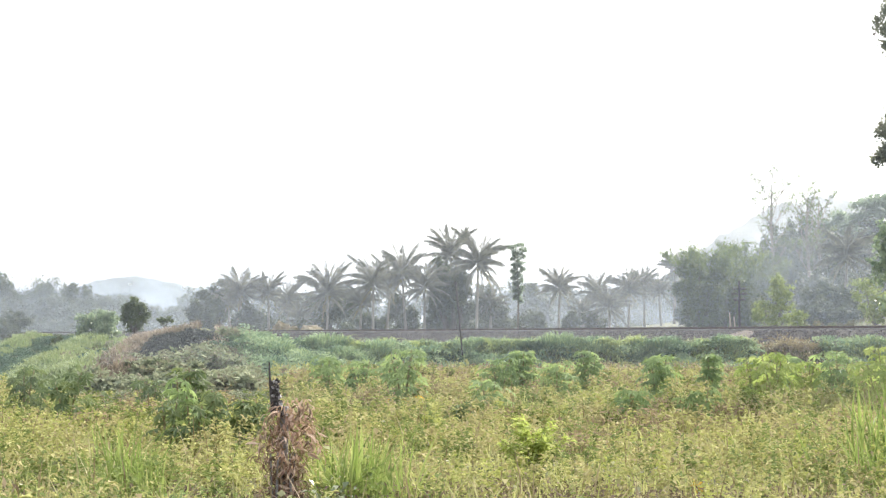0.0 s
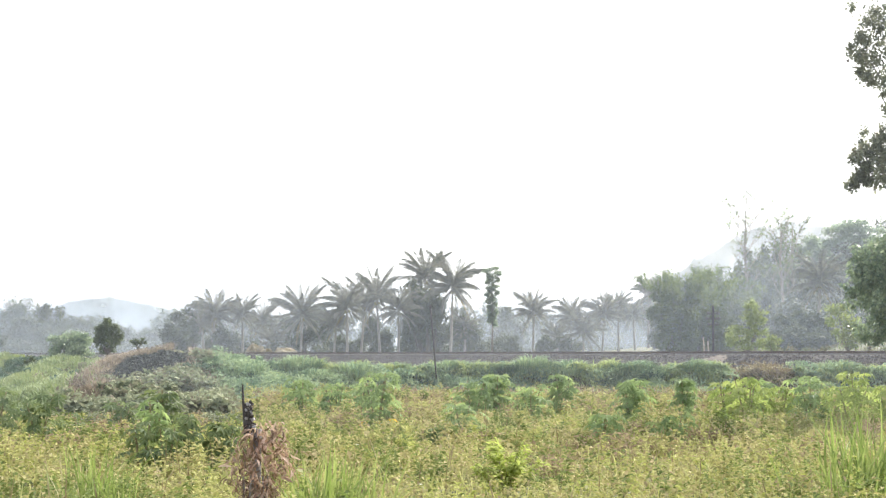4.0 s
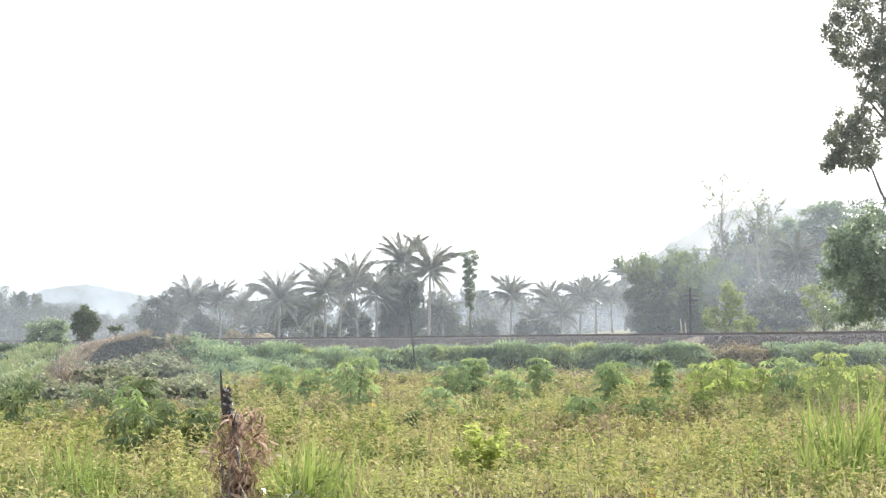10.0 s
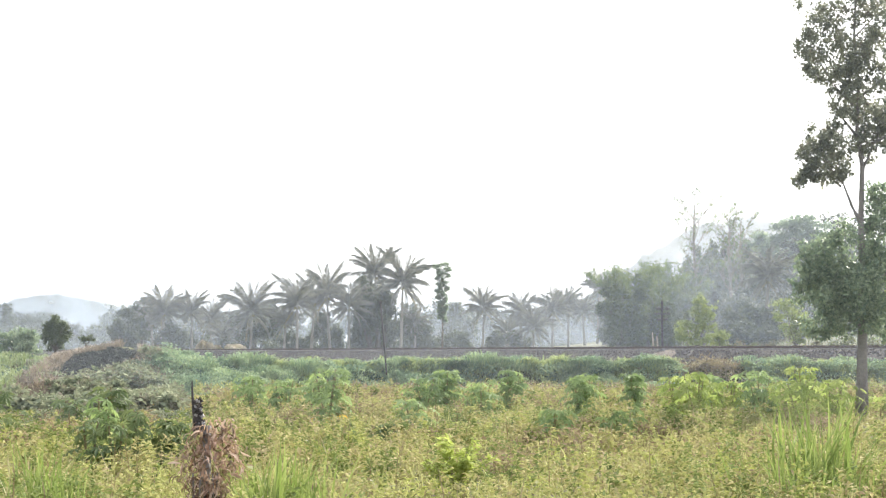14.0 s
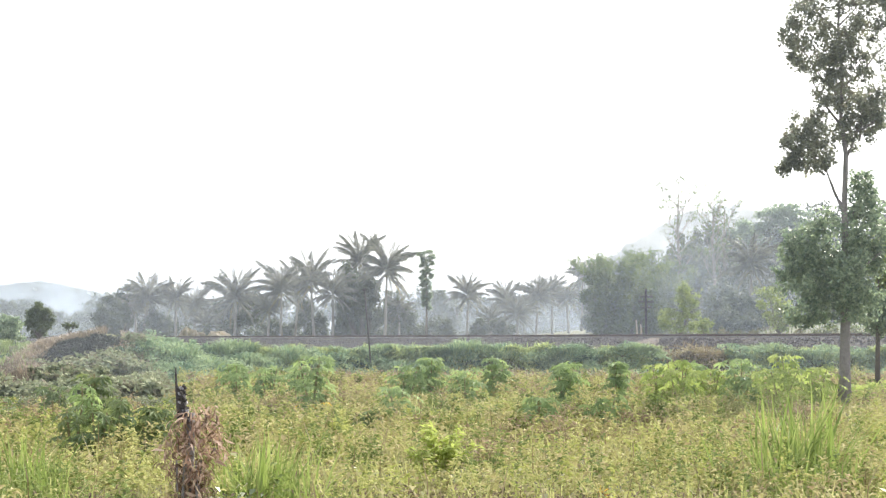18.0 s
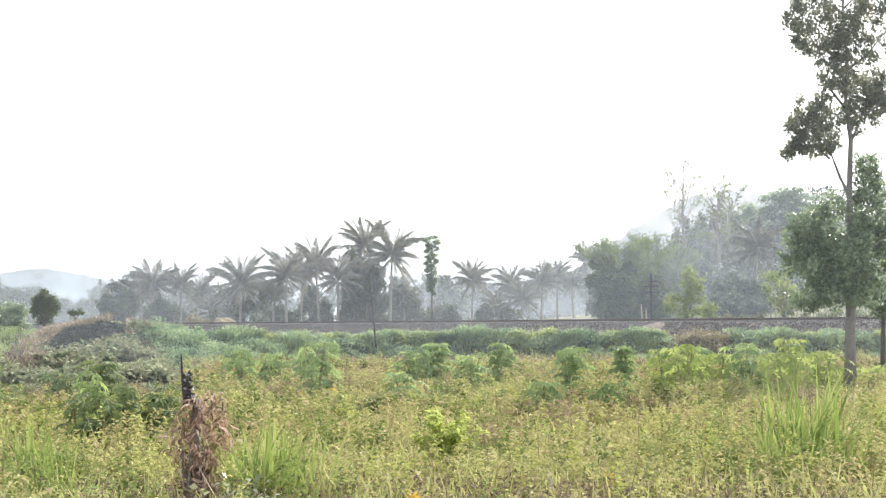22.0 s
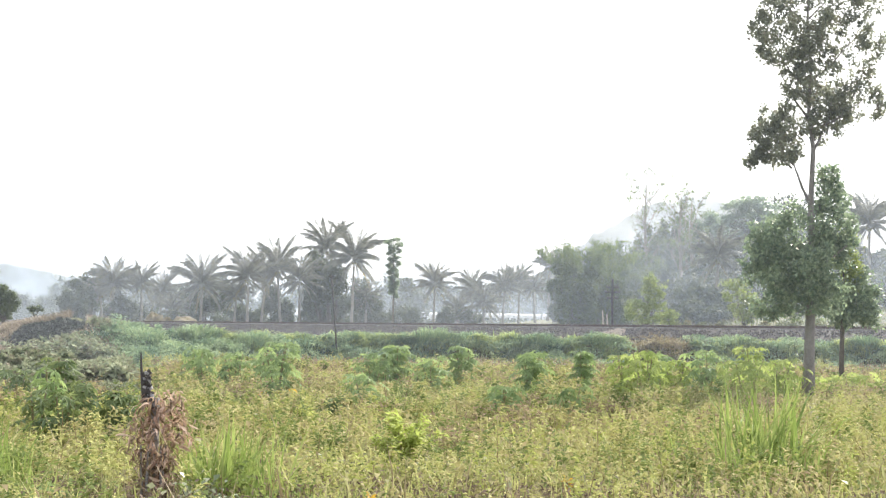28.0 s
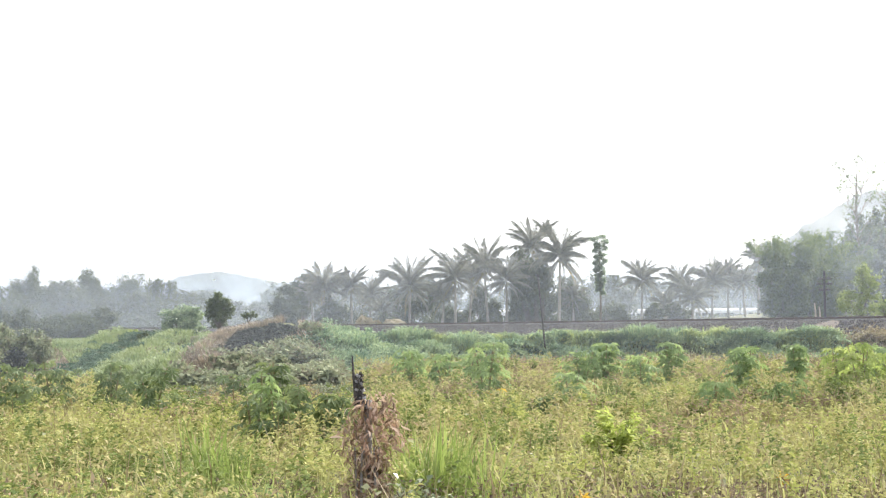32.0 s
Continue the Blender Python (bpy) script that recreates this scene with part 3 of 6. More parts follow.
# ---- palms ----
def frond_mesh(name, length, rise, bend, mat, leaflets=56):
    """A feather frond going out along +x at the angle rise and arching down by bend degrees: midrib and hanging leaflets."""
    t = np.linspace(0, 1, 10)
    ang = np.radians(rise - bend * t**1.4)
    sp = np.concatenate([[[0, 0, 0]], np.cumsum(np.stack([np.cos(ang), 0.22 * np.sin(2.4 * t), np.sin(ang)], -1)[:-1] * length / 9, 0)])
    rib = tube(sp, [0.036 * (1 - 0.85 * a) + 0.006 for a in t], 4)
    u = np.repeat(np.linspace(0.10, 0.995, leaflets), 2)
    side = np.tile([1.0, -1.0], leaflets)
    root = np.stack([np.interp(u, t, sp[:, k]) for k in range(3)], -1)
    an = np.interp(u, t, ang)
    L = length * 0.19 * np.sin(np.pi * np.clip(u * 0.80 + 0.17, 0, 1)) ** 0.6 * rng.uniform(0.7, 1.15, len(u))
    fwd = np.stack([np.cos(an), 0 * an, np.sin(an)], -1)
    d = fwd * 1.0 + np.stack([0 * u, side * 0.42, -0.10 - 0.50 * np.cos(an) + rng.normal(0, 0.22, len(u))], -1)
    d = unit(d) * L[:, None]
    w = fwd * 0.0155 * (length / 3.4)
    q = np.stack([root - w, root + w, root + d * 0.55 + w * 0.9, root + d + np.stack([0 * u, 0 * u, -0.25 * np.cos(an)], -1) * L[:, None]], 1)
    v, f = rib
    o = len(v)
    return faces_mesh(name, list(v) + [tuple(p) for p in q.reshape(-1, 3)], list(f) + [(o + 4 * i, o + 4 * i + 1, o + 4 * i + 2, o + 4 * i + 3) for i in range(len(q))], mat)


FRONDS = [[frond_mesh("frond", 4.6 * k, e, b * g, M_PALM) for k, g in ((1.0, 1.0), (0.9, 1.25), (1.08, 0.85))] for e, b in ((82, 34), (70, 56), (54, 72), (32, 80), (4, 74), (-32, 44))]
FROND_DRY = frond_mesh("dry_frond", 3.6, -45, 40, M_PALMDRY, 22)


def nut_mesh():
    bm = bmesh.new()
    for k in range(7):
        a = k * 0.9
        bmesh.ops.create_icosphere(bm, subdivisions=1, radius=0.13, matrix=Matrix.Translation((0.28 * math.cos(a), 0.28 * math.sin(a), -0.25 - 0.12 * (k % 3))))
    me = bpy.data.meshes.new("coconuts")
    bm.to_mesh(me)
    bm.free()
    me.materials.append(M_NUT)
    return me


NUTS = nut_mesh()


def palm(px, crown_y, d, scale=1.0, lean=0.0, count=39, label="tall coconut palm with feathery grey-green fronds", dry=2):
    """A coconut palm: px is its bearing's tangent, crown_y the tangent of its heart's height, d its depth."""
    x, y = at(px, d)
    g = gz1(x, y)
    h = 1.6 + d * (crown_y - 0.0056) - g
    ob = thing("coconut_palm", pose(x, y, g - 0.1), label, "palm tree", "coconut palms behind the railway")
    t = np.linspace(0, 1, 9)
    sway = lean * h
    pts = [(sway * (a - 1) * (1.4 - 0.4 * a) * 1.0, 0.15 * math.sin(a * 3), h * a) for a in t]
    part("trunk", faces_mesh("trunk", *tube(pts, [0.19 * (1 - 0.45 * a) * (1.35 if a == 0 else 1) for a in t], 8), M_PALMBARK, True), ob, "slender ringed grey trunk")
    tw = R.uniform(0, 6.28)
    for i in range(count):
        k = i / count
        c = min(5, int(k**1.15 * 5.6 + R.uniform(0, 0.9)))
        m = Matrix.Translation((0, 0.02, h)) @ Euler((R.uniform(-0.12, 0.12), R.uniform(-0.12, 0.12), tw + i * 2.399)).to_matrix().to_4x4()
        part("frond", FRONDS[c][i % 3], ob, "", m @ Matrix.Scale(scale * R.uniform(0.85, 1.08) * (0.85 if c == 0 else 1.0 if c < 3 else 0.88), 4))
    for i in range(dry):
        m = Matrix.Translation((0, 0, h - 0.2)) @ Euler((0, 0, R.uniform(0, 6.28))).to_matrix().to_4x4()
        part("dry_frond", FROND_DRY, ob, "hanging dry brown frond", m @ Matrix.Scale(scale, 4))
    part("coconuts", NUTS, ob, "cluster of green coconuts", Matrix.Translation((0, 0, h)))
    return ob


PALMS_MAIN = (
    (846, 452, 200, 1.05, 0.02), (797, 436, 214, 0.95, -0.03), (712, 473, 206, 0.95, -0.05), (690, 482, 212, 0.85, 0.05), (660, 488, 197, 0.9, 0.0),
    (751, 492, 202, 0.85, 0.0), (580, 503, 204, 1.0, 0.02), (475, 502, 208, 0.72, 0.0), (510, 516, 228, 0.75, 0.03), (528, 548, 212, 0.62, 0.0),
    (426, 503, 206, 0.85, 0.1), (404, 520, 212, 0.75, -0.05), (990, 494, 228, 0.85, 0.02), (1056, 502, 240, 0.8, 0.0), (1078, 527, 206, 0.8, 0.0),
    (1114, 498, 242, 0.85, 0.03), (1140, 486, 256, 0.75, 0.0),
)
PALMS_FAR = (
    (1166, 498, 250, 0.7, -0.04), (1195, 458, 262, 0.75, 0.02), (1032, 538, 215, 0.6, 0.0), (1500, 436, 158, 0.78, 0.05), (1777, 372, 157, 0.82, 0.0),
    (640, 520, 200, 0.6, 0.05), (868, 520, 205, 0.55, 0.0),
)
for x, cy, d, sc, ln in PALMS_MAIN + PALMS_FAR:
    palm(T(x), E(cy), d, sc, ln)


# ---- broadleaf trees ----
def limb_to(p, q, r0, r1):
    p, q = Vector(p), Vector(q)
    mid = p.lerp(q, 0.5) + Vector((0, 0, -0.08 * (q - p).length))
    return tube([p, p.lerp(mid, 0.6), mid, q], [r0, r0 * 0.8, (r0 + r1) / 2, r1], 6)


def tree(name, px, top_y, d, width, label, category="tree", base=0.35, leaves=1500, leaf=0.3, mat=None, bark=None, group="", lobes=9, r0=None, tight=0.27):
    """A tree with a lobed crown: px bearing tangent, top_y tangent of its top, width of the crown in metres."""
    x, y = at(px, d)
    g = gz1(x, y)
    h = 1.6 + d * top_y - g
    ob = thing(name, pose(x, y, g - 0.1), label, category, group)
    r0 = r0 or 0.035 * h
    cz, rz = h * (1 + base) / 2, h * (1 - base) / 2
    cs = []
    for i in range(lobes):
        a = i * 2.399 + R.uniform(-0.3, 0.3)
        q = math.sqrt((i + 0.5) / lobes)
        zz = R.uniform(-0.75, 0.8) * math.sqrt(max(0.05, 1 - q * q * 0.8))
        cs.append((q * width * 0.36 * math.cos(a), q * width * 0.36 * math.sin(a), cz + zz * rz))
    fork = (R.uniform(-0.1, 0.1), 0, h * base * 0.9 + 0.2)
    part("trunk", faces_mesh("trunk", *tubes(tube([(0, 0, -0.2), (0.05, 0, fork[2] * 0.5), fork, (0, 0, cz + rz * 0.4)], [r0 * 1.3, r0, r0 * 0.85, r0 * 0.25], 7), *[limb_to(fork, c, r0 * 0.45, r0 * 0.12) for c in cs[::2]]), bark or M_DARKBARK, True), ob)
    p = np.concatenate([clump_points(leaves // lobes, c, (width * 0.25 * R.uniform(0.8, 1.15), width * 0.25, max(rz * 0.42, 0.2) * R.uniform(0.8, 1.15)), 8, tight) for c in cs])
    lo, hi = p[:, 2].min(), np.percentile(p[:, 2], 99.3)
    p[:, 2] += (h - hi) * np.clip((p[:, 2] - lo) / (hi - lo), 0, 1.1)
    tagged(part("crown", quads("crown", leaf_quads(p, np.full(len(p), leaf), 0.25, 0.6, 0.2), mat or M_TREE), ob), kind="stuff")
    return ob


GROVE = "trees behind the railway"
# dark trees among the palms
DARK_TREES = (
    (788, 455, 207, 4.6, 0.12), (772, 490, 208, 3.6, 0.1), (815, 492, 207, 4.4, 0.1), (802, 470, 206, 3.6, 0.3), (868, 520, 206, 4.0, 0.05),
    (785, 540, 216, 3.6, 0.02), (705, 520, 219, 2.8, 0.2), (362, 512, 205, 5.0, 0.15), (388, 500, 214, 3.6, 0.2), (440, 540, 205, 3.4, 0.1),
    (355, 535, 200, 3.6, 0.1), (585, 520, 213, 5.4, 0.1), (655, 560, 214, 4.0, 0.1), (720, 545, 216, 2.6, 0.05), (800, 545, 216, 3.2, 0.05),
    (880, 548, 210, 3.6, 0.05), (540, 565, 204, 2.2, 0.05),
)
LOW_TREES = (
    (950, 555, 203, 2.0, 0.05), (1010, 553, 206, 2.2, 0.05), (1045, 553, 208, 2.6, 0.05), (1222, 500, 230, 3.6, 0.15), (1215, 545, 215, 3.4, 0.1),
)
for x, ty, d, w, base in DARK_TREES + LOW_TREES:
    tree("broadleaf_tree", T(x), E(ty), d, w, "dark green broadleaf tree among coconut palms", base=base, leaves=3600, leaf=0.4, mat=M_FAR, group=GROVE)
for i in range(26):
    x = 345 + i * 28 + R.uniform(-12, 12)
    if 965 < x < 1018 or 1066 < x:
        continue
    tree("shrub", T(x), E(R.uniform(548, 576)), R.uniform(218, 250), R.uniform(2.8, 4.8), "dull green shrub under the palms", "shrub", base=0.02, leaves=900, leaf=0.4, mat=M_FAR, group="shrubs under the palms", lobes=6)
for i in range(26):
    x = 330 + i * 34 + R.uniform(-12, 12)
    tree("distant_tree", T(x), E(R.uniform(500, 535)), R.uniform(440, 480), R.uniform(10, 14), "hazy broadleaf tree far behind the palms", base=0.02, leaves=1500, leaf=1.0, mat=M_FAR, group="hazy distant trees", lobes=7)
# paler trees further back
for x, ty, d, w in ((938, 503, 300, 7), (905, 500, 450, 12), (945, 515, 450, 12), (1010, 505, 460, 13), (1090, 510, 455, 13), (1150, 505, 460, 12), (1215, 500, 330, 9), (545, 520, 320, 9), (620, 520, 330, 9), (470, 535, 340, 9), (860, 505, 330, 8), (310, 545, 330, 8)):
    tree("distant_tree", T(x), E(ty), d, w, "hazy broadleaf tree far behind the palms", base=0.1, leaves=2600, leaf=0.7, mat=M_FAR, group="hazy distant trees")
for i, (x, ty) in enumerate(((-190, 490), (-150, 514), (-110, 482), (-75, 520), (-40, 504), (0, 486), (30, 518), (70, 494), (105, 526), (140, 504), (175, 524), (215, 522), (255, 539), (290, 547), (-60, 540), (20, 544), (120, 545), (-120, 548), (-225, 506), (-260, 492))):
    tree("distant_tree", T(x), E(ty), 330 + 37 * (i % 4), (8, 13, 10)[i % 3], "hazy broadleaf tree in a distant wood", base=0.1, leaves=6400, leaf=0.6, mat=M_FAR, group="hazy distant wood", lobes=12, tight=0.34)
for i in range(22):
    x = -270 + i * 28 + R.uniform(-9, 9)
    tree("distant_shrub", T(x), E(R.uniform(560, 574)), R.uniform(300, 325), R.uniform(5, 8), "low hazy shrub at the foot of a distant wood", "shrub", base=0.02, leaves=700, leaf=0.6, mat=M_FAR, group="distant shrubs", lobes=6)
for i in range(13):
    x = 930 + i * 22 + R.uniform(-7, 7)
    tree("distant_shrub", T(x), E(R.uniform(571, 579)), R.uniform(300, 330), R.uniform(4, 6), "low hazy shrub behind the palms", "shrub", base=0.02, leaves=500, leaf=0.55, mat=M_FAR, group="distant shrubs", lobes=6)
for i in range(18):
    x = -285 + i * 18 + R.uniform(-7, 7)
    tree("distant_tree", T(x), E(R.uniform(548, 588)), R.uniform(205, 285), R.uniform(5, 8.5), "dark hazy tree at the edge of a distant wood", base=0.05, leaves=2600, leaf=0.36, mat=M_FAR, group="hazy distant wood", lobes=9, tight=0.24)
# wooded hill
HILL_CREST = (
    (1560, 400, 225, 9), (1520, 410, 215, 7), (1465, 405, 205, 7), (1610, 375, 225, 9), (1640, 340, 235, 9),
    (1690, 385, 235, 9), (1740, 425, 240, 8), (1800, 432, 235, 8), (1850, 428, 240, 8), (1420, 440, 190, 6),
    (1460, 455, 180, 6), (1540, 430, 185, 7), (1600, 425, 185, 7), (1660, 420, 190, 8), (1720, 450, 185, 7),
    (1400, 510, 170, 5), (1450, 520, 165, 5), (1500, 515, 160, 5), (1570, 500, 165, 6), (1640, 500, 160, 6),
    (1700, 500, 165, 6), (1780, 480, 165, 7),
)
HILL_SLOPE = (
    (1350, 438, 205, 7), (1310, 455, 215, 7), (1395, 425, 205, 7), (1420, 480, 172, 7), (1470, 490, 170, 7),
    (1530, 480, 172, 8), (1600, 470, 172, 8), (1670, 470, 172, 8), (1740, 470, 172, 7), (1820, 462, 180, 7),
    (1860, 470, 172, 8), (1560, 390, 205, 8), (1620, 390, 205, 8), (1690, 390, 210, 8), (1760, 445, 205, 8),
    (1830, 440, 210, 8), (1475, 420, 190, 6), (1405, 392, 216, 6), (1442, 380, 220, 6), (1472, 388, 216, 6), (1380, 410, 210, 5),
)
for i, (x, ty, d, w) in enumerate(HILL_CREST + HILL_SLOPE):
    tree("hill_tree", T(x), E(ty), d, w, "tall hazy tree on the wooded hillside", base=0.25 if i < 9 else 0.02, leaves=3000, leaf=0.46, mat=M_FAR, group="trees on the hillside", lobes=12, tight=0.24)


def bare_tree(x, ty, d, label, n):
    px, py = at(T(x), d)
    g = gz1(px, py)
    h = 1.6 + d * E(ty) - g
    ob = thing("bare_tree", pose(px, py, g - 0.1), label, "tree", GROVE)
    part("trunk", faces_mesh("trunk", *tube([(0, 0, 0), (0.1, 0, h * 0.4), (-0.1, 0, h * 0.75), (0.05, 0, h)], [0.2, 0.16, 0.11, 0.03], 7), M_BARK, True), ob)
    tips = []
    for i in range(n):
        z = h * (0.4 + 0.55 * i / n)
        a = i * 2.4
        r = h * 0.10 * R.uniform(0.7, 1.2)
        tip = (r * math.cos(a), r * math.sin(a), z + h * 0.13 * R.uniform(0.6, 1.3))
        tips.append(tip)
        ends = [Vector(tip) + Vector((R.uniform(-0.9, 0.9), R.uniform(-0.9, 0.9), R.uniform(0.1, 0.9))) for _ in range(4)]
        tips += ends
        mid = Vector((0, 0, z - 0.15)).lerp(Vector(tip), 0.55)
        part("branch", faces_mesh("branch", *tubes(limb_to((0, 0, z - 0.15), tip, 0.06, 0.022), *[limb_to(mid if k % 2 else tip, q, 0.03, 0.012) for k, q in enumerate(ends)]), M_BARK), ob)
    p = np.concatenate([clump_points(11, t, (0.34, 0.34, 0.28), 4, 0.4) for t in tips])
    tagged(part("sparse_leaves", quads("sparse_leaves", leaf_quads(p, np.full(len(p), 0.22), 0.2, 0.6), M_BAMBOO), ob), kind="stuff")


bare_tree(1367, 316, 172, "nearly bare thin tree with sparse leaf tufts", 16)
bare_tree(1430, 345, 176, "thin tree with scattered leaf clumps", 20)
bare_tree(1450, 352, 180, "thin tree with scattered leaf clumps", 14)


def bamboo(x, ty, d, label):
    """A clump of arching culms with feathery tops."""
    px, py = at(T(x), d)
    g = gz1(px, py)
    h = 1.6 + d * E(ty) - g
    ob = thing("bamboo_clump", pose(px, py, g - 0.1), label, "bamboo", GROVE)
    for i in range(26):
        a, r = i * 2.399, 0.25 * math.sqrt(i)
        hh, out = h * R.uniform(0.55, 1.0), R.uniform(0.1, 0.42) * h
        c, s = math.cos(a), math.sin(a)
        t = np.linspace(0, 1, 7)
        pts = [(c * (r + out * u**2.4), s * (r + out * u**2.4), hh * (u - 0.18 * u**4) * 1.1) for u in t]
        part("culm", faces_mesh("culm", *tube(pts, [0.05 * (1 - 0.85 * u) for u in t], 5), M_STEM, True), ob)
        n = 560
        u = rng.uniform(0.1, 1.0, n) ** 0.8
        p = np.stack([np.interp(u, t, [q[k] for q in pts]) for k in range(3)], -1)
        p = p + rng.normal(0, 1, (n, 3)) * (0.3, 0.3, 0.24)
        tagged(part("foliage", quads("foliage", leaf_quads(p, np.full(n, 0.46), 0.1, 0.24, 0.8), M_BAMBOO), ob), kind="stuff")


for x, ty, d, w in ((1436, 508, 150, 3.6), (1472, 500, 152, 4.2), (1508, 512, 150, 3.4), (1455, 535, 148, 3.2), (1495, 540, 148, 3.0), (1590, 520, 150, 4.0), (1640, 515, 150, 4.0), (1700, 510, 150, 4.5), (1760, 505, 152, 4.5), (1820, 505, 152, 4.5)):
    tree("bush", T(x), E(ty), d, w, "dark bluish-green bush below the hillside", "bush", base=0.03, leaves=2400, leaf=0.32, mat=M_FAR, group="bushes below the hill", lobes=11, tight=0.26)
bamboo(1258, 415, 158, "tall feathery bamboo clump in haze beside the track")
# dark leaf masses added to imitate shade in the lower bamboo
for x, ty, d, w in ((1232, 468, 153, 4.4), (1285, 478, 154, 4.4), (1250, 505, 151, 4.8), (1310, 500, 154, 4.0)):
    tree("bush", T(x), E(ty), d, w, "dark rounded leaf mass added as the shaded lower part of the bamboo", "bush", base=0.02, leaves=4200, leaf=0.26, mat=M_BUSH, group="bushes below the hill", lobes=12, tight=0.22)
for x, ty, d, w in ((1432, 566, 130, 1.6), (1470, 570, 129, 1.8), (1505, 566, 131, 1.6), (1590, 566, 130, 2.0), (1632, 562, 131, 2.2), (1690, 560, 131, 2.4)):
    tree("shrub", T(x), E(ty), d, w, "low brownish-green shrub beside the ballast", "shrub", base=0.02, leaves=900, leaf=0.2, mat=M_FARGRASS, group="shrubs beside the ballast", lobes=7)
bamboo(1318, 408, 166, "tall feathery bamboo clump in haze beside the track")


def lobed_tree(name, d, foot, lobes, label, mat, leaf=0.2, category="tree"):
    """A small tree whose crown is a set of separate leafy lobes: bearing, height, half width, half height."""
    x, y = at(T(foot), d)
    g = gz1(x, y)
    k = d / 3048
    ob = thing(name, pose(x, y, g - 0.05), label, category, GROVE)
    cs = [((u - foot) * k, R.uniform(-0.3, 0.3), 1.6 + (595 - v) * k - g) for u, v, ru, rv in lobes]
    fork = (0, 0, min(c[2] for c in cs) * 0.6)
    part("trunk", faces_mesh("trunk", *tubes(tube([(0, 0, 0), (0.03, 0, fork[2] * 0.6), fork], [0.1, 0.085, 0.07], 7), *[limb_to(fork, c, 0.05, 0.015) for c in cs]), M_DARKBARK, True), ob)
    for c, (u, v, ru, rv) in zip(cs, lobes):
        p = clump_points(int(ru * rv * (1.9 if leaf > 0.3 else 2.4 if leaf < 0.15 else 1.6)), c, (ru * k, ru * k, rv * k), 14, 0.26)
        tagged(part("leaf_clump", quads("leaf_clump", leaf_quads(p, np.full(len(p), leaf), 0.1, 0.55, 0.2), mat), ob), kind="stuff")


lobed_tree("young_tree", 134, 1368, ((1378, 496, 15, 15), (1390, 513, 16, 18), (1374, 520, 14, 16), (1384, 540, 18, 18), (1393, 560, 16, 12), (1350, 541, 16, 14), (1343, 559, 17, 12), (1360, 568, 20, 9), (1368, 552, 14, 14)), "bright green young tree beside the telegraph pole", M_TREEY)
lobed_tree("small_bush", 132, 1414, ((1408, 562, 12, 12), (1420, 556, 11, 14), (1412, 572, 16, 8)), "bright green bush at the edge of the ballast", M_TREEY, category="bush")
lobed_tree("young_tree", 132, 1548, ((1528, 504, 26, 11), (1546, 520, 24, 15), (1572, 540, 22, 18), (1556, 556, 26, 14), (1518, 522, 14, 9), (1540, 545, 18, 14)), "pale yellow-green young tree on the far bank", M_TREEY)
for i in range(9):
    x = 40 + i * 15 + R.uniform(-8, 8)
    tree("slope_bush", T(x), E(R.uniform(588, 600)), R.uniform(96, 112), R.uniform(0.9, 1.8), "small green bush on the grassy slope", "bush", base=0.02, leaves=800, leaf=0.15, mat=R.choice((M_SCRUB, M_BUSH, M_TREEY)), group="bushes on the slope", lobes=6)
lobed_tree("round_bush", 94, 238, ((226, 545, 13, 14), (250, 545, 14, 15), (238, 536, 18, 12), (240, 560, 22, 14), (225, 562, 12, 14), (254, 560, 11, 14), (236, 578, 14, 9)), "round dark green bush on top of the bank", M_BUSH, 0.14, "bush")
lobed_tree("spreading_bush", 97, 175, ((176, 555, 25, 13), (152, 566, 22, 14), (199, 566, 20, 14), (175, 574, 34, 14), (146, 584, 16, 11), (194, 586, 22, 12), (168, 594, 22, 10)), "green spreading bush on the grassy bank", M_TREE, 0.14, "bush")
for x, ty, d, w in ((-90, 600, 74, 1.5), (-118, 586, 77, 1.8), (-150, 572, 82, 2.2), (-190, 566, 84, 2.4), (-228, 560, 88, 2.6), (-132, 622, 71, 1.2), (-175, 610, 75, 1.6), (-215, 600, 78, 1.8)):
    tree("low_tree", T(x), E(ty), d, w, "dark bluish-green small tree on the low ground", base=0.06, leaves=2600, leaf=0.16, mat=M_SCRUB if x % 4 else M_DUSK, group="small trees on the low ground", lobes=9)
lobed_tree("small_bush", 80, 292, ((286, 566, 9, 6), (298, 564, 9, 6)), "small dark bush on the mound", M_BUSH, 0.12, "bush")
lobed_tree("umbrella_tree", 205, 1556, ((1559, 348, 34, 9), (1530, 362, 30, 9), (1588, 362, 28, 9), (1559, 374, 42, 10), (1520, 386, 26, 10), (1582, 390, 32, 11), (1546, 358, 26, 9), (1608, 380, 20, 9), (1550, 400, 44, 12), (1600, 405, 30, 12)), "tall tree with flat spreading layers of leaves on the hill", M_TREE, 0.4)
lobed_tree("umbrella_tree", 210, 1490, ((1490, 382, 24, 10), (1474, 396, 22, 10), (1506, 398, 24, 11), (1486, 414, 30, 12), (1515, 420, 26, 12)), "tall tree with flat spreading layers of leaves on the hill", M_TREE, 0.4)


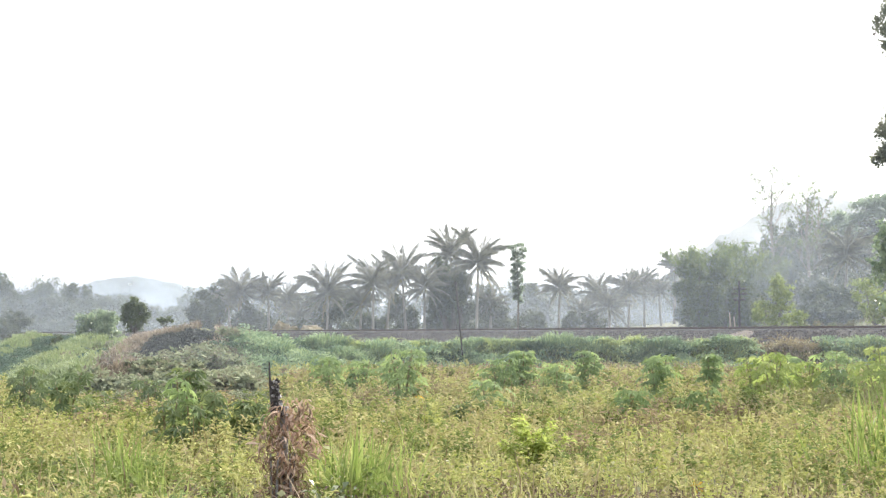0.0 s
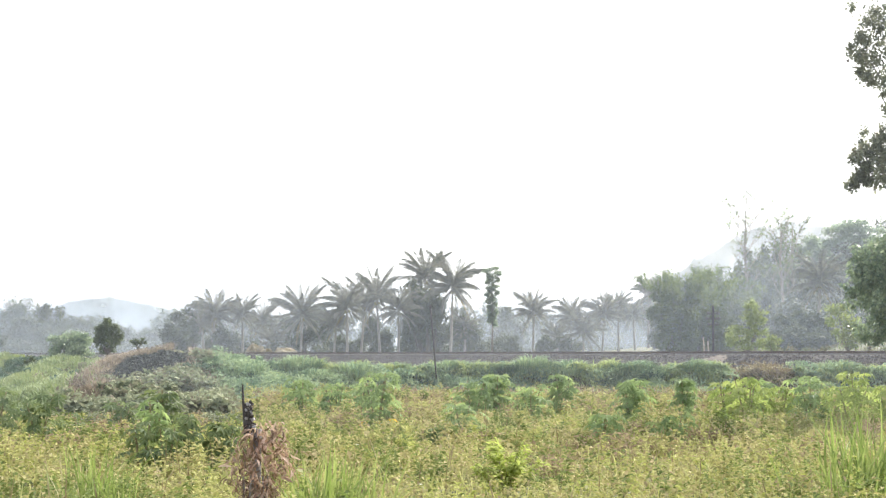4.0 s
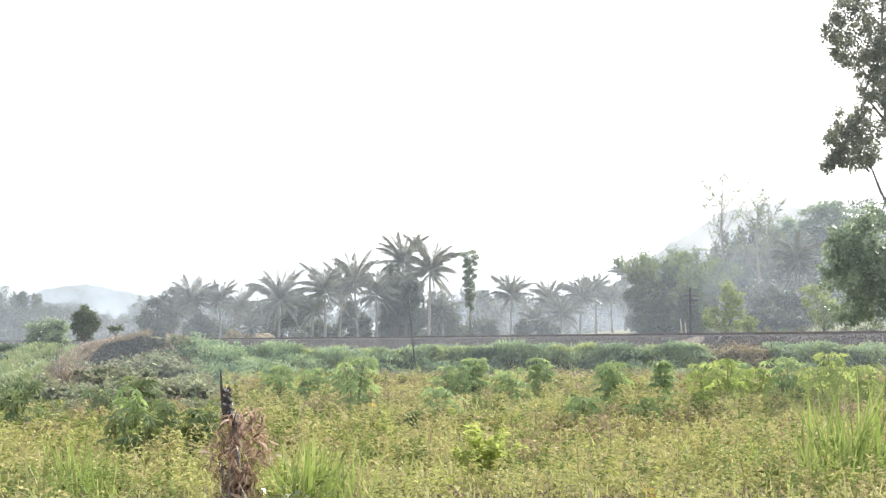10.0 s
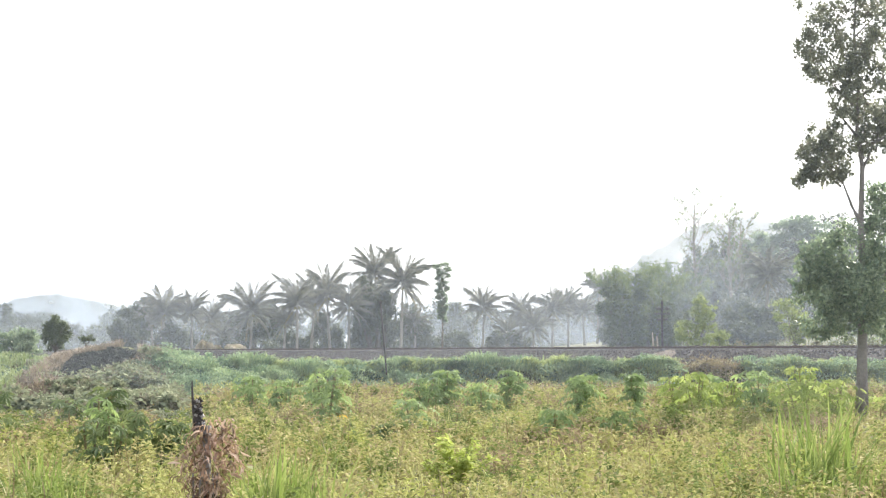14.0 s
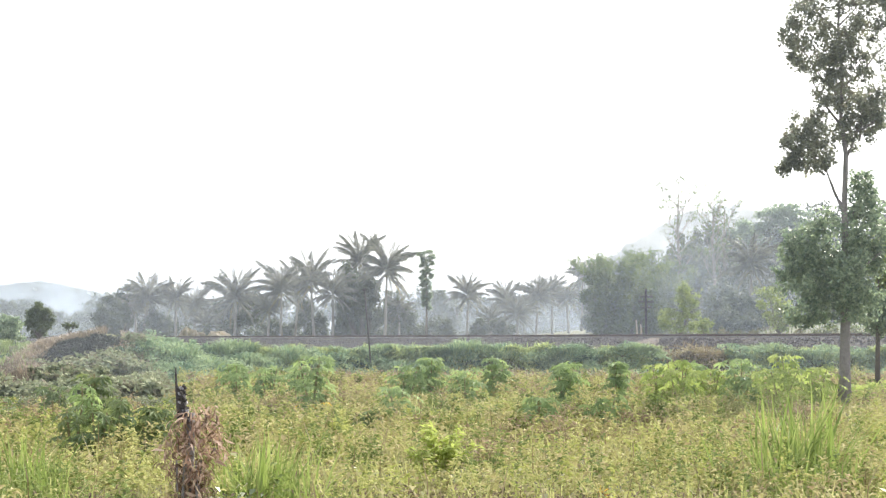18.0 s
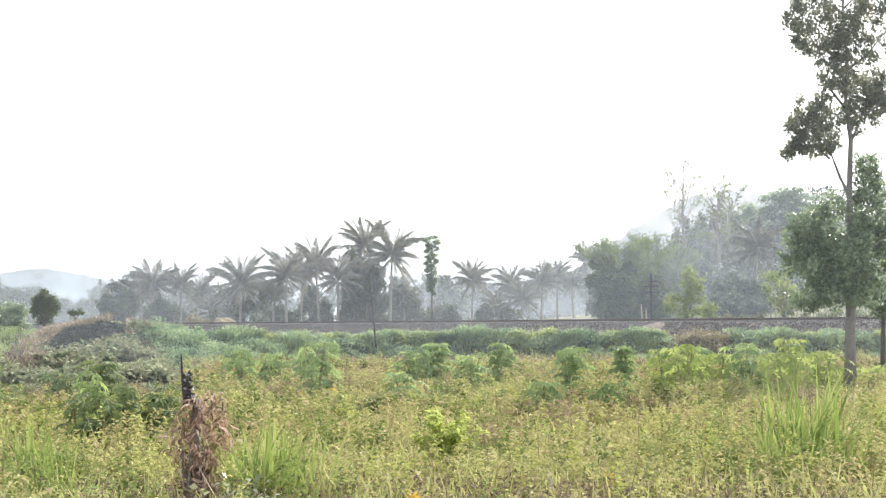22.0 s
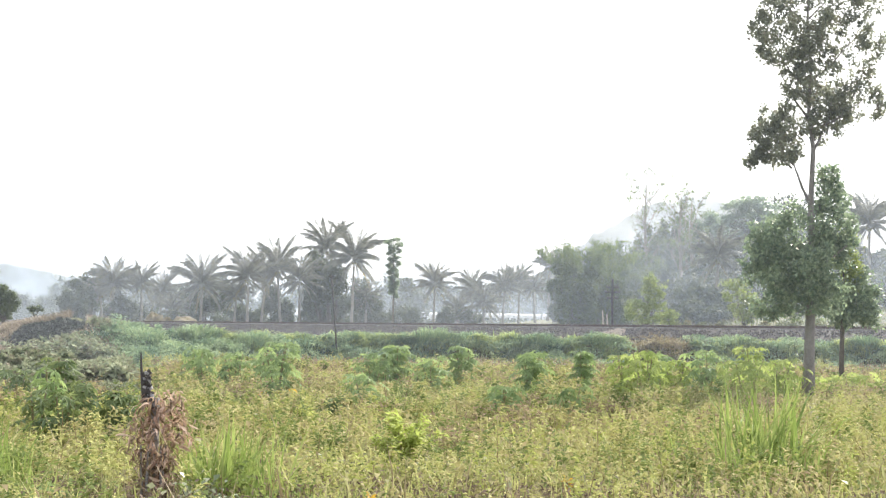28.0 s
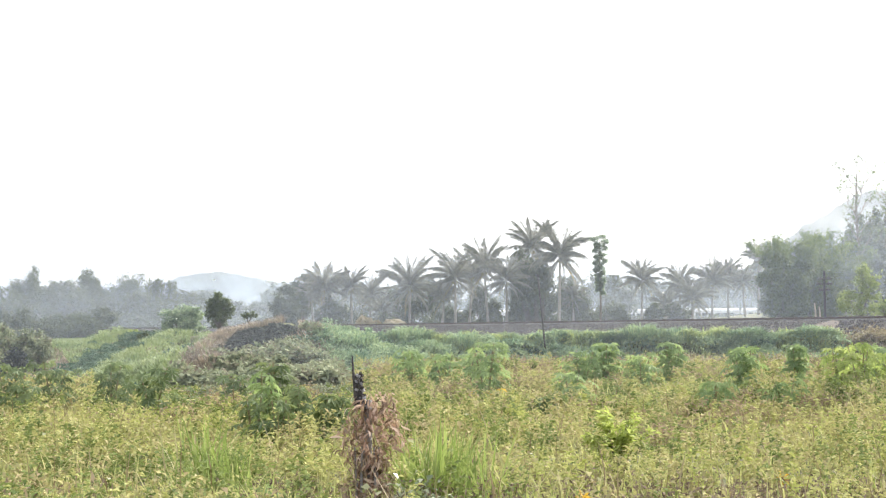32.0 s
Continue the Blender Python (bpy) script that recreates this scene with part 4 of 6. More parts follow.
def column_tree():
    """The slim tree with leaves only along its upper stem."""
    d = 150
    x, y = at(T(916), d)
    g = gz1(x, y)
    h = 1.6 + d * E(430) - g
    ob = thing("column_tree", pose(x, y, g - 0.1), "slim straight tree with a narrow column of leaves", "tree", GROVE)
    part("trunk", faces_mesh("trunk", *tube([(0, 0, 0), (0.05, 0, h * 0.5), (-0.05, 0, h)], [0.10, 0.08, 0.03], 7), M_BARK, True), ob)
    for i in range(24):
        t = i / 23
        z = h * (0.44 + 0.55 * t)
        a, r = i * 2.4, (0.16 + 0.28 * t) * R.uniform(0.5, 1.1)
        c = (r * math.cos(a), r * math.sin(a), z)
        n = 130
        w = 0.22 + 0.20 * t
        p = clump_points(n, c, (w, w, 0.2), 6, 0.4)
        out = np.arctan2(p[:, 1], p[:, 0]) + rng.normal(0, 0.5, n)
        tagged(part("leaf_clump", quads("leaf_clump", way_leaves(p, out, rng.normal(0.15, 0.4, n), np.full(n, 0.24), 0.5), M_TREE), ob), kind="stuff")


column_tree()


# ---- the tall tree and its small neighbour ----
def big_tree():
    d = 38.0
    x, y = at(0.2898, d)
    g = gz1(x, y)
    k = d / 3048
    ob = thing("tall_tree", pose(x, y, g), "tall tree with a grey trunk and clumped dark leaves", "tree")

    def q(u, v, w=0.0):
        return ((u - 1432) * k, w, 1.6 + (595 - v) * k - g)
    trunk = tube([q(1430, 700), q(1431, 640), q(1433, 560), q(1435, 450), q(1433, 345), q(1437, 255), q(1428, 190), q(1432, 110), q(1425, 20), q(1430, -80), q(1428, -170)],
                 [0.165, 0.125, 0.11, 0.085, 0.064, 0.052, 0.044, 0.037, 0.03, 0.022, 0.012], 12)
    part("trunk", faces_mesh("trunk", *trunk, M_TRUNK, True), ob, "smooth brownish-grey bark")
    low_limbs = (
        (q(1433, 356), q(1404, 284, 0.1), 0.066), (q(1404, 284, 0.1), q(1370, 232, 0.2), 0.05), (q(1437, 258), q(1456, 212, -0.1), 0.055), (q(1456, 212, -0.1), q(1492, 186, -0.3), 0.045), (q(1428, 200), q(1380, 110, 0.3), 0.045), (q(1432, 130), q(1500, 60, -0.2), 0.045), (q(1492, 186, -0.3), q(1550, 140, 0.2), 0.034),
        (q(1435, 460), q(1370, 440, 0.4), 0.05), (q(1435, 470), q(1490, 430, -0.4), 0.05), (q(1425, 30), q(1370, -40, 0.2), 0.035), (q(1425, 20), q(1490, -60, 0.3), 0.035), (q(1433, 380), q(1480, 310, 0.1), 0.04),
        (q(1400, 290, 0.1), q(1350, 225, 0.3), 0.035), (q(1440, 240), q(1425, 120, 0.2), 0.04), (q(1460, 225, -0.1), q(1475, 140, 0.1), 0.035), (q(1428, 150), q(1350, 60, -0.3), 0.03),
    )
    high_limbs = (
        (q(1500, 180), q(1545, 70, 0.2), 0.028), (q(1425, 60), q(1480, 10, 0.3), 0.03),
    )
    for a, b, r in low_limbs + high_limbs:
        part("branch", faces_mesh("branch", *limb_to(a, b, r * 0.75, r * 0.25), M_TRUNK, True), ob)
    outer = (
        (1333, 272, 22, 20, 220), (1345, 225, 26, 34, 280), (1340, 30, 26, 40, 280), (1345, 445, 38, 42, 520), (1335, 480, 30, 30, 320),
        (1400, 440, 75, 68, 1500), (1370, 470, 55, 60, 1100), (1440, 490, 70, 62, 1300), (1465, 400, 45, 58, 800), (1480, 320, 28, 42, 420),
        (1475, 460, 45, 60, 800), (1400, 530, 60, 38, 600), (1465, 350, 35, 35, 350), (1365, 240, 40, 40, 560), (1345, 265, 25, 22, 200),
        (1395, 215, 32, 45, 420), (1460, 170, 45, 40, 620),
    )
    crown = (
        (1500, 190, 35, 25, 320), (1420, 130, 42, 40, 560), (1440, 205, 30, 22, 200), (1375, 60, 48, 50, 560), (1350, 80, 28, 28, 220),
        (1400, 100, 35, 25, 300), (1430, 40, 40, 50, 500), (1490, 30, 55, 45, 600), (1540, 60, 40, 40, 420), (1555, 170, 25, 28, 240),
        (1530, 110, 30, 22, 160), (1370, -30, 45, 45, 500), (1430, -60, 50, 50, 600), (1500, -50, 50, 45, 560), (1400, -120, 45, 45, 500),
        (1460, -140, 45, 40, 500), (1545, -20, 35, 35, 300),
    )
    top = (
        (1430, -190, 35, 30, 300), (1455, 215, 36, 28, 260), (1480, 150, 40, 34, 360), (1405, 165, 34, 34, 300), (1470, 90, 40, 34, 360),
        (1385, 10, 40, 34, 320), (1455, -10, 40, 34, 320), (1415, 75, 34, 30, 280), (1360, 205, 30, 28, 220), (1385, 262, 30, 26, 200),
        (1520, 150, 30, 24, 200), (1405, 260, 18, 22, 90), (1405, 455, 50, 48, 900), (1372, 405, 42, 38, 520), (1405, 385, 42, 34, 420),
        (1345, 430, 34, 34, 360), (1360, 515, 42, 30, 420),
    )
    fill = (
        (1500, 400, 26, 40, 300), (1490, 360, 22, 30, 200), (1480, 430, 40, 40, 500), (1470, 520, 42, 36, 500), (1345, 548, 26, 14, 160), (1385, 552, 34, 16, 260), (1450, 450, 42, 55, 800), (1420, 510, 50, 34, 600), (1458, 300, 22, 26, 150),
    )
    clumps = outer + crown + top + fill
    # clumps high in the crown take the leaf greyed for glare
    for u, v, ru, rv, n in clumps:
        c = q(u, v, R.uniform(-0.5, 0.5) * ru * k)
        p = clump_points(int(n * (1.45 if v > 300 else 2.0)), c, (ru * k * 1.1, ru * k * 1.1, rv * k * 1.1), *((15, 0.2) if v > 300 else (15, 0.19)))
        tagged(part("leaf_clump", quads("leaf_clump", leaf_quads(p, np.full(len(p), 0.09 if v > 300 else 0.085), 0.1, 0.62, 0.25), M_TREEUP if v < 300 else M_TREE), ob), kind="stuff")
    # its neighbour, a bright young tree
    d = 51.0
    x, y = at(0.3092, d)
    g = gz1(x, y)
    k = d / 3048
    ob = thing("small_tree", pose(x, y, g), "small tree with a thin dark trunk and green leaves, coloured yellower on top for sunlight", "tree")

    def q2(u, v, w=0.0):
        return ((u - 1489) * k, w, 1.6 + (595 - v) * k - g)
    part("trunk", faces_mesh("trunk", *tube([q2(1488, 680), q2(1489, 620), q2(1490, 560), q2(1492, 470)], [0.09, 0.075, 0.06, 0.02], 8), M_DARKBARK, True), ob)
    # upper clumps get a paler, yellower leaf to imitate sun on the crown
    for u, v, ru, rv, n in ((1500, 460, 40, 42, 800), (1520, 510, 38, 48, 800), (1480, 530, 36, 40, 700), (1500, 555, 45, 30, 600), (1535, 550, 24, 34, 360), (1500, 420, 22, 25, 260)):
        p = clump_points(2 * n, q2(u, v, R.uniform(-0.4, 0.4)), (ru * k * 0.9, ru * k * 0.9, rv * k * 0.95), 14, 0.27)
        tagged(part("leaf_clump", quads("leaf_clump", leaf_quads(p, np.full(len(p), 0.13), 0.1, 0.55, 0.2), M_TREEY if v < 480 else M_TREE), ob), kind="stuff")


big_tree()


# ---- poles ----
def poles():
    d = 71.0
    x, y = at(T(821), d)
    g = gz1(x, y)
    ob = thing("leaning_pole", pose(x, y, g - 0.2), "thin dark leaning pole in the grass bank", "pole")
    k = d / 3048
    h = 1.6 + d * E(499) - g + 0.2
    part("shaft", faces_mesh("shaft", *tube([(0, 0, 0), (-0.16, 0, h * 0.5), (-0.34, 0, h)], [0.036, 0.033, 0.028], 8), M_POLE, True), ob)
    part("bracket", faces_mesh("bracket", *tube([(-0.42, 0, h - 0.02), (-0.34, 0, h - 0.10), (-0.26, 0, h - 0.03)], [0.03, 0.035, 0.03], 6), M_POLE), ob, "small bent iron bracket")
    d = 130.0
    x, y = at(T(1308), d)
    g = gz1(x, y)
    h = 1.6 + d * E(497) - g
    ob = thing("telegraph_pole", pose(x, y, g), "dark telegraph pole with three short crossarms", "telegraph pole")
    part("mast", faces_mesh("mast", *tubes(box(0, 0, h / 2, 0.15, 0.06, h), box(0, 0.065, h / 2, 0.05, 0.12, h)), M_POLE), ob)
    for z, w in ((h - 0.62, 0.95), (h - 1.0, 1.15), (h - 1.45, 0.8)):
        arm = part("crossarm", faces_mesh("crossarm", *box(0, -0.06, z, w, 0.07, 0.09), M_POLE), ob)
        for s in (-0.45, -0.25, 0.25, 0.45):
            part("insulator", faces_mesh("insulator", *tube([(s * w, -0.06, z + 0.04), (s * w, -0.06, z + 0.10), (s * w, -0.06, z + 0.17)], [0.025, 0.045, 0.03], 6), M_PORC), arm, "brown porcelain insulator")


poles()


# ---- low growth of the field ----
def wedge(n, r0, r1, b0=-19.5, b1=23.0, power=1.0):
    r = r0 + (r1 - r0) * rng.uniform(0, 1, n) ** power
    b = np.radians(rng.uniform(b0, b1, n))
    return r * np.sin(b), r * np.cos(b)


def in_field(x, y):
    """Where the weedy field lies: short of the bank and of the foot of the mound."""
    return (y < np.minimum(face_y(x), 76) - 0.6 - 9.5 * sm(-x, 1, 8)) & (y < 43 + 35 * sm(x / y, -0.125, -0.07) + 1.5 * wob(x, y, 3.0) + 7 * sm(-x / y, 0.215, 0.24) + 20 * sm(-x / y, 0.255, 0.285))


def low(x, y):
    """How far the growth is lower before the mound and the green slope beside it."""
    t = -x / y
    return 1 - 0.62 * sm(y, 25, 38) * sm(t, 0.07, 0.11) * (1 - sm(t, 0.225, 0.26))


def herbs(name, x, y, h, rad, k, mat, label, size=1.0, aspect=0.46, up=0.25):
    """Leafy herbs: each a few stems with leaves in pairs all the way up, largest below the top."""
    n, r = len(x), np.hypot(x, y)
    ns = 4
    st = rng.integers(0, ns, (n, k))
    sa = rng.uniform(0, 2 * np.pi, (n, ns))
    sr = rad[:, None] * rng.uniform(0.2, 1.0, (n, ns))
    sh = h[:, None] * rng.uniform(0.65, 1.05, (n, ns))
    row = np.arange(n)[:, None]
    t = rng.uniform(0, 1, (n, k)) ** 0.6
    ax, rx, hx = sa[row, st], sr[row, st], sh[row, st]
    p = np.stack([x[:, None] + rx * t * np.cos(ax), y[:, None] + rx * t * np.sin(ax), gz(x, y)[:, None] + hx * t], -1).reshape(-1, 3)
    a = rng.uniform(0, 2 * np.pi, n * k)
    L = np.repeat((0.044 + 0.0019 * r) * size * rng.uniform(0.8, 1.25, n), k) * (1.15 - 0.45 * t.ravel()) * rng.uniform(0.7, 1.2, n * k)
    q = way_leaves(p, a, rng.normal(up, 0.35, n * k), L, aspect)
    tagged(new(name, quads(name, q, mat)), label, "weeds", kind="stuff")


def weeds():
    # bushlets: leafy domes of uneven size with shaded gaps between them
    n = 6600
    x, y = wedge(n, 8.5, 88, power=0.85)
    near = sm(15.5 - np.hypot(x, y) + wob(x, y, 1.5, 3.0), -0.6, 1.2) * sm(x / y, -0.16, -0.10)
    keep = in_field(x, y) & (wob(x, y, 0.9, 9.0) + 0.4 * wob(x, y, 3.0, 4.0) > -0.42 + 0.75 * near)
    x, y = x[keep], y[keep]
    n, r = len(x), np.hypot(x, y)
    rad = rng.uniform(0.14, 0.46, n) * (1 + 0.005 * r)
    h = np.clip(0.24 + 0.30 * wob(x, y, 1.0, 2.0) + 0.12 * wob(x, y, 3.5, 1.0) + rng.uniform(-0.12, 0.22, n), 0.06, 0.8) * (1 - 0.35 * sm(y, 50, 64)) * low(x, y)
    k = 62
    a, q = rng.uniform(0, 2 * np.pi, (n, k)), np.sqrt(rng.uniform(0, 1, (n, k)))
    top = np.sqrt(1 - 0.9 * q * q) * np.where(rng.uniform(0, 1, (n, k)) < 0.7, rng.uniform(0.85, 1.1, (n, k)), rng.uniform(0.4, 1.2, (n, k)))
    p = np.stack([x[:, None] + rad[:, None] * q * np.cos(a), y[:, None] + rad[:, None] * q * np.sin(a), gz(x, y)[:, None] + h[:, None] * top], -1).reshape(-1, 3)
    s = np.repeat(0.032 + 0.0017 * r, k)
    tagged(new("field_weeds", quads("field_weeds", way_leaves(p, rng.uniform(0, 6.28, len(p)), rng.normal(0.3, 0.5, len(p)), s * 1.2 * rng.uniform(0.7, 1.3, len(p)), 0.42), M_WEED)), "low green, yellowish and brown weeds covering the field", "weeds", kind="stuff")
    for nm, mat, n, lo, hi, lab, seed, cut, k, tall in (
        ("green_herbs", M_WEEDG, 3000, 8.5, 66, "fresh green leafy herbs standing in the field", 3.0, -0.15, 56, (0.35, 0.75)),
        ("leafy_weeds", M_WEEDD, 1900, 9, 62, "darker green leafy weeds standing above the rest", 5.0, 0.05, 64, (0.4, 0.85)),
        ("lime_weeds", M_WEEDL, 900, 9, 62, "bright yellow-green leafy weeds", 8.0, 0.05, 56, (0.35, 0.7)),
    ):
        x, y = wedge(n, lo, hi, power=0.9)
        near = sm(15.0 - np.hypot(x, y) + wob(x, y, 1.5, 3.0), -0.6, 1.2) * sm(x / y, -0.16, -0.10)
        keep = (wob(x, y, 4.0, seed) > cut) & in_field(x, y) & (rng.uniform(0, 1, n) > 0.6 * near)
        x, y = x[keep], y[keep]
        herbs(nm, x, y, rng.uniform(*tall, len(x)) * (1 - 0.3 * sm(y, 50, 64)) * low(x, y), rng.uniform(0.10, 0.34, len(x)), k, mat, lab)
    x, y = wedge(760, 9.0, 24, -19.5, -7)
    keep = rng.uniform(0, 1, 760) < np.clip(0.35 + 0.5 * wob(x, y, 2.2, 4.0), 0.05, 0.9) * (1 - 0.8 * sm(x / y, -0.28, -0.14)) * (1 - 0.7 * sm(y, 15, 23))
    x, y = x[keep], y[keep]
    herbs("corner_herbs", x, y, rng.uniform(0.3, 0.62, len(x)), rng.uniform(0.12, 0.34, len(x)), 60, M_WEEDD, "dense green leafy herbs in the near corner", 1.15)
    # mixed green growth between the cassava plants and at the foot of the mound
    for m0, m1, d0, d1, n, mat, nm, lab in (
        (455, 660, 24, 47, 330, M_WEEDD, "cassava_weeds", "dark green weeds between the cassava plants"),
        (660, 1300, 26, 50, 300, M_WEEDD, "mid_field_weeds", "dark green weeds in clumps across the field"),
        (120, 470, 33, 46, 330, M_SCRUB, "foot_scrub", "grey-green scrub at the foot of the mound"),
        (120, 470, 27, 44, 220, M_WEEDD, "mound_foot_weeds", "dark green weeds before the mound"),
    ):
        y = rng.uniform(d0, d1, n)
        x = y * T(rng.uniform(m0, m1, n))
        keep = in_field(x, y) & (wob(x, y, 2.5, 7.0) + 0.5 * wob(x, y, 0.9, 2.0) > -0.2)
        x, y = x[keep], y[keep]
        herbs(nm, x, y, rng.uniform(0.22, 0.52, len(x)) * (0.4 + 0.6 * low(x, y)), rng.uniform(0.15, 0.5, len(x)), 80, mat, lab)
    # dry brown brush in patches
    n = 6000
    x, y = wedge(n, 11, 74)
    keep = ((wob(x, y, 6.0, 5.0) > 0.62) | ((y > 41) & (wob(x, y, 3.0, 1.0) > -0.25))) & in_field(x, y)
    x, y = x[keep], y[keep]
    n, k = len(x), 24
    h = rng.uniform(0.25, 0.62, n) * low(x, y)
    p = np.stack([x[:, None] + rng.normal(0, 0.2, (n, k)), y[:, None] + rng.normal(0, 0.2, (n, k)), gz(x, y)[:, None] + h[:, None] * rng.uniform(0.3, 1, (n, k))], -1).reshape(-1, 3)
    tagged(new("dry_brush", quads("dry_brush", leaf_quads(p, np.repeat(0.06 + 0.0012 * y, k), 0.0, 0.34), M_BROWNED)), "patches of dry brown brush in the field", "brush", kind="stuff")
    n = 42000
    x, y = wedge(n, 8.5, 60, power=2.1)
    keep = (wob(x, y, 2.2, 6.0) + 0.6 * wob(x, y, 0.7, 2.0) > rng.uniform(-0.2, 0.7, n)) & in_field(x, y)
    x, y = x[keep], y[keep]
    n = len(x)
    h = rng.uniform(0.22, 0.55, n) * low(x, y)
    tagged(new("field_grass", quads("field_grass", blade_quads(np.stack([x, y, gz(x, y)], -1), h, h * rng.uniform(0.1, 0.7, n), 0.010 + 0.0004 * y), M_FGRASS)), "scattered grass blades among the weeds", "grass", kind="stuff")
    n = 2600
    x, y = wedge(n, 9, 85)
    keep = in_field(x, y)
    x, y = x[keep], y[keep]
    n = len(x)
    h = rng.uniform(0.3, 0.8, n) * low(x, y)
    tagged(new("field_stems", quads("field_stems", blade_quads(np.stack([x, y, gz(x, y)], -1), h, h * rng.uniform(0.0, 0.5, n), 0.007 + 0.0003 * y), M_TWIG)), "thin dry brown weed stems", "weeds", kind="stuff")
    n = 7600
    x, y = wedge(n, 8.5, 15.5)
    keep = wob(x, y, 1.6, 3.0) > rng.uniform(-0.5, 0.3, n)
    x, y = x[keep], y[keep]
    n = len(x)
    h = rng.uniform(0.18, 0.48, n)
    tagged(new("dry_tangle", quads("dry_tangle", blade_quads(np.stack([x, y, gz(x, y)], -1), h, h * rng.uniform(0.2, 1.4, n), np.full(n, 0.011), None, 0.4), M_TWIG)), "tangle of dry brown stems and dead grass", "brush", kind="stuff")
    n, k = 1100, 30
    x, y = wedge(n, 8.5, 15.2, -10, 23)
    h = rng.uniform(0.15, 0.42, n)
    p = np.stack([x[:, None] + rng.normal(0, 0.13, (n, k)), y[:, None] + rng.normal(0, 0.13, (n, k)), gz(x, y)[:, None] + h[:, None] * rng.uniform(0.3, 1, (n, k))], -1).reshape(-1, 3)
    tagged(new("dead_weeds", quads("dead_weeds", leaf_quads(p, np.full(n * k, 0.055), 0.1, 0.3, 0.3), M_DEAD)), "dead brown weeds among the green", "brush", kind="stuff")
    x, y = wedge(40, 9.5, 40)
    p = np.stack([x, y, gz(x, y) + rng.uniform(0.35, 0.65, 40)], -1)
    for u, v, d in ((585, 795, 13), (592, 842, 12.5), (545, 866, 12), (520, 874, 12), (508, 872, 12.4), (790, 815, 14), (1120, 868, 12)):
        a, b = at(T(u), d)
        p = np.concatenate([p, [[a, b, 1.6 + d * E(v)], [a + 0.02, b, 1.6 + d * E(v + 5)]]])
    n = len(p)
    tagged(new("pale_leaves", quads("pale_leaves", leaf_quads(p, np.full(n, 0.06), 0.4, 0.7), M_PETAL)), "scattered pale leaves catching the light", "weeds", kind="stuff")


weeds()


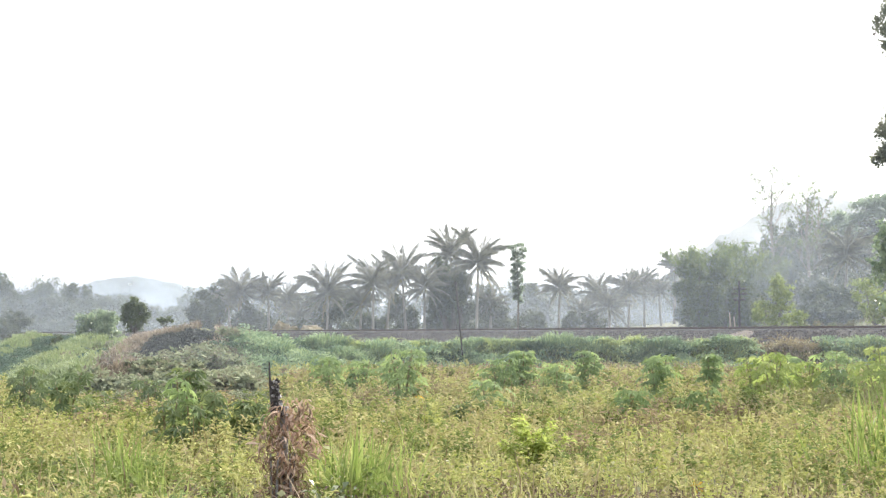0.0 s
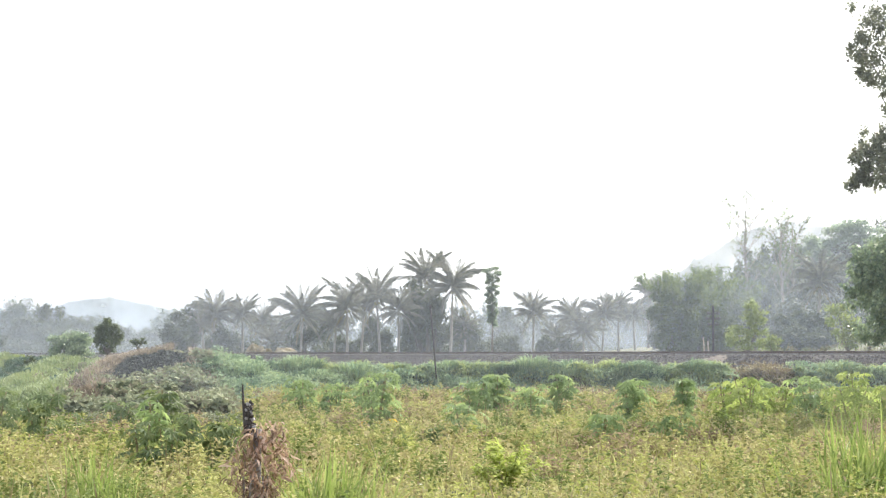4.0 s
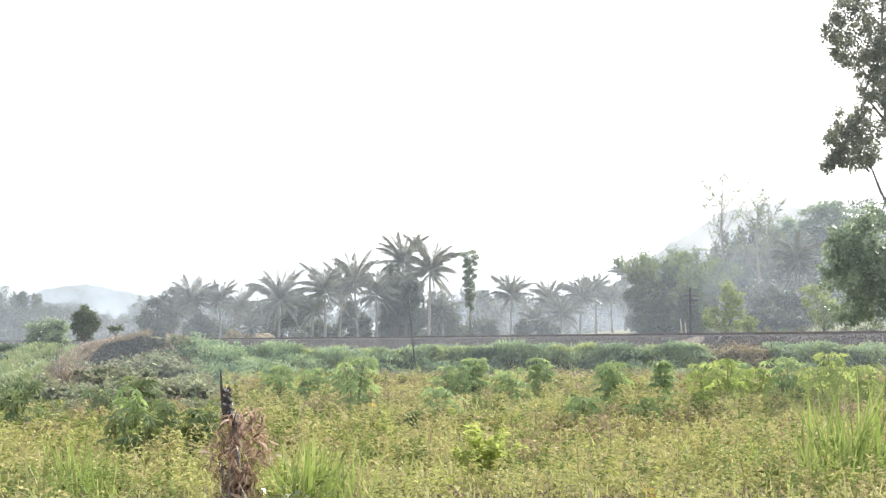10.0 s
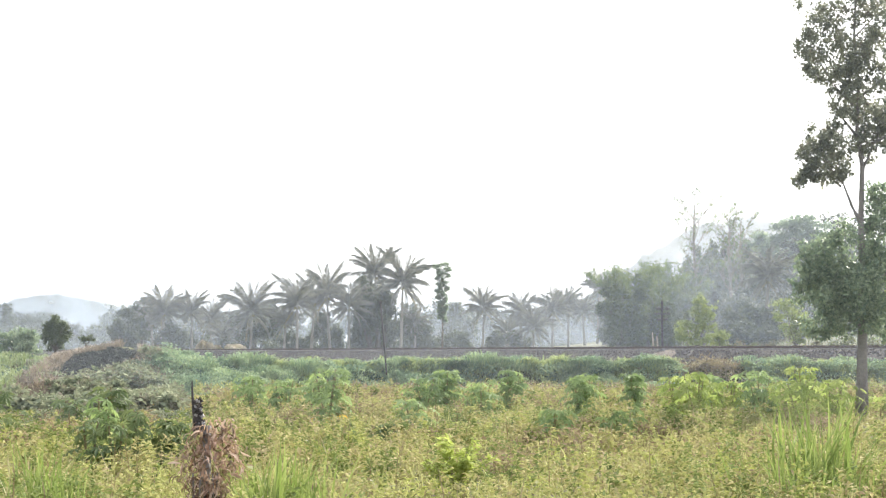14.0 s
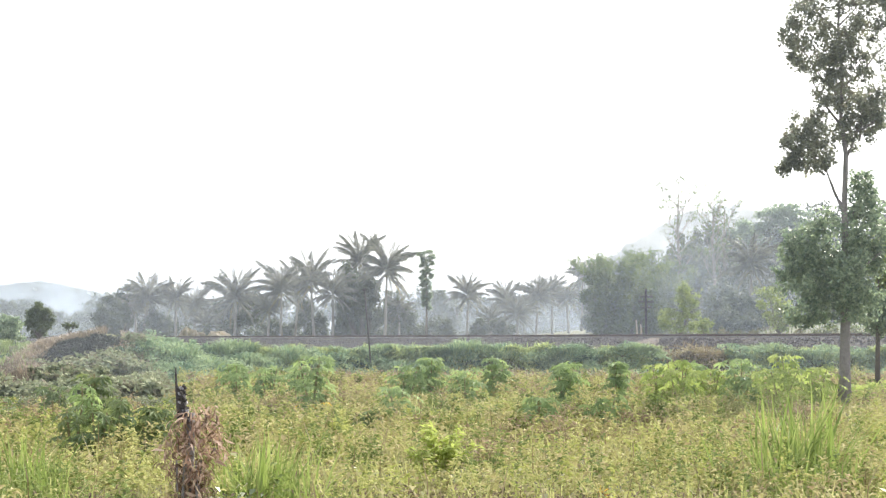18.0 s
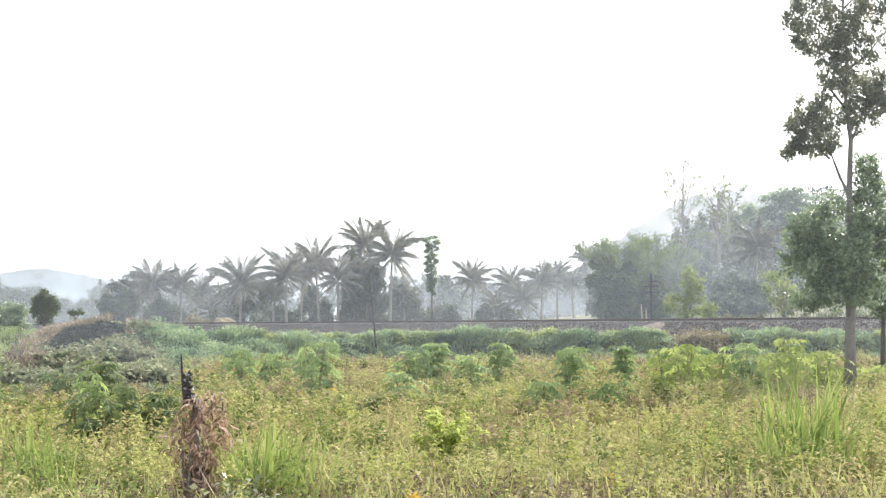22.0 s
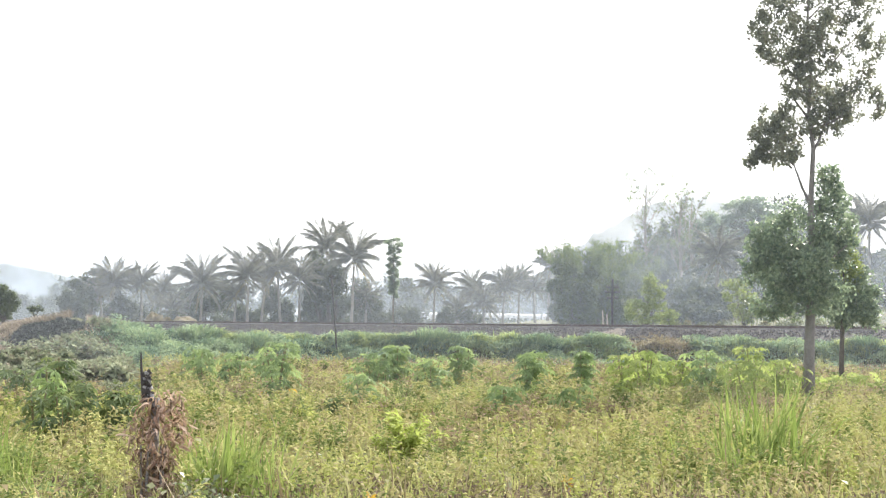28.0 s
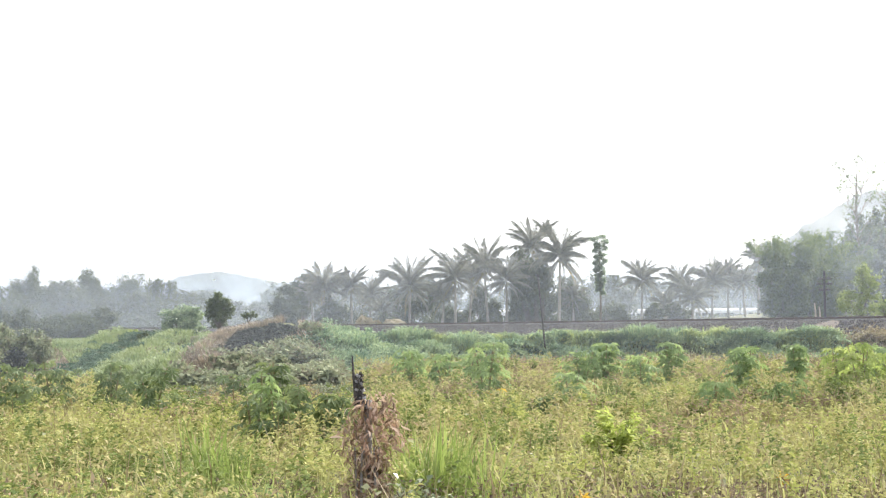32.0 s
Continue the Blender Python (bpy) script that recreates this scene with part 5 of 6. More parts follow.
def bank_grass():
    n = 70000
    x, y = rng.uniform(-16, 48, n), np.where(rng.uniform(0, 1, n) < 0.7, rng.uniform(55, 74, n), rng.uniform(70, 140, n))
    e = (x - R0[0]) * N0[0] + (y - R0[1]) * N0[1]
    f = y - face_y(x)
    lip = np.exp(-((f - 0.9) / 0.8) ** 2)
    keep = (e > 4.4) & (f > -1.8 - 9.5 * sm(-x, 1, 8)) & (rng.uniform(0, 1, n) < 0.45) & ((f < 2.2) | (rng.uniform(0, 1, n) < 0.18)) & (np.abs(x / y) < 0.42) & (x / y > -0.118) & (np.abs(x - 14.2) > 1.6)
    x, y, lip = x[keep], y[keep], lip[keep]
    n = len(x)
    h = np.clip(0.20 + 0.12 * wob(x, y, 2.6, 4.0) + rng.uniform(0, 0.22, n) + 0.16 * lip * (1 + wob(x, y, 1.6, 1.0)), 0.1, 0.62)
    way = rng.normal(-1.57, 1.0, n)
    tagged(new("bank_grass", quads("bank_grass", blade_quads(np.stack([x, y, gz(x, y) - 0.03], -1), h, h * rng.uniform(0.5, 1.5, n), np.full(n, 0.05), way, 0.32), M_GRASS)), "long lush green grass hanging over the railway bank", "grass", kind="stuff")
    # leafy cushions all over the face of the bank
    n, k = 560, 170
    x = rng.uniform(-8.5, 47, n)
    y = face_y(x) + rng.uniform(-1.6, 1.3, n) - 9.5 * sm(-x, 1, 8) * rng.uniform(0, 1, n)
    keep = (x / y > -0.118) & (np.abs(x - 14.2) > 1.5)
    x, y = x[keep], y[keep]
    n = len(x)
    rad, h = rng.uniform(0.25, 1.0, n), rng.uniform(0.1, 0.55, n) * (1 + 0.6 * sm(-x, -2, 5) * (y < face_y(x) - 1.0))
    a, q = rng.uniform(0, 2 * np.pi, (n, k)), np.sqrt(rng.uniform(0, 1, (n, k)))
    p = np.stack([x[:, None] + rad[:, None] * q * np.cos(a), y[:, None] + rad[:, None] * q * np.sin(a), gz(x, y)[:, None] + h[:, None] * np.sqrt(1 - 0.92 * q * q) * rng.uniform(0.8, 1.06, (n, k))], -1).reshape(-1, 3)
    tagged(new("bank_cushions", quads("bank_cushions", leaf_quads(p, np.full(len(p), 0.14), 0.25, 0.42, 0.3), M_GRASS)), "rounded cushions of lush green creepers on the railway bank", "creepers", kind="stuff")
    # lush tussocks hanging over the edge of the bank
    for lo, hi, n, k, tall in ((0.15, 0.35, 420, 70, 0.5), (0.35, 0.95, 190, 220, 0.75)):
        x = rng.uniform(-8, 47, n)
        y = face_y(x) + rng.choice([-1.0, -0.4, 0.3, 1.0], n) + rng.normal(0, 0.35, n) - 9.5 * sm(-x, 1, 8) * rng.uniform(0, 1, n)
        bare = np.abs(x - 14.2) > 1.3 + 0.5 * hi
        x, y = x[bare], y[bare]
        n = len(x)
        a = rng.uniform(0, 2 * np.pi, (n, k))
        q = np.sqrt(rng.uniform(0, 1, (n, k)))
        rad = rng.uniform(lo, hi, (n, 1))
        dome = 0.45 * rad * np.sqrt(1 - 0.9 * q * q)
        root = np.stack([x[:, None] + rad * q * np.cos(a), y[:, None] + rad * q * np.sin(a), gz(x, y)[:, None] - 0.08 + dome], -1).reshape(-1, 3)
        h = (tall * rng.uniform(0.35, 0.7, (n, 1)) * rng.uniform(0.5, 1.1, (n, k))).ravel()
        lean = h * rng.uniform(0.5, 1.5, n * k)
        nm = "bank_tussocks" if tall < 0.6 else "bank_grass_mounds"
        tagged(new(nm, quads(nm, blade_quads(root, h, lean, np.full(n * k, 0.045), a.ravel() + rng.normal(0, 0.5, n * k), 0.35), M_GRASS)), "rounded tussocks of lush grass along the bank edge", "grass", kind="stuff")
    # fringe and drape wear the paler copy to look lit against the face
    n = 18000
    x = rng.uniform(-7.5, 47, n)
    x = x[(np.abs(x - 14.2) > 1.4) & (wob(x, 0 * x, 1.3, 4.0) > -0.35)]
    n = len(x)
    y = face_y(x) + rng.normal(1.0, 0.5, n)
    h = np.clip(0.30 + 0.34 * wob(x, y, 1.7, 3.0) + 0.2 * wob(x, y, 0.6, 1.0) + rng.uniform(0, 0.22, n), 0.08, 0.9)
    tagged(new("bank_fringe", quads("bank_fringe", blade_quads(np.stack([x, y, gz(x, y) - 0.03], -1), h, h * rng.uniform(0.5, 1.4, n), np.full(n, 0.05), None, 0.32), M_FRINGE)), "grass along the top of the bank, coloured paler for sunlight", "grass", kind="stuff")
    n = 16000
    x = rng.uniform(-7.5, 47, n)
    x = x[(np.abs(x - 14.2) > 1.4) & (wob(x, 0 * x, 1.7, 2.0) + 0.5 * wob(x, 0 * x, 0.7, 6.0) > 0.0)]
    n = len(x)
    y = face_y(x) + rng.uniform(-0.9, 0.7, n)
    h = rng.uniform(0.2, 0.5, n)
    tagged(new("bank_drape", quads("bank_drape", blade_quads(np.stack([x, y, gz(x, y) - 0.02], -1), h, h * rng.uniform(0.8, 1.7, n), np.full(n, 0.05), rng.normal(-1.57, 0.7, n), 0.45), M_FRINGE)), "grass draped in clumps over the face of the bank, in the paler sunlight colour", "grass", kind="stuff")
    # darker herbs stand in for shade low on the face; weeds crowd its foot
    for name, mat, n, lo, hi, h0, h1, lab in (("bank_shade_herbs", M_HERBSHADE, 240, -1.4, 0.2, 0.15, 0.45, "dark green herbs standing in for shade low on the face of the bank"), ("foot_weeds", M_WEEDG, 300, -3.4, -0.9, 0.2, 0.7, "green weeds crowding the foot of the bank"), ("foot_brush", M_BROWNED, 260, -3.6, -0.9, 0.2, 0.55, "dry brown weeds at the foot of the bank")):
        x = rng.uniform(-6, 46, n)
        x = x[(np.abs(x - 14.2) > 1.3) | (name == "foot_brush")]
        n = len(x)
        y = face_y(x) + rng.uniform(lo, hi, n) - 9.5 * sm(-x, 1, 8) * rng.uniform(0.6, 1.0, n)
        k, rad, h = 90, rng.uniform(0.2, 0.6, n), rng.uniform(h0, h1, n)
        a, q = rng.uniform(0, 2 * np.pi, (n, k)), np.sqrt(rng.uniform(0, 1, (n, k)))
        p = np.stack([x[:, None] + rad[:, None] * q * np.cos(a), y[:, None] + rad[:, None] * q * np.sin(a), gz(x, y)[:, None] + h[:, None] * np.sqrt(1 - 0.9 * q * q) * rng.uniform(0.6, 1.1, (n, k))], -1).reshape(-1, 3)
        tagged(new(name, quads(name, leaf_quads(p, np.full(len(p), 0.13), 0.2, 0.4, 0.2), mat)), lab, "weeds", kind="stuff")
    # dead stalks on the bare earth where a path comes down the bank
    n = 2600
    x = rng.normal(13.6, 1.2, n)
    y = face_y(x) + rng.uniform(-1.3, 1.2, n)
    h = rng.uniform(0.06, 0.3, n)
    tagged(new("dead_stalks", quads("dead_stalks", blade_quads(np.stack([x, y, gz(x, y) - 0.02], -1), h, h * rng.uniform(0.3, 1.4, n), np.full(n, 0.04), None, 0.3), M_DRYGRASS)), "dead brown stalks on bare earth of the bank", "brush", kind="stuff")
    # the spoil bank: where a place lies on it
    def cover(n, near=46, far=150, m0=-420, m1=470):
        y = near + (far - near) * rng.uniform(0, 1, n) ** 1.6
        x = y * T(rng.uniform(m0, m1, n))
        z = gz(x, y)
        u, v = marks(x, y, z)
        e = (x - R0[0]) * N0[0] + (y - R0[1]) * N0[1]
        return x, y, z, u, v, e

    def dark(u, v):
        a = (u - 318) * 0.94 - (v - 611) * 0.34
        b = (v - 611) * 0.94 + (u - 318) * 0.34
        return (a / 72) ** 2 + (b / 22) ** 2

    def crest(u, v):
        return v - np.interp(u, [150, 200, 245, 300, 350, 405, 440], [672, 640, 613, 591, 582, 592, 606])

    def domes(name, x, y, z, rad, h, k, leaf, mat, label, category, flat=0.3, aspect=0.5, droop=0.0):
        n = len(x)
        a, q = rng.uniform(0, 2 * np.pi, (n, k)), np.sqrt(rng.uniform(0, 1, (n, k)))
        p = np.stack([x[:, None] + rad[:, None] * q * np.cos(a), y[:, None] + rad[:, None] * q * np.sin(a), z[:, None] + h[:, None] * np.sqrt(1 - 0.9 * q * q) * rng.uniform(0.7, 1.07, (n, k))], -1).reshape(-1, 3)
        tagged(new(name, quads(name, leaf_quads(p, np.full(len(p), leaf), flat, aspect, droop), mat)), label, category, kind="stuff")

    # pale grass over the long slope
    x, y, z, u, v, e = cover(150000)
    keep = (e > 4.5) & (u < 330) & ((crest(u, v) > 25) | (u < 225)) & ((u > -40 + 0.8 * (v - 640)) | (z > 0.6) | (wob(x, y, 3.0, 2.0) > 0.6)) & (wob(x, y, 1.5, 4.0) > -0.55) & ((z > -0.45 + 0.15 * wob(x, y, 3.0, 1.0)) | (u < -60))
    gully = np.abs(u - 66 + 1.9 * (v - 621)) / 2.15
    keep &= (gully > 14 + 6 * wob(x, y, 2.0)) & (v > 560)
    keep &= (u < 190 - 0.35 * (v - 600)) | (rng.uniform(0, 1, len(x)) < 0.10)
    x, y, z = x[keep], y[keep], z[keep]
    n = len(x)
    h = np.clip(0.20 + 0.16 * wob(x, y, 3.0, 3.0) + rng.uniform(0, 0.22, n), 0.08, 0.6)
    tagged(new("slope_grass", quads("slope_grass", blade_quads(np.stack([x, y, z - 0.03], -1), h, h * rng.uniform(0.2, 0.9, n), np.full(n, 0.055)), M_SLOPE)), "pale green grass on the long slope", "grass", kind="stuff")
    # dry brush on the face of the low terrace
    x, y, z, u, v, e = cover(60000, 68, 112, -420, 60)
    keep = (z < 0.62) & (u < -30 + 0.8 * (660 - v)) & (rng.uniform(0, 1, len(x)) < 0.5)
    x, y, z = x[keep], y[keep], z[keep]
    h = rng.uniform(0.08, 0.3, len(x))
    tagged(new("terrace_brush", quads("terrace_brush", blade_quads(np.stack([x, y, z - 0.03], -1), h, h * rng.uniform(0.2, 0.9, len(x)), np.full(len(x), 0.04)), M_DRYGRASS)), "dull brown brush on the face of a low terrace", "brush", kind="stuff")
    # herbs and creepers in patches on it, and dark ones in place of gully shade
    x, y, z, u, v, e = cover(8000, 50, 125)
    gully = np.abs(u - 66 + 1.9 * (v - 621)) / 2.15
    keep = (e > 5) & (u < 200 - 0.3 * (v - 600)) & (((wob(x, y, 2.4, 5.0) > 0.45) & (rng.uniform(0, 1, len(x)) < 0.3)) | ((gully < 17 + 5 * wob(x, y, 2.0)) & (v < 672))) & (u > -60)
    x, y, z = x[keep], y[keep], z[keep]
    domes("slope_herbs_and_shade", x, y, z, rng.uniform(0.3, 0.8, len(x)), rng.uniform(0.08, 0.3, len(x)), 110, 0.13, M_HERBSHADE, "low green herbs in patches on the grassy slope, and in a gully in place of shade", "herbs", 0.35, 0.45, 0.2)
    # scrub on the mound's flank: broad pale-edged leaves over dark shade
    x, y, z, u, v, e = cover(7500, 42, 82, 60, 445)
    keep = ((crest(u, v) > 50 + 14 * wob(x, y, 1.5)) | ((crest(u, v) > 12) & (rng.uniform(0, 1, len(x)) < 0.05))) & (u > 185 - 0.55 * (v - 620)) & (dark(u, v) > 1.5) & (z > -0.7) & (y > 44 + 2 * wob(x, y, 2.5)) & (wob(x, y, 1.3, 7.0) + 0.5 * wob(x, y, 0.6, 3.0) > -0.05)
    x, y, z = x[keep], y[keep], z[keep]
    n = len(x)
    domes("mound_scrub", x, y, z, rng.uniform(0.25, 0.55, n), rng.uniform(0.2, 0.62, n), 95, 0.20, M_SCRUB, "grey-green leafy scrub on the flank of the mound", "scrub", 0.3, 0.55, 0.2)
    # drooping tussocks on the green slope beside the mound; dark leaves imitate shade in its gully
    x, y, z, u, v, e = cover(5200, 56, 82, 395, 610)
    gully = np.hypot((v - 634 + 0.12 * (u - 525)) / 17, (u - 525) / 62)
    lush = (e > 5) & (v > 600) & (v < 672 + 8 * wob(x, y, 2.0)) & (u > 405 + 0.3 * (v - 600))
    keep = lush & (gully > 1.0 + 0.4 * wob(x, y, 1.5, 2.0)) & (wob(x, y, 1.5, 6.0) + 0.5 * wob(x, y, 0.7, 1.0) > -0.1) & (rng.uniform(0, 1, len(x)) < 0.6)
    n, k = int(keep.sum()), 70
    a, q, rad = rng.uniform(0, 2 * np.pi, (n, k)), np.sqrt(rng.uniform(0, 1, (n, k))), rng.uniform(0.2, 0.5, (n, 1))
    root = np.stack([x[keep][:, None] + rad * q * np.cos(a), y[keep][:, None] + rad * q * np.sin(a), z[keep][:, None] - 0.05 + 0.4 * rad * np.sqrt(1 - 0.9 * q * q)], -1).reshape(-1, 3)
    h = (rng.uniform(0.16, 0.42, (n, 1)) * rng.uniform(0.6, 1.1, (n, k))).ravel()
    tagged(new("slope_tussocks", quads("slope_tussocks", blade_quads(root, h, h * rng.uniform(0.6, 1.5, n * k), np.full(n * k, 0.05), a.ravel() + rng.normal(0, 0.5, n * k), 0.38), M_LUSH)), "drooping bluish-green grass tussocks beside the mound", "grass", kind="stuff")
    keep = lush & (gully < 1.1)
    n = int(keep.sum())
    domes("gully_shade_leaves", x[keep], y[keep], z[keep], rng.uniform(0.25, 0.6, n), rng.uniform(0.08, 0.26, n), 90, 0.13, M_HERBSHADE, "dark blue-green leaves standing in for shade in a gully of the bank", "ferns", 0.3, 0.4, 0.3)
    # more dark leaves along the bank face, in place of its shade
    x = rng.uniform(-9, 4, 260)
    y = face_y(x) + rng.uniform(-1.3, 0.1, 260) - 9.5 * sm(-x, 1, 8) * rng.uniform(0.1, 0.7, 260)
    domes("face_shade_leaves", x, y, gz(x, y), rng.uniform(0.25, 0.6, 260), rng.uniform(0.1, 0.36, 260), 90, 0.13, M_HERBSHADE, "dark blue-green leaves standing in for shade on the face of the bank", "ferns", 0.3, 0.4, 0.3)
    # dark leaves over the steep upper face, standing in for its shade
    x, y, z, u, v, e = cover(9000, 52, 82, 230, 420)
    keep = (dark(u, v) < 1.0 + 0.5 * wob(x, y, 0.7, 2.0)) & (crest(u, v) > 9)
    x, y, z = x[keep], y[keep], z[keep]
    n = len(x)
    domes("mound_shade_leaves", x, y, z, rng.uniform(0.2, 0.5, n), rng.uniform(0.10, 0.34, n), 80, 0.10, M_DUSK, "dark bluish-grey leaves standing in for shade on the steep face of the mound", "creepers", 0.25, 0.45, 0.4)
    # dry grass along its crest
    x, y, z, u, v, e = cover(70000, 52, 90, 110, 450)
    c = crest(u, v)
    keep = (c > -14) & (c < 52 + 14 * wob(x, y, 1.2, 3.0)) & (dark(u, v) > 0.95) & (e > 5) & (u > 165)
    x, y, z = x[keep], y[keep], z[keep]
    h = rng.uniform(0.12, 0.42, len(x))
    tagged(new("mound_dry_grass", quads("mound_dry_grass", blade_quads(np.stack([x, y, z - 0.03], -1), h, h * rng.uniform(0.2, 0.9, len(x)), np.full(len(x), 0.035)), M_DRYGRASS)), "dry brown grass along the crest of the mound", "grass", kind="stuff")
    # straw-coloured grass on the rise behind the track
    n = 22000
    x, y = rng.uniform(10, 75, n), rng.uniform(112, 190, n)
    e = (x - R0[0]) * N0[0] + (y - R0[1]) * N0[1]
    keep = (e < -6) & (x / y < 0.42) & (x / y > 0.13)
    x, y = x[keep], y[keep]
    h = np.clip(0.25 + 0.35 * wob(x, y, 5, 2.0) + rng.uniform(0, 0.3, len(x)), 0.1, 0.9)
    tagged(new("far_bank_grass", quads("far_bank_grass", blade_quads(np.stack([x, y, gz(x, y) - 0.03], -1), h, h * rng.uniform(0.2, 0.8, len(x)), np.full(len(x), 0.08)), M_FARGRASS)), "straw-coloured and green grass behind the railway", "grass", kind="stuff")


bank_grass()


# ---- cassava plants ----
def lobed_leaf(name, mat, lobes=7, size=0.2):
    """A hand-shaped leaf of narrow lobes, drooping at the tips."""
    v, f = [(0, 0, 0)], []
    for i in range(lobes):
        a = radians(-125 + 250 * i / (lobes - 1))
        L = size * (1 - 0.35 * abs(i - (lobes - 1) / 2) / (lobes / 2))
        c, s = math.cos(a), math.sin(a)
        o = len(v)
        w = L * 0.16
        v += [(c * L * 0.55 - s * w, s * L * 0.55 + c * w, -0.01), (c * L, s * L, -L * 0.28), (c * L * 0.55 + s * w, s * L * 0.55 - c * w, -0.01)]
        f.append((0, o + 2, o + 1, o))
    return faces_mesh(name, v, f, mat)


LEAF = {k: lobed_leaf("leaf", m) for k, m in (("green", M_CASS), ("dark", M_CASSD), ("lime", M_BRIGHT), ("yellow", M_YELLOW))}


def cassava(px, base_y, height, width, label, tint="green", leaves=44, group="cassava plants in the field", d=None, tiers=6, yellow=0):
    d = d or 1.3 / -base_y
    height, width = (height * 0.9 + 0.3) * (0.97 if tint == "lime" else 1.0), width * (1.1 if tint == "lime" else 0.95)
    x, y = at(px, d)
    g = gz1(x, y)
    ob = thing("cassava_plant", pose(x, y, g - 0.02, rz=R.uniform(0, 360)), label, "cassava", group)
    stems = []
    for i in range(3 if width > 0.8 else 2):
        a = i * 2.2 + R.uniform(0, 1)
        t = (0.3 * width * math.cos(a), 0.3 * width * math.sin(a), height * R.uniform(0.85, 1.0))
        stems.append(t)
        part("stem", faces_mesh("stem", *tube([(0, 0, 0), (t[0] * 0.4, t[1] * 0.4, t[2] * 0.5), t], [0.02, 0.017, 0.01], 6), M_STEM), ob)
    leaves = int(leaves * 1.8)
    for i in range(leaves):
        s = stems[i % len(stems)]
        k = (int(i / leaves * tiers) + R.uniform(0, 0.22)) / tiers
        k = 0.26 + 0.83 * k
        a = i * 2.399
        r = width * 0.5 * R.uniform(0.2, 1.0) * (1.15 - 0.9 * abs(k - 0.62)) * (0.75 + 0.45 * math.sin(5 * a + 3 * k + d) ** 2)
        p = (s[0] * k * 0.7 + r * math.cos(a), s[1] * k * 0.7 + r * math.sin(a), s[2] * k + R.uniform(-0.03, 0.05))
        m = Matrix.Translation(p) @ Euler((R.uniform(-0.4, 0.4), R.uniform(0.1, 0.95), a)).to_matrix().to_4x4() @ Matrix.Scale(R.uniform(0.75, 1.3) * min(1.0, 0.38 + 0.0145 * d), 4)
        t = "yellow" if i < yellow else tint
        part("leaf", LEAF[t], ob, "yellowed leaf" if t == "yellow" else "", m)
    return ob


G = "green cassava plant with tiers of lobed leaves"
L_ = "yellow-green cassava plant with flat tiers of leaves"
D_ = "dark green leafy plant among the weeds"
CASSAVA_ROW = (
    (583, 690, 1.0, 0.9, "green", G, 46, 0), (640, 695, 0.95, 0.9, "green", G, 44, 0), (715, 712, 1.25, 0.95, "green", G, 50, 3), (690, 700, 0.9, 0.8, "green", G, 36, 0), (925, 690, 1.2, 0.8, "green", G, 60, 0),
    (885, 692, 0.9, 0.8, "green", G, 36, 0), (1040, 688, 1.15, 0.7, "green", G, 48, 0), (985, 695, 0.8, 0.9, "green", G, 36, 0), (1162, 703, 1.0, 0.75, "green", G, 60, 0), (1255, 692, 1.15, 0.6, "green", G, 46, 0),
    (1330, 695, 1.05, 0.8, "lime", L_, 46, 0), (1368, 700, 1.15, 0.8, "lime", L_, 46, 1), (1398, 690, 0.9, 0.7, "green", G, 34, 0), (1425, 698, 1.0, 0.85, "lime", L_, 46, 3),
)
CASSAVA_LIME = (
    (1480, 700, 1.15, 0.9, "green", G, 50, 3), (1550, 702, 1.05, 1.2, "lime", L_, 56, 0), (1610, 700, 1.0, 1.0, "lime", L_, 46, 0), (1690, 690, 0.45, 1.4, "lime", L_, 50, 2), (1560, 680, 1.2, 0.8, "lime", L_, 40, 0),
    (1750, 692, 0.6, 1.2, "lime", L_, 46, 0), (45, 725, 0.95, 0.8, "dark", G, 46, 0), (120, 740, 0.85, 0.8, "dark", G, 40, 0), (270, 715, 0.7, 0.7, "dark", G, 34, 0), (345, 765, 1.1, 0.5, "dark", D_, 44, 0),
    (318, 778, 0.9, 0.4, "green", G, 26, 0), (300, 790, 0.7, 0.45, "dark", D_, 28, 0), (375, 770, 0.8, 0.35, "dark", D_, 26, 0), (310, 890, 0.1, 0.4, "green", D_, 26, 0),
)
CASSAVA_NEAR = (
    (345, 790, 0.6, 0.35, "dark", D_, 26, 0), (440, 765, 0.55, 0.6, "dark", D_, 46, 0), (-60, 725, 0.9, 0.8, "dark", G, 40, 0), (-140, 715, 0.9, 0.8, "dark", G, 40, 0),
    (-110, 740, 0.6, 0.7, "dark", G, 30, 0), (865, 720, 0.6, 0.8, "green", G, 30, 0), (820, 735, 0.35, 0.4, "dark", D_, 30, 0), (1110, 735, 0.5, 0.7, "green", G, 26, 0), (1240, 735, 0.5, 0.7, "green", G, 26, 0),
)
for x, by, h, w, tint, lab, n, yl in CASSAVA_ROW + CASSAVA_LIME + CASSAVA_NEAR:
    cassava(T(x), E(by), h, w, lab, tint, n, yellow=yl)


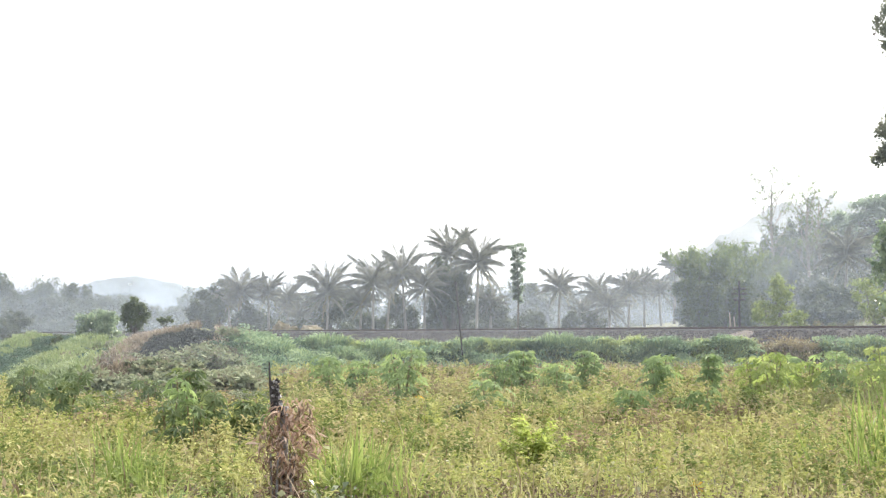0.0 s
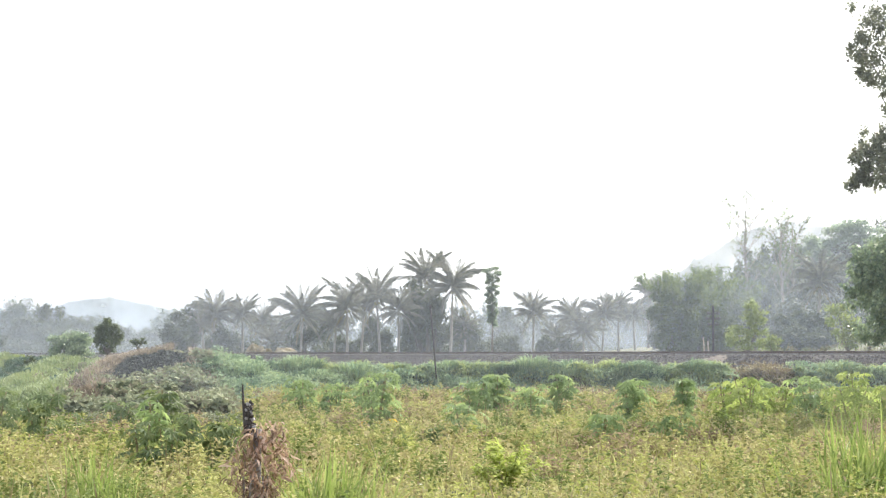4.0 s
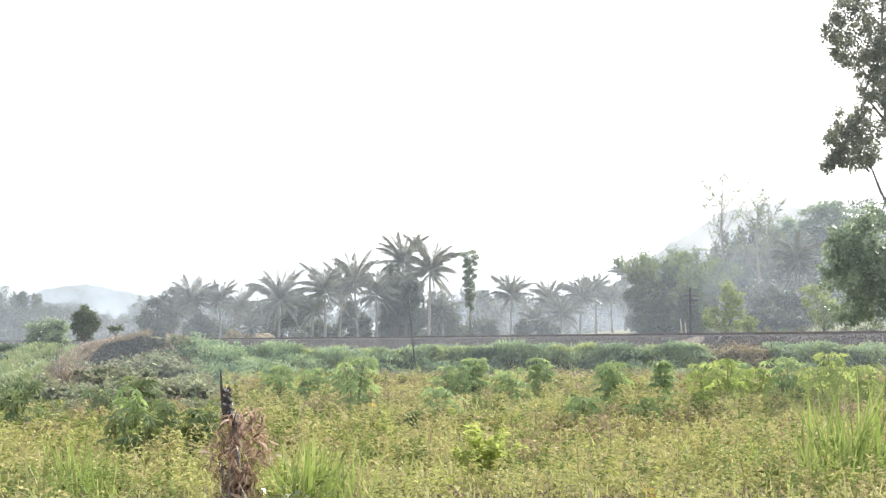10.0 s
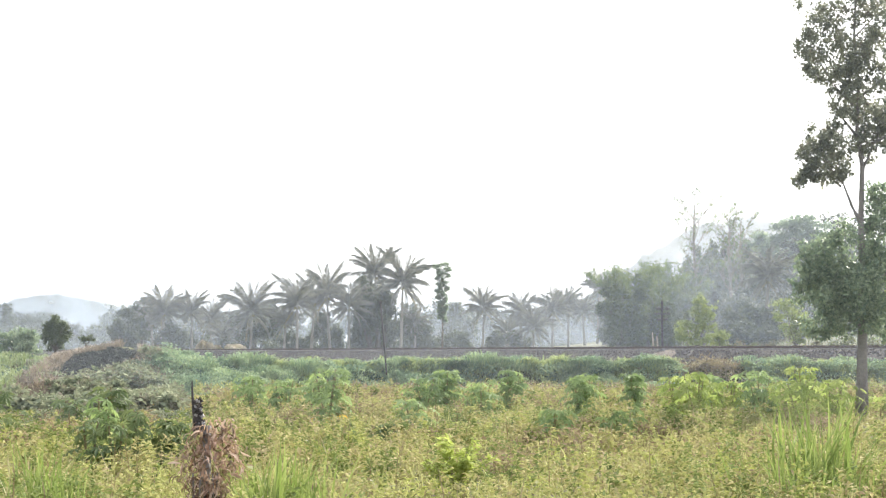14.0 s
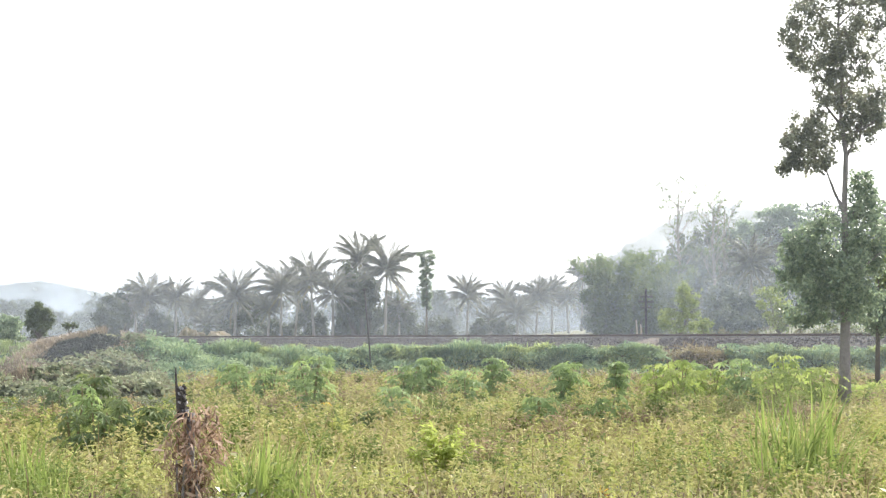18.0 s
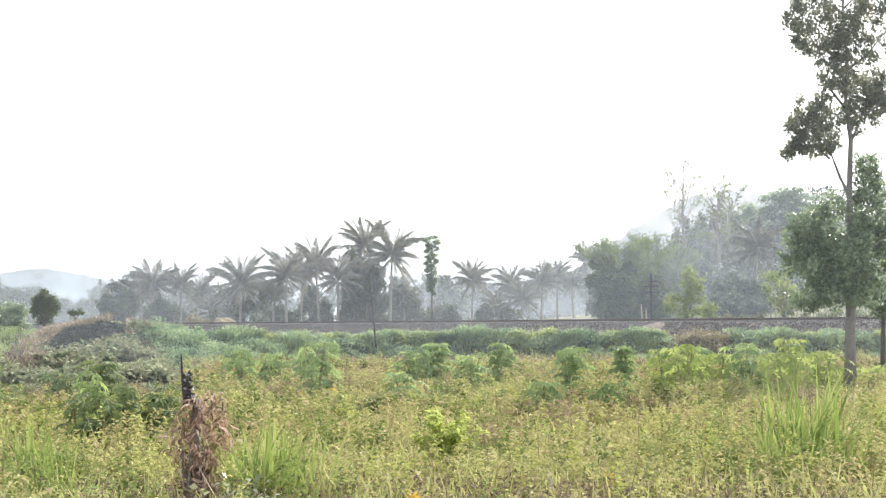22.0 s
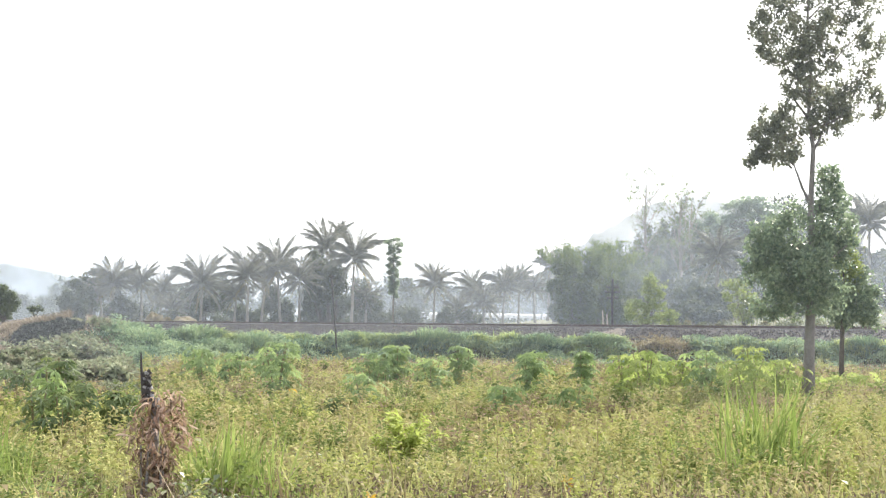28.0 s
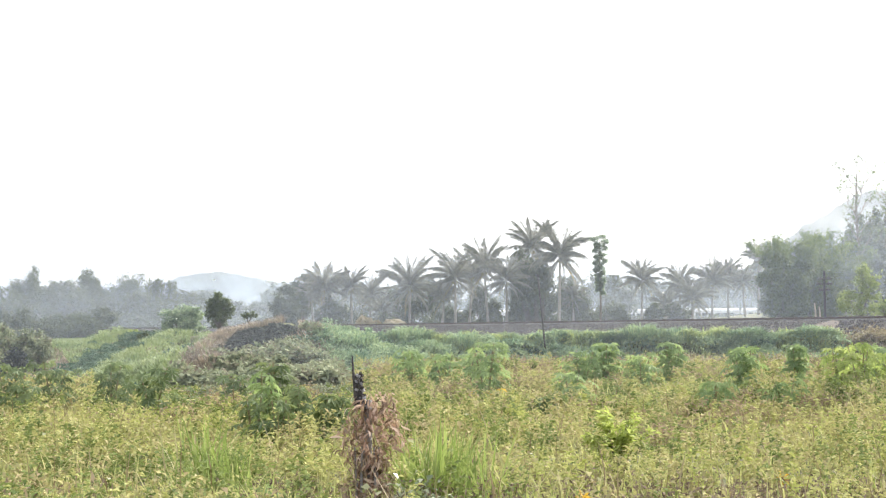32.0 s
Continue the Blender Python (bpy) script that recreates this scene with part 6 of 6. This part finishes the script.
def lime_shrub(x, by, d, width, height):
    """A low shrub of arching sprays, each set with many small narrow leaves."""
    px, py = at(T(x), d)
    g = gz1(px, py)
    ob = thing("lime_shrub", pose(px, py, g - 0.02), "bright lime-green shrub of arching leafy sprays in the weeds", "shrub")
    for i in range(15):
        a, out = i * 2.399, width * 0.5 * R.uniform(0.35, 1.0)
        hh = height * R.uniform(0.7, 1.05)
        t = np.linspace(0, 1, 7)
        pts = [(out * u**1.3 * math.cos(a), out * u**1.3 * math.sin(a), hh * (1.25 * u - 0.35 * u**3) ) for u in t]
        spray = part("spray", faces_mesh("spray", *tube(pts, [0.007 * (1 - 0.7 * u) for u in t], 5), M_STEM), ob)
        n = 60
        u = rng.uniform(0.45, 1.0, n)
        p = np.stack([np.interp(u, t, [q[k] for q in pts]) for k in range(3)], -1) + rng.normal(0, 0.02, (n, 3))
        tagged(part("leaves", quads("leaves", way_leaves(p, a + rng.choice([-1.1, 1.1], n) + rng.normal(0, 0.4, n), rng.normal(0.2, 0.4, n), rng.uniform(0.05, 0.10, n), 0.36), M_LIME), spray), kind="stuff")


lime_shrub(940, 828, 17.0, 0.75, 0.82)


def pale_shrub(x, d, width, height):
    """A low dark shrub whose round glossy leaves catch the sky."""
    px, py = at(T(x), d)
    ob = thing("pale_leaved_shrub", pose(px, py, gz1(px, py) - 0.02), "low dark shrub with round glossy leaves, some coloured pale for sky shine", "shrub")
    for i in range(7):
        a, out, hh = i * 2.399, width * 0.5 * R.uniform(0.2, 1.0), height * R.uniform(0.75, 1.05)
        e = (out * math.cos(a), out * math.sin(a), hh)
        stem = part("stem", faces_mesh("stem", *tube([(0, 0, 0), (e[0] * 0.4, e[1] * 0.4, hh * 0.55), e], [0.007, 0.006, 0.003], 5), M_DARKBARK), ob)
        n = 26
        t = rng.uniform(0.35, 1.0, n)
        p = np.stack([e[0] * t**1.3, e[1] * t**1.3, hh * t], -1) + rng.normal(0, 0.03, (n, 3))
        tagged(part("leaves", quads("leaves", way_leaves(p, rng.uniform(0, 6.28, n), rng.normal(0.1, 0.4, n), rng.uniform(0.045, 0.075, n), 0.75), M_GLOSSY), stem), kind="stuff")


pale_shrub(585, 13.0, 0.42, 0.46)
pale_shrub(612, 12.6, 0.36, 0.40)


# ---- tall grass tufts ----
def blade_mesh(lean, mat):
    """One arching grass blade, a metre long, folded along its middle."""
    t = np.linspace(0, 1, 6)
    c = np.stack([lean * t**2, 0 * t, t * (1 - 0.28 * lean * t)], -1)
    w = 0.0098 * np.sin(np.pi * np.clip(0.12 + 0.88 * t, 0, 1)) ** 0.7 + 0.001
    v = [(p[0], sgn * k, p[2] + (0.004 if sgn else 0)) for p, k in zip(c, w) for sgn in (-1, 0, 1)]
    f = [(3 * i + j, 3 * i + j + 1, 3 * i + j + 4, 3 * i + j + 3) for i in range(5) for j in range(2)]
    return faces_mesh("blade", v, f, mat)


BLADES = {False: [blade_mesh(k, M_TUFT) for k in (0.08, 0.25, 0.45, 0.7, 0.95)], True: [blade_mesh(k, M_STRAW) for k in (0.08, 0.25, 0.45, 0.7, 0.95)]}


def tuft(px, base_y, height, width, n, label, mat=None):
    """A tuft of blades, the inner ones upright and the outer ones arching over."""
    d = 1.45 / -base_y
    x, y = at(px, d)
    ob = thing("grass_tuft", pose(x, y, gz1(x, y) - 0.02), label, "grass", "tall grass tufts")
    for i in range(int(n * 1.7)):
        a = R.uniform(0, 360)
        h = height * R.uniform(0.32, 1.0)
        m = pose(R.gauss(0, width * 0.28), R.gauss(0, width * 0.28), 0, R.gauss(0, 7), R.gauss(0, 7), a) @ Matrix.Diagonal((h, R.uniform(0.7, 1.2) * max(h, 0.6), h, 1))
        part("blade", BLADES[bool(mat)][R.choice((0, 0, 0, 1, 1, 1, 2, 2, 3, 4))], ob, "", m)


for x, by, h, w, n, mat in ((180, 875, 0.85, 0.25, 18, M_STRAW), (212, 878, 0.95, 0.4, 70, None), (228, 884, 0.7, 0.5, 60, None), (300, 900, 0.5, 0.6, 70, None), (650, 900, 0.95, 0.7, 84, None), (612, 905, 0.9, 0.5, 70, None), (1370, 900, 0.5, 0.5, 50, M_STRAW), (1340, 905, 0.45, 0.6, 60, None), (1580, 850, 1.35, 0.75, 96, None), (1550, 868, 0.85, 0.7, 60, None), (1640, 860, 0.6, 0.7, 70, None), (1700, 850, 0.65, 0.7, 80, None), (105, 900, 0.4, 0.5, 40, M_STRAW), (20, 900, 0.5, 0.7, 60, None), (800, 910, 0.4, 0.6, 50, None), (255, 890, 0.75, 0.4, 50, None), (150, 895, 0.6, 0.35, 22, None), (1050, 910, 0.4, 0.8, 50, None)):
    tuft(T(x), E(by), h, w, n, "tuft of dry straw-coloured grass" if mat else "tuft of long bright green grass blades", mat)


# ---- withered plant with a charred tip ----
def withered():
    d = 14.0
    x, y = at(T(492), d)
    g = gz1(x, y)
    ob = thing("withered_plant", pose(x, y, g), "withered plant of hanging brown leaves with a charred spike", "dead plant")
    h = 1.6 + d * E(640) - g
    part("stalk", faces_mesh("stalk", *tube([(0.03, 0, 0), (0.04, 0, 0.4), (0.05, 0, h - 0.36)], [0.05, 0.045, 0.04], 8), M_TRUNK, True), ob)
    for sx, sy, lean in ((-0.06, -0.12, 0.03), (0.02, -0.17, -0.01), (0.10, -0.13, 0.02), (0.16, -0.05, -0.04)):
        part("bare_stalk", faces_mesh("bare_stalk", *tube([(sx, sy, -0.05), (sx + lean, sy + 0.02, 0.28), (sx + 0.4 * lean, sy * 0.6, 0.62)], [0.014, 0.012, 0.007], 6), M_TRUNK, True), ob, "pale bare stalk")
    part("charred_spike", faces_mesh("charred_spike", *tube([(-0.02, 0, h - 0.42), (-0.045, 0, h - 0.27), (-0.065, 0, h - 0.13), (-0.07, 0, h)], [0.03, 0.021, 0.010, 0.005], 8), M_CHAR), ob, "charred black pointed stalk")
    # charred and ashy curled flakes crowded round its foot
    flakes = []
    for mat in (M_CHAR, M_ASH):
        v = [(-0.02, -0.02, 0), (0.018, -0.024, 0.004), (0.026, 0.016, 0.012), (-0.014, 0.022, 0.006), (-0.01, -0.03, 0.03), (0.022, -0.022, 0.034), (0.02, 0.012, 0.03), (-0.02, 0.018, 0.036)]
        flakes.append(faces_mesh("charred_flake", v, [(0, 3, 2, 1), (4, 5, 6, 7), (0, 1, 5, 4), (1, 2, 6, 5), (2, 3, 7, 6), (3, 0, 4, 7)], mat))
    for i in range(100):
        a, z = i * 2.399, 0.15 + 0.29 * i / 100
        r = 0.075 * R.uniform(0.1, 1.0) * (0.5 + 1.8 * (z - 0.14))
        m = Matrix.Translation((-0.03 + 0.13 * (z - 0.12) + 0.75 * r * math.cos(a), r * math.sin(a), h - z - 0.01)) @ Euler((R.uniform(-1.5, 1.5), R.uniform(-1.5, 1.5), a)).to_matrix().to_4x4()
        part("charred_flake", flakes[i % 3 == 2], ob, "ashy grey flake" if i % 3 == 2 else "", m @ Matrix.Diagonal((R.uniform(0.3, 0.7), R.uniform(0.2, 0.5), R.uniform(0.5, 1.2), 1)))
    # hanging leaves, curled lengthwise, in bunches round the stalk
    def leaf_shape(L, w, curl, hook):
        t = np.linspace(0, 1, 5)
        half = w * np.sin(np.pi * np.clip(0.10 + 0.86 * t, 0, 1)) ** 0.8
        out = curl * np.sin(t * 2.6) - hook * t**3
        v = [(o + (0.5 * q if k else 0), k * q, -L * a) for a, q, o in zip(t, half, out) for k in (-1, 0, 1)]
        return v, [(3 * i + c, 3 * i + c + 1, 3 * i + c + 4, 3 * i + c + 3) for i in range(4) for c in range(2)]
    shapes = [leaf_shape(0.055 + 0.012 * j, 0.0075 + 0.002 * (j % 3), 0.012 + 0.008 * (j % 2), 0.018 * (j % 4)) for j in range(6)]
    mes = [faces_mesh("dry_leaf", *q, M_DRY) for q in shapes]
    bunches = []
    for i in range(240):
        u = (i + R.uniform(0, 1)) / 240
        wide = 0.125 + 0.125 * math.exp(-((u - 0.74) / 0.24) ** 2) + 0.035 * math.sin(u * 13)
        a = i * 2.399
        r = wide * math.sqrt(R.uniform(0.05, 1.0))
        bunches.append((0.045 + 0.07 * u * u + r * math.cos(a) * (1.12 if math.cos(a) > 0 else 0.92), r * math.sin(a), 0.08 + (h - 0.42) * u, a))
    rest = []
    for i in range(1300):
        bx, by, bz, a = bunches[i % 240]
        a += R.gauss(0, 0.7)
        m = Matrix.Translation((bx + R.gauss(0, 0.03), by + R.gauss(0, 0.03), bz + R.gauss(0, 0.04))) @ Euler((R.gauss(0, 0.6), R.gauss(-0.3, 0.65), a)).to_matrix().to_4x4()
        m = m @ Matrix.Diagonal((R.uniform(0.7, 1.3), R.uniform(0.7, 1.25), R.uniform(0.6, 1.15), 1))
        if i < 300:
            part("dry_leaf", mes[i % 6], ob, "", m)
        else:
            v, f = shapes[i % 6]
            rest.append(([m @ Vector(q) for q in v], f))
    tagged(part("dry_leaves", faces_mesh("dry_leaves", *tubes(*rest), M_DRYI), ob), kind="stuff")
    # stiff bare twigs sticking out of the bundle
    for i in range(26):
        u, a = R.uniform(0.25, 0.98), i * 2.1
        p = Vector((0.07 + 0.05 * math.cos(a), 0.05 * math.sin(a), 0.05 + (h - 0.5) * u))
        q = p + Vector((R.uniform(0.1, 0.2) * math.cos(a), R.uniform(0.1, 0.2) * math.sin(a), R.uniform(0.02, 0.18)))
        part("twig", faces_mesh("twig", *tube([p, p.lerp(q, 0.6) + Vector((0, 0, 0.01)), q], [0.006, 0.005, 0.002], 4), M_TWIG), ob)


withered()


# ---- small things ----
def straw_heap(x, ty, d, w):
    px, py = at(T(x), d)
    g = gz1(px, py)
    h = 1.6 + d * E(ty) - g
    ob = thing("straw_heap", pose(px, py, g - 0.05), "low heap of pale dry straw behind the track", "straw heap", "straw heaps")
    bm = bmesh.new()
    bmesh.ops.create_icosphere(bm, subdivisions=3, radius=1.0)
    for q in bm.verts:
        k = 1 + 0.5 * noise.noise(q.co * 1.9 + Vector((x, 0, 0))) + 0.2 * noise.noise(q.co * 6 + Vector((0, x, 0)))
        q.co = Vector((q.co.x * w / 2 * k, q.co.y * w / 2.5 * k, max(-0.05, q.co.z) * h * k))
    me = bpy.data.meshes.new("heap")
    bm.to_mesh(me)
    bm.free()
    me.materials.append(M_HEAP)
    part("heap", me, ob)
    n = 500
    a, r = rng.uniform(0, 6.28, n), np.sqrt(rng.uniform(0, 1, n))
    root = np.stack([r * np.cos(a) * w / 2, r * np.sin(a) * w / 2.5, h * np.sqrt(1 - 0.96 * r * r)], -1)
    tagged(part("straw", quads("straw", blade_quads(root - (0, 0, 0.05), np.full(n, 0.22), np.full(n, 0.25), np.full(n, 0.05)), M_LOOSE), ob), kind="stuff")


straw_heap(498, 571, 190, 2.2)
straw_heap(550, 577, 188, 3.0)
straw_heap(520, 578, 189, 1.8)


def stump(x, ty, d, h):
    px, py = at(T(x), d)
    z = 1.6 + d * E(ty) - h
    ob = thing("pale_stump", pose(px, py, gz1(px, py) - 0.1), "broken pale tree stump behind the track", "stump", "pale stumps")
    top = z + h - gz1(px, py) + 0.1
    part("trunk", faces_mesh("trunk", *tube([(0, 0, 0), (0.04, 0, top * 0.6), (-0.03, 0, top)], [0.09, 0.07, 0.04], 8), M_HEAP, True), ob)


stump(1291, 553, 128, 0.9)
stump(1299, 560, 128, 0.7)


def brush_pile():
    """Cut dead branches tipped over the edge of the bank."""
    d = 70.8
    x, y = at(T(1392), d)
    ob = thing("brush_pile", pose(x, y, gz1(x, y)), "sprawling pile of dead brown branches on the bank", "brush pile")
    for i in range(130):
        a, b = R.gauss(0, 1.6), R.gauss(0, 0.7)
        p = Vector((a, b, gz1(x + a, y + b) - gz1(x, y) + R.uniform(0.02, 0.5) * math.exp(-a * a / 2)))
        w = R.uniform(0, 6.28)
        L = R.uniform(0.3, 0.9)
        q = p + Vector((L * math.cos(w), L * math.sin(w) * 0.6, R.uniform(-0.15, 0.22)))
        m = p.lerp(q, 0.55) + Vector((R.uniform(-0.05, 0.05), 0, R.uniform(-0.02, 0.08)))
        e = m + Vector((R.uniform(-0.2, 0.2), R.uniform(-0.1, 0.1), R.uniform(0.05, 0.25)))
        part("branch", faces_mesh("branch", *tubes(tube([p, m, q], [0.02, 0.015, 0.006], 4), tube([m, m.lerp(e, 0.5), e], [0.012, 0.009, 0.005], 4)), M_TWIG), ob)
    n = 3600
    p = rng.normal(0, 1, (n, 3)) * (1.9, 1.0, 0.10)
    p[:, 2] = np.abs(p[:, 2]) + 0.20 * np.exp(-p[:, 0] ** 2) + gz(x + p[:, 0], y + p[:, 1]) - gz1(x, y)
    tagged(part("dead_leaves", quads("dead_leaves", leaf_quads(p, np.full(n, 0.13), 0.2, 0.3, 0.2), M_LOOSE), ob), kind="stuff")


brush_pile()


def dry_weed(x, by, h, w):
    """A withered weed: a sheaf of thin brown stems with small curled leaves."""
    d = 1.4 / -E(by)
    px, py = at(T(x), d)
    ob = thing("dry_weed", pose(px, py, gz1(px, py)), "withered brown weed among the green", "weed", "withered weeds")
    for i in range(9):
        a = i * 2.4
        e = (w * 0.5 * math.cos(a) * R.uniform(0.4, 1), w * 0.5 * math.sin(a) * R.uniform(0.4, 1), h * R.uniform(0.7, 1.05))
        part("stem", faces_mesh("stem", *tube([(0, 0, 0), (e[0] * 0.4, e[1] * 0.4, e[2] * 0.6), e], [0.006, 0.005, 0.003], 4), M_TWIG), ob)
    n = 420
    p = rng.normal(0, 1, (n, 3)) * (w * 0.26, w * 0.26, h * 0.16) + (0, 0, h * 0.8)
    tagged(part("dry_leaves", quads("dry_leaves", leaf_quads(p, np.full(n, 0.05 + 0.0006 * d), 0.2, 0.4, 0.2), M_BROWNED), ob), kind="stuff")


for q in ((1030, 812, 0.45, 0.6), (1180, 735, 0.5, 0.8), (655, 725, 0.55, 0.8), (880, 742, 0.4, 0.9), (1300, 745, 0.45, 0.9), (160, 760, 0.45, 0.7), (770, 705, 0.55, 1.0), (1110, 695, 0.5, 1.1), (390, 745, 0.6, 0.6), (240, 745, 0.5, 0.9), (60, 770, 0.4, 0.8), (1440, 830, 0.35, 0.5), (960, 700, 0.5, 1.0), (1590, 730, 0.45, 0.9)):
    dry_weed(*q)


def stake():
    d = 58.0
    px, py = at(T(699), d)
    g = gz1(px, py)
    ob = thing("bamboo_stake", pose(px, py, g - 0.1), "thin bare bamboo stake standing in the field", "stake")
    h = 1.6 + d * E(612) - g
    part("shaft", faces_mesh("shaft", *tube([(0, 0, 0), (0.02, 0, h * 0.5), (0.0, 0, h)], [0.022, 0.02, 0.014], 6), M_STEM, True), ob)


stake()


def orange_leaves(x, y, d):
    px, py = at(T(x), d)
    z = 1.6 + d * E(y)
    ob = thing("orange_leaf_cluster", pose(px, py, gz1(px, py)), "withered orange leaf on a thin stem in the weeds", "dry leaf", "orange leaves")
    g = z - gz1(px, py)
    part("stem", faces_mesh("stem", *tube([(0, 0, 0), (0.01, 0, g * 0.6), (0, 0, g)], [0.006, 0.005, 0.004], 5), M_STEM), ob)
    for i in range(4):
        part("leaf", LEAF["yellow"], ob, "", Matrix.Translation((0.01 * i, 0, g - 0.02 * i)) @ Euler((0.3 * i, 1.2 + 0.2 * i, i * 1.7)).to_matrix().to_4x4() @ Matrix.Scale(0.42, 4))


for q in ((1230, 852, 15.5), (880, 884, 13.4), (1440, 690, 40), (1497, 688, 41), (728, 690, 42)):
    orange_leaves(*q)


# ---- the far line and its train ----
FAR_Y, FAR_Z = 420.0, 2.45


def far_line():
    ob = thing("far_track", pose(0, FAR_Y, 0), "distant railway line on a low bank behind the palms", "railway", kind="structure")
    prof = [(-9, -0.6), (-3, FAR_Z - 0.55), (-1.6, FAR_Z - 0.2), (1.6, FAR_Z - 0.2), (3, FAR_Z - 0.55), (9, -0.6)]
    v, f, xs = [], [], np.arange(-120, 360, 12.0)
    for x in xs:
        v += [(x, e, z) for e, z in prof]
    for i in range(len(xs) - 1):
        f += [(i * 6 + j, (i + 1) * 6 + j, (i + 1) * 6 + j + 1, i * 6 + j + 1) for j in range(5)]
    part("bank", faces_mesh("bank", v, f, M_GROUND), ob)
    for e in (-0.53, 0.53):
        part("rail", faces_mesh("rail", *box(120, e, FAR_Z - 0.08, 478, 0.07, 0.15), M_RAIL), ob)


far_line()


def wheel_mesh():
    return faces_mesh("wheel", *tubes(tube([(0, -0.06, 0), (0, 0.06, 0)], [0.40, 0.40], 16), tube([(0, 0.05, 0), (0, 0.09, 0)], [0.44, 0.44], 16)), M_BOGIE)


WHEEL = wheel_mesh()


def carriage(loco=False):
    L, W = (15.5, 2.8) if loco else (20.0, 2.9)
    ob = thing("locomotive" if loco else "railway_carriage", pose(0, 0, 0), "white diesel locomotive pulling a passenger train" if loco else "white passenger carriage with a row of dark windows", "train", "" if loco else "carriages of the train")
    sec = [(-W / 2, 0.95), (-W / 2, 2.9), (-W / 2 + 0.04, 3.1)]
    roof = [(-W / 2 + 0.02, 3.1), (-W / 2 + 0.2, 3.4), (-W / 2 + 0.6, 3.65), (0, 3.78), (W / 2 - 0.6, 3.65), (W / 2 - 0.2, 3.4), (W / 2 - 0.02, 3.1)]

    def loft(s, a, b):
        v = [(x, y, z) for x in (a, b) for y, z in s]
        n = len(s)
        return v, [(i, (i + 1) % n, n + (i + 1) % n, n + i) for i in range(n)] + [tuple(range(n))[::-1], tuple(range(n, 2 * n))]
    shell = sec + [(-y, z) for y, z in sec[::-1]]
    part("body", faces_mesh("body", *loft(shell, -L / 2, L / 2), M_LOCO if loco else M_COACH), ob)
    part("roof", faces_mesh("roof", *loft(roof, -L / 2 + 0.05, L / 2 - 0.05), M_ROOF), ob, "pale sunlit curved roof")
    part("underframe", faces_mesh("underframe", *box(0, 0, 0.82, L - 0.6, 2.3, 0.3), M_BOGIE), ob)
    for e in (-1, 1):
        for i in range(3 if loco else 11):
            x = (i - (1 if loco else 5)) * (4.2 if loco else 1.6)
            part("window", faces_mesh("window", *box(x, e * W / 2, 2.25, 1.1, 0.05, 0.75), M_GLASS), ob, "dark window")
        if not loco:
            for x in (-L / 2 + 0.7, L / 2 - 0.7):
                part("door", faces_mesh("door", *box(x, e * W / 2, 1.95, 0.75, 0.06, 1.9), M_COACH), ob)
    for x in (-L / 2 + 3, L / 2 - 3):
        bogie = part("bogie", faces_mesh("bogie", *box(x, 0, 0.5, 2.9, 2.0, 0.25), M_BOGIE), ob)
        for dx in (-1.0, 1.0):
            for e in (-0.55, 0.55):
                part("wheel", WHEEL, bogie, "", pose(x + dx, e, 0.42))
    return ob


TRAIN = [(carriage(True), 7.75)]
first = carriage()
TRAIN.append((first, 26.2))
for i in range(7):
    TRAIN.append((copy_thing(first, pose(0, 0, 0)), 26.2 + 20.6 * (i + 1)))


# ---- sheets for smoke haze over the low ground and for lens glare ----
def haze(d, b0, b1, density, low, high, top, tint=(0.56, 0.63, 0.76), side=None):
    v, f, n = [], [], 24
    for i in range(n + 1):
        x, y = fl(b0 + (b1 - b0) * i / n, 1.0)
        s = d / math.hypot(x, y)
        v += [(x * s, y * s, -3), (x * s, y * s, top)]
    f = [(2 * i, 2 * i + 2, 2 * i + 3, 2 * i + 1) for i in range(n)]
    tagged(new("haze_glare_sheet", faces_mesh("haze_glare_sheet", v, f, haze_mat("haze_glare_sheet", density, low, high, tint, side))), "thin see-through sheet standing in for pale sunlit haze and lens glare", "haze", kind="stuff")


# the two nearest sheets are added to lift dark tones like lens glare
haze(30, -34, 36, 0.028, 9, 18, 19)
haze(60, -32, 34, 0.065, 8, 22, 23)
haze(112, -32, 34, 0.042, 6, 18, 19)
haze(141, 2, 34, 0.10, 4, 15, 16, (0.52, 0.62, 0.80), side=(8, 26))
haze(163, 2, 34, 0.11, 10, 30, 31, side=(12, 34))
haze(194, -32, 34, 0.09, 5, 16, 17)
haze(290, -32, 34, 0.21, 4, 15, 16)
haze(435, -32, 34, 0.17, 5, 20, 21, (0.62, 0.74, 0.90))
haze(560, 8.2, 34, 0.50, 25, 95, 98, (0.66, 0.71, 0.78))
haze(1000, -32, 34, 0.46, 20, 80, 82, (0.60, 0.70, 0.90))


def motions():
    for ob, back in TRAIN:
        rows = [(t, pose(29.2 - 11.0 * (t - 27.0) + back, FAR_Y, FAR_Z)) for t in (0.0, 8.0, 16.0, 24.0, 32.0)]
        walk(ob, rows)


motions()
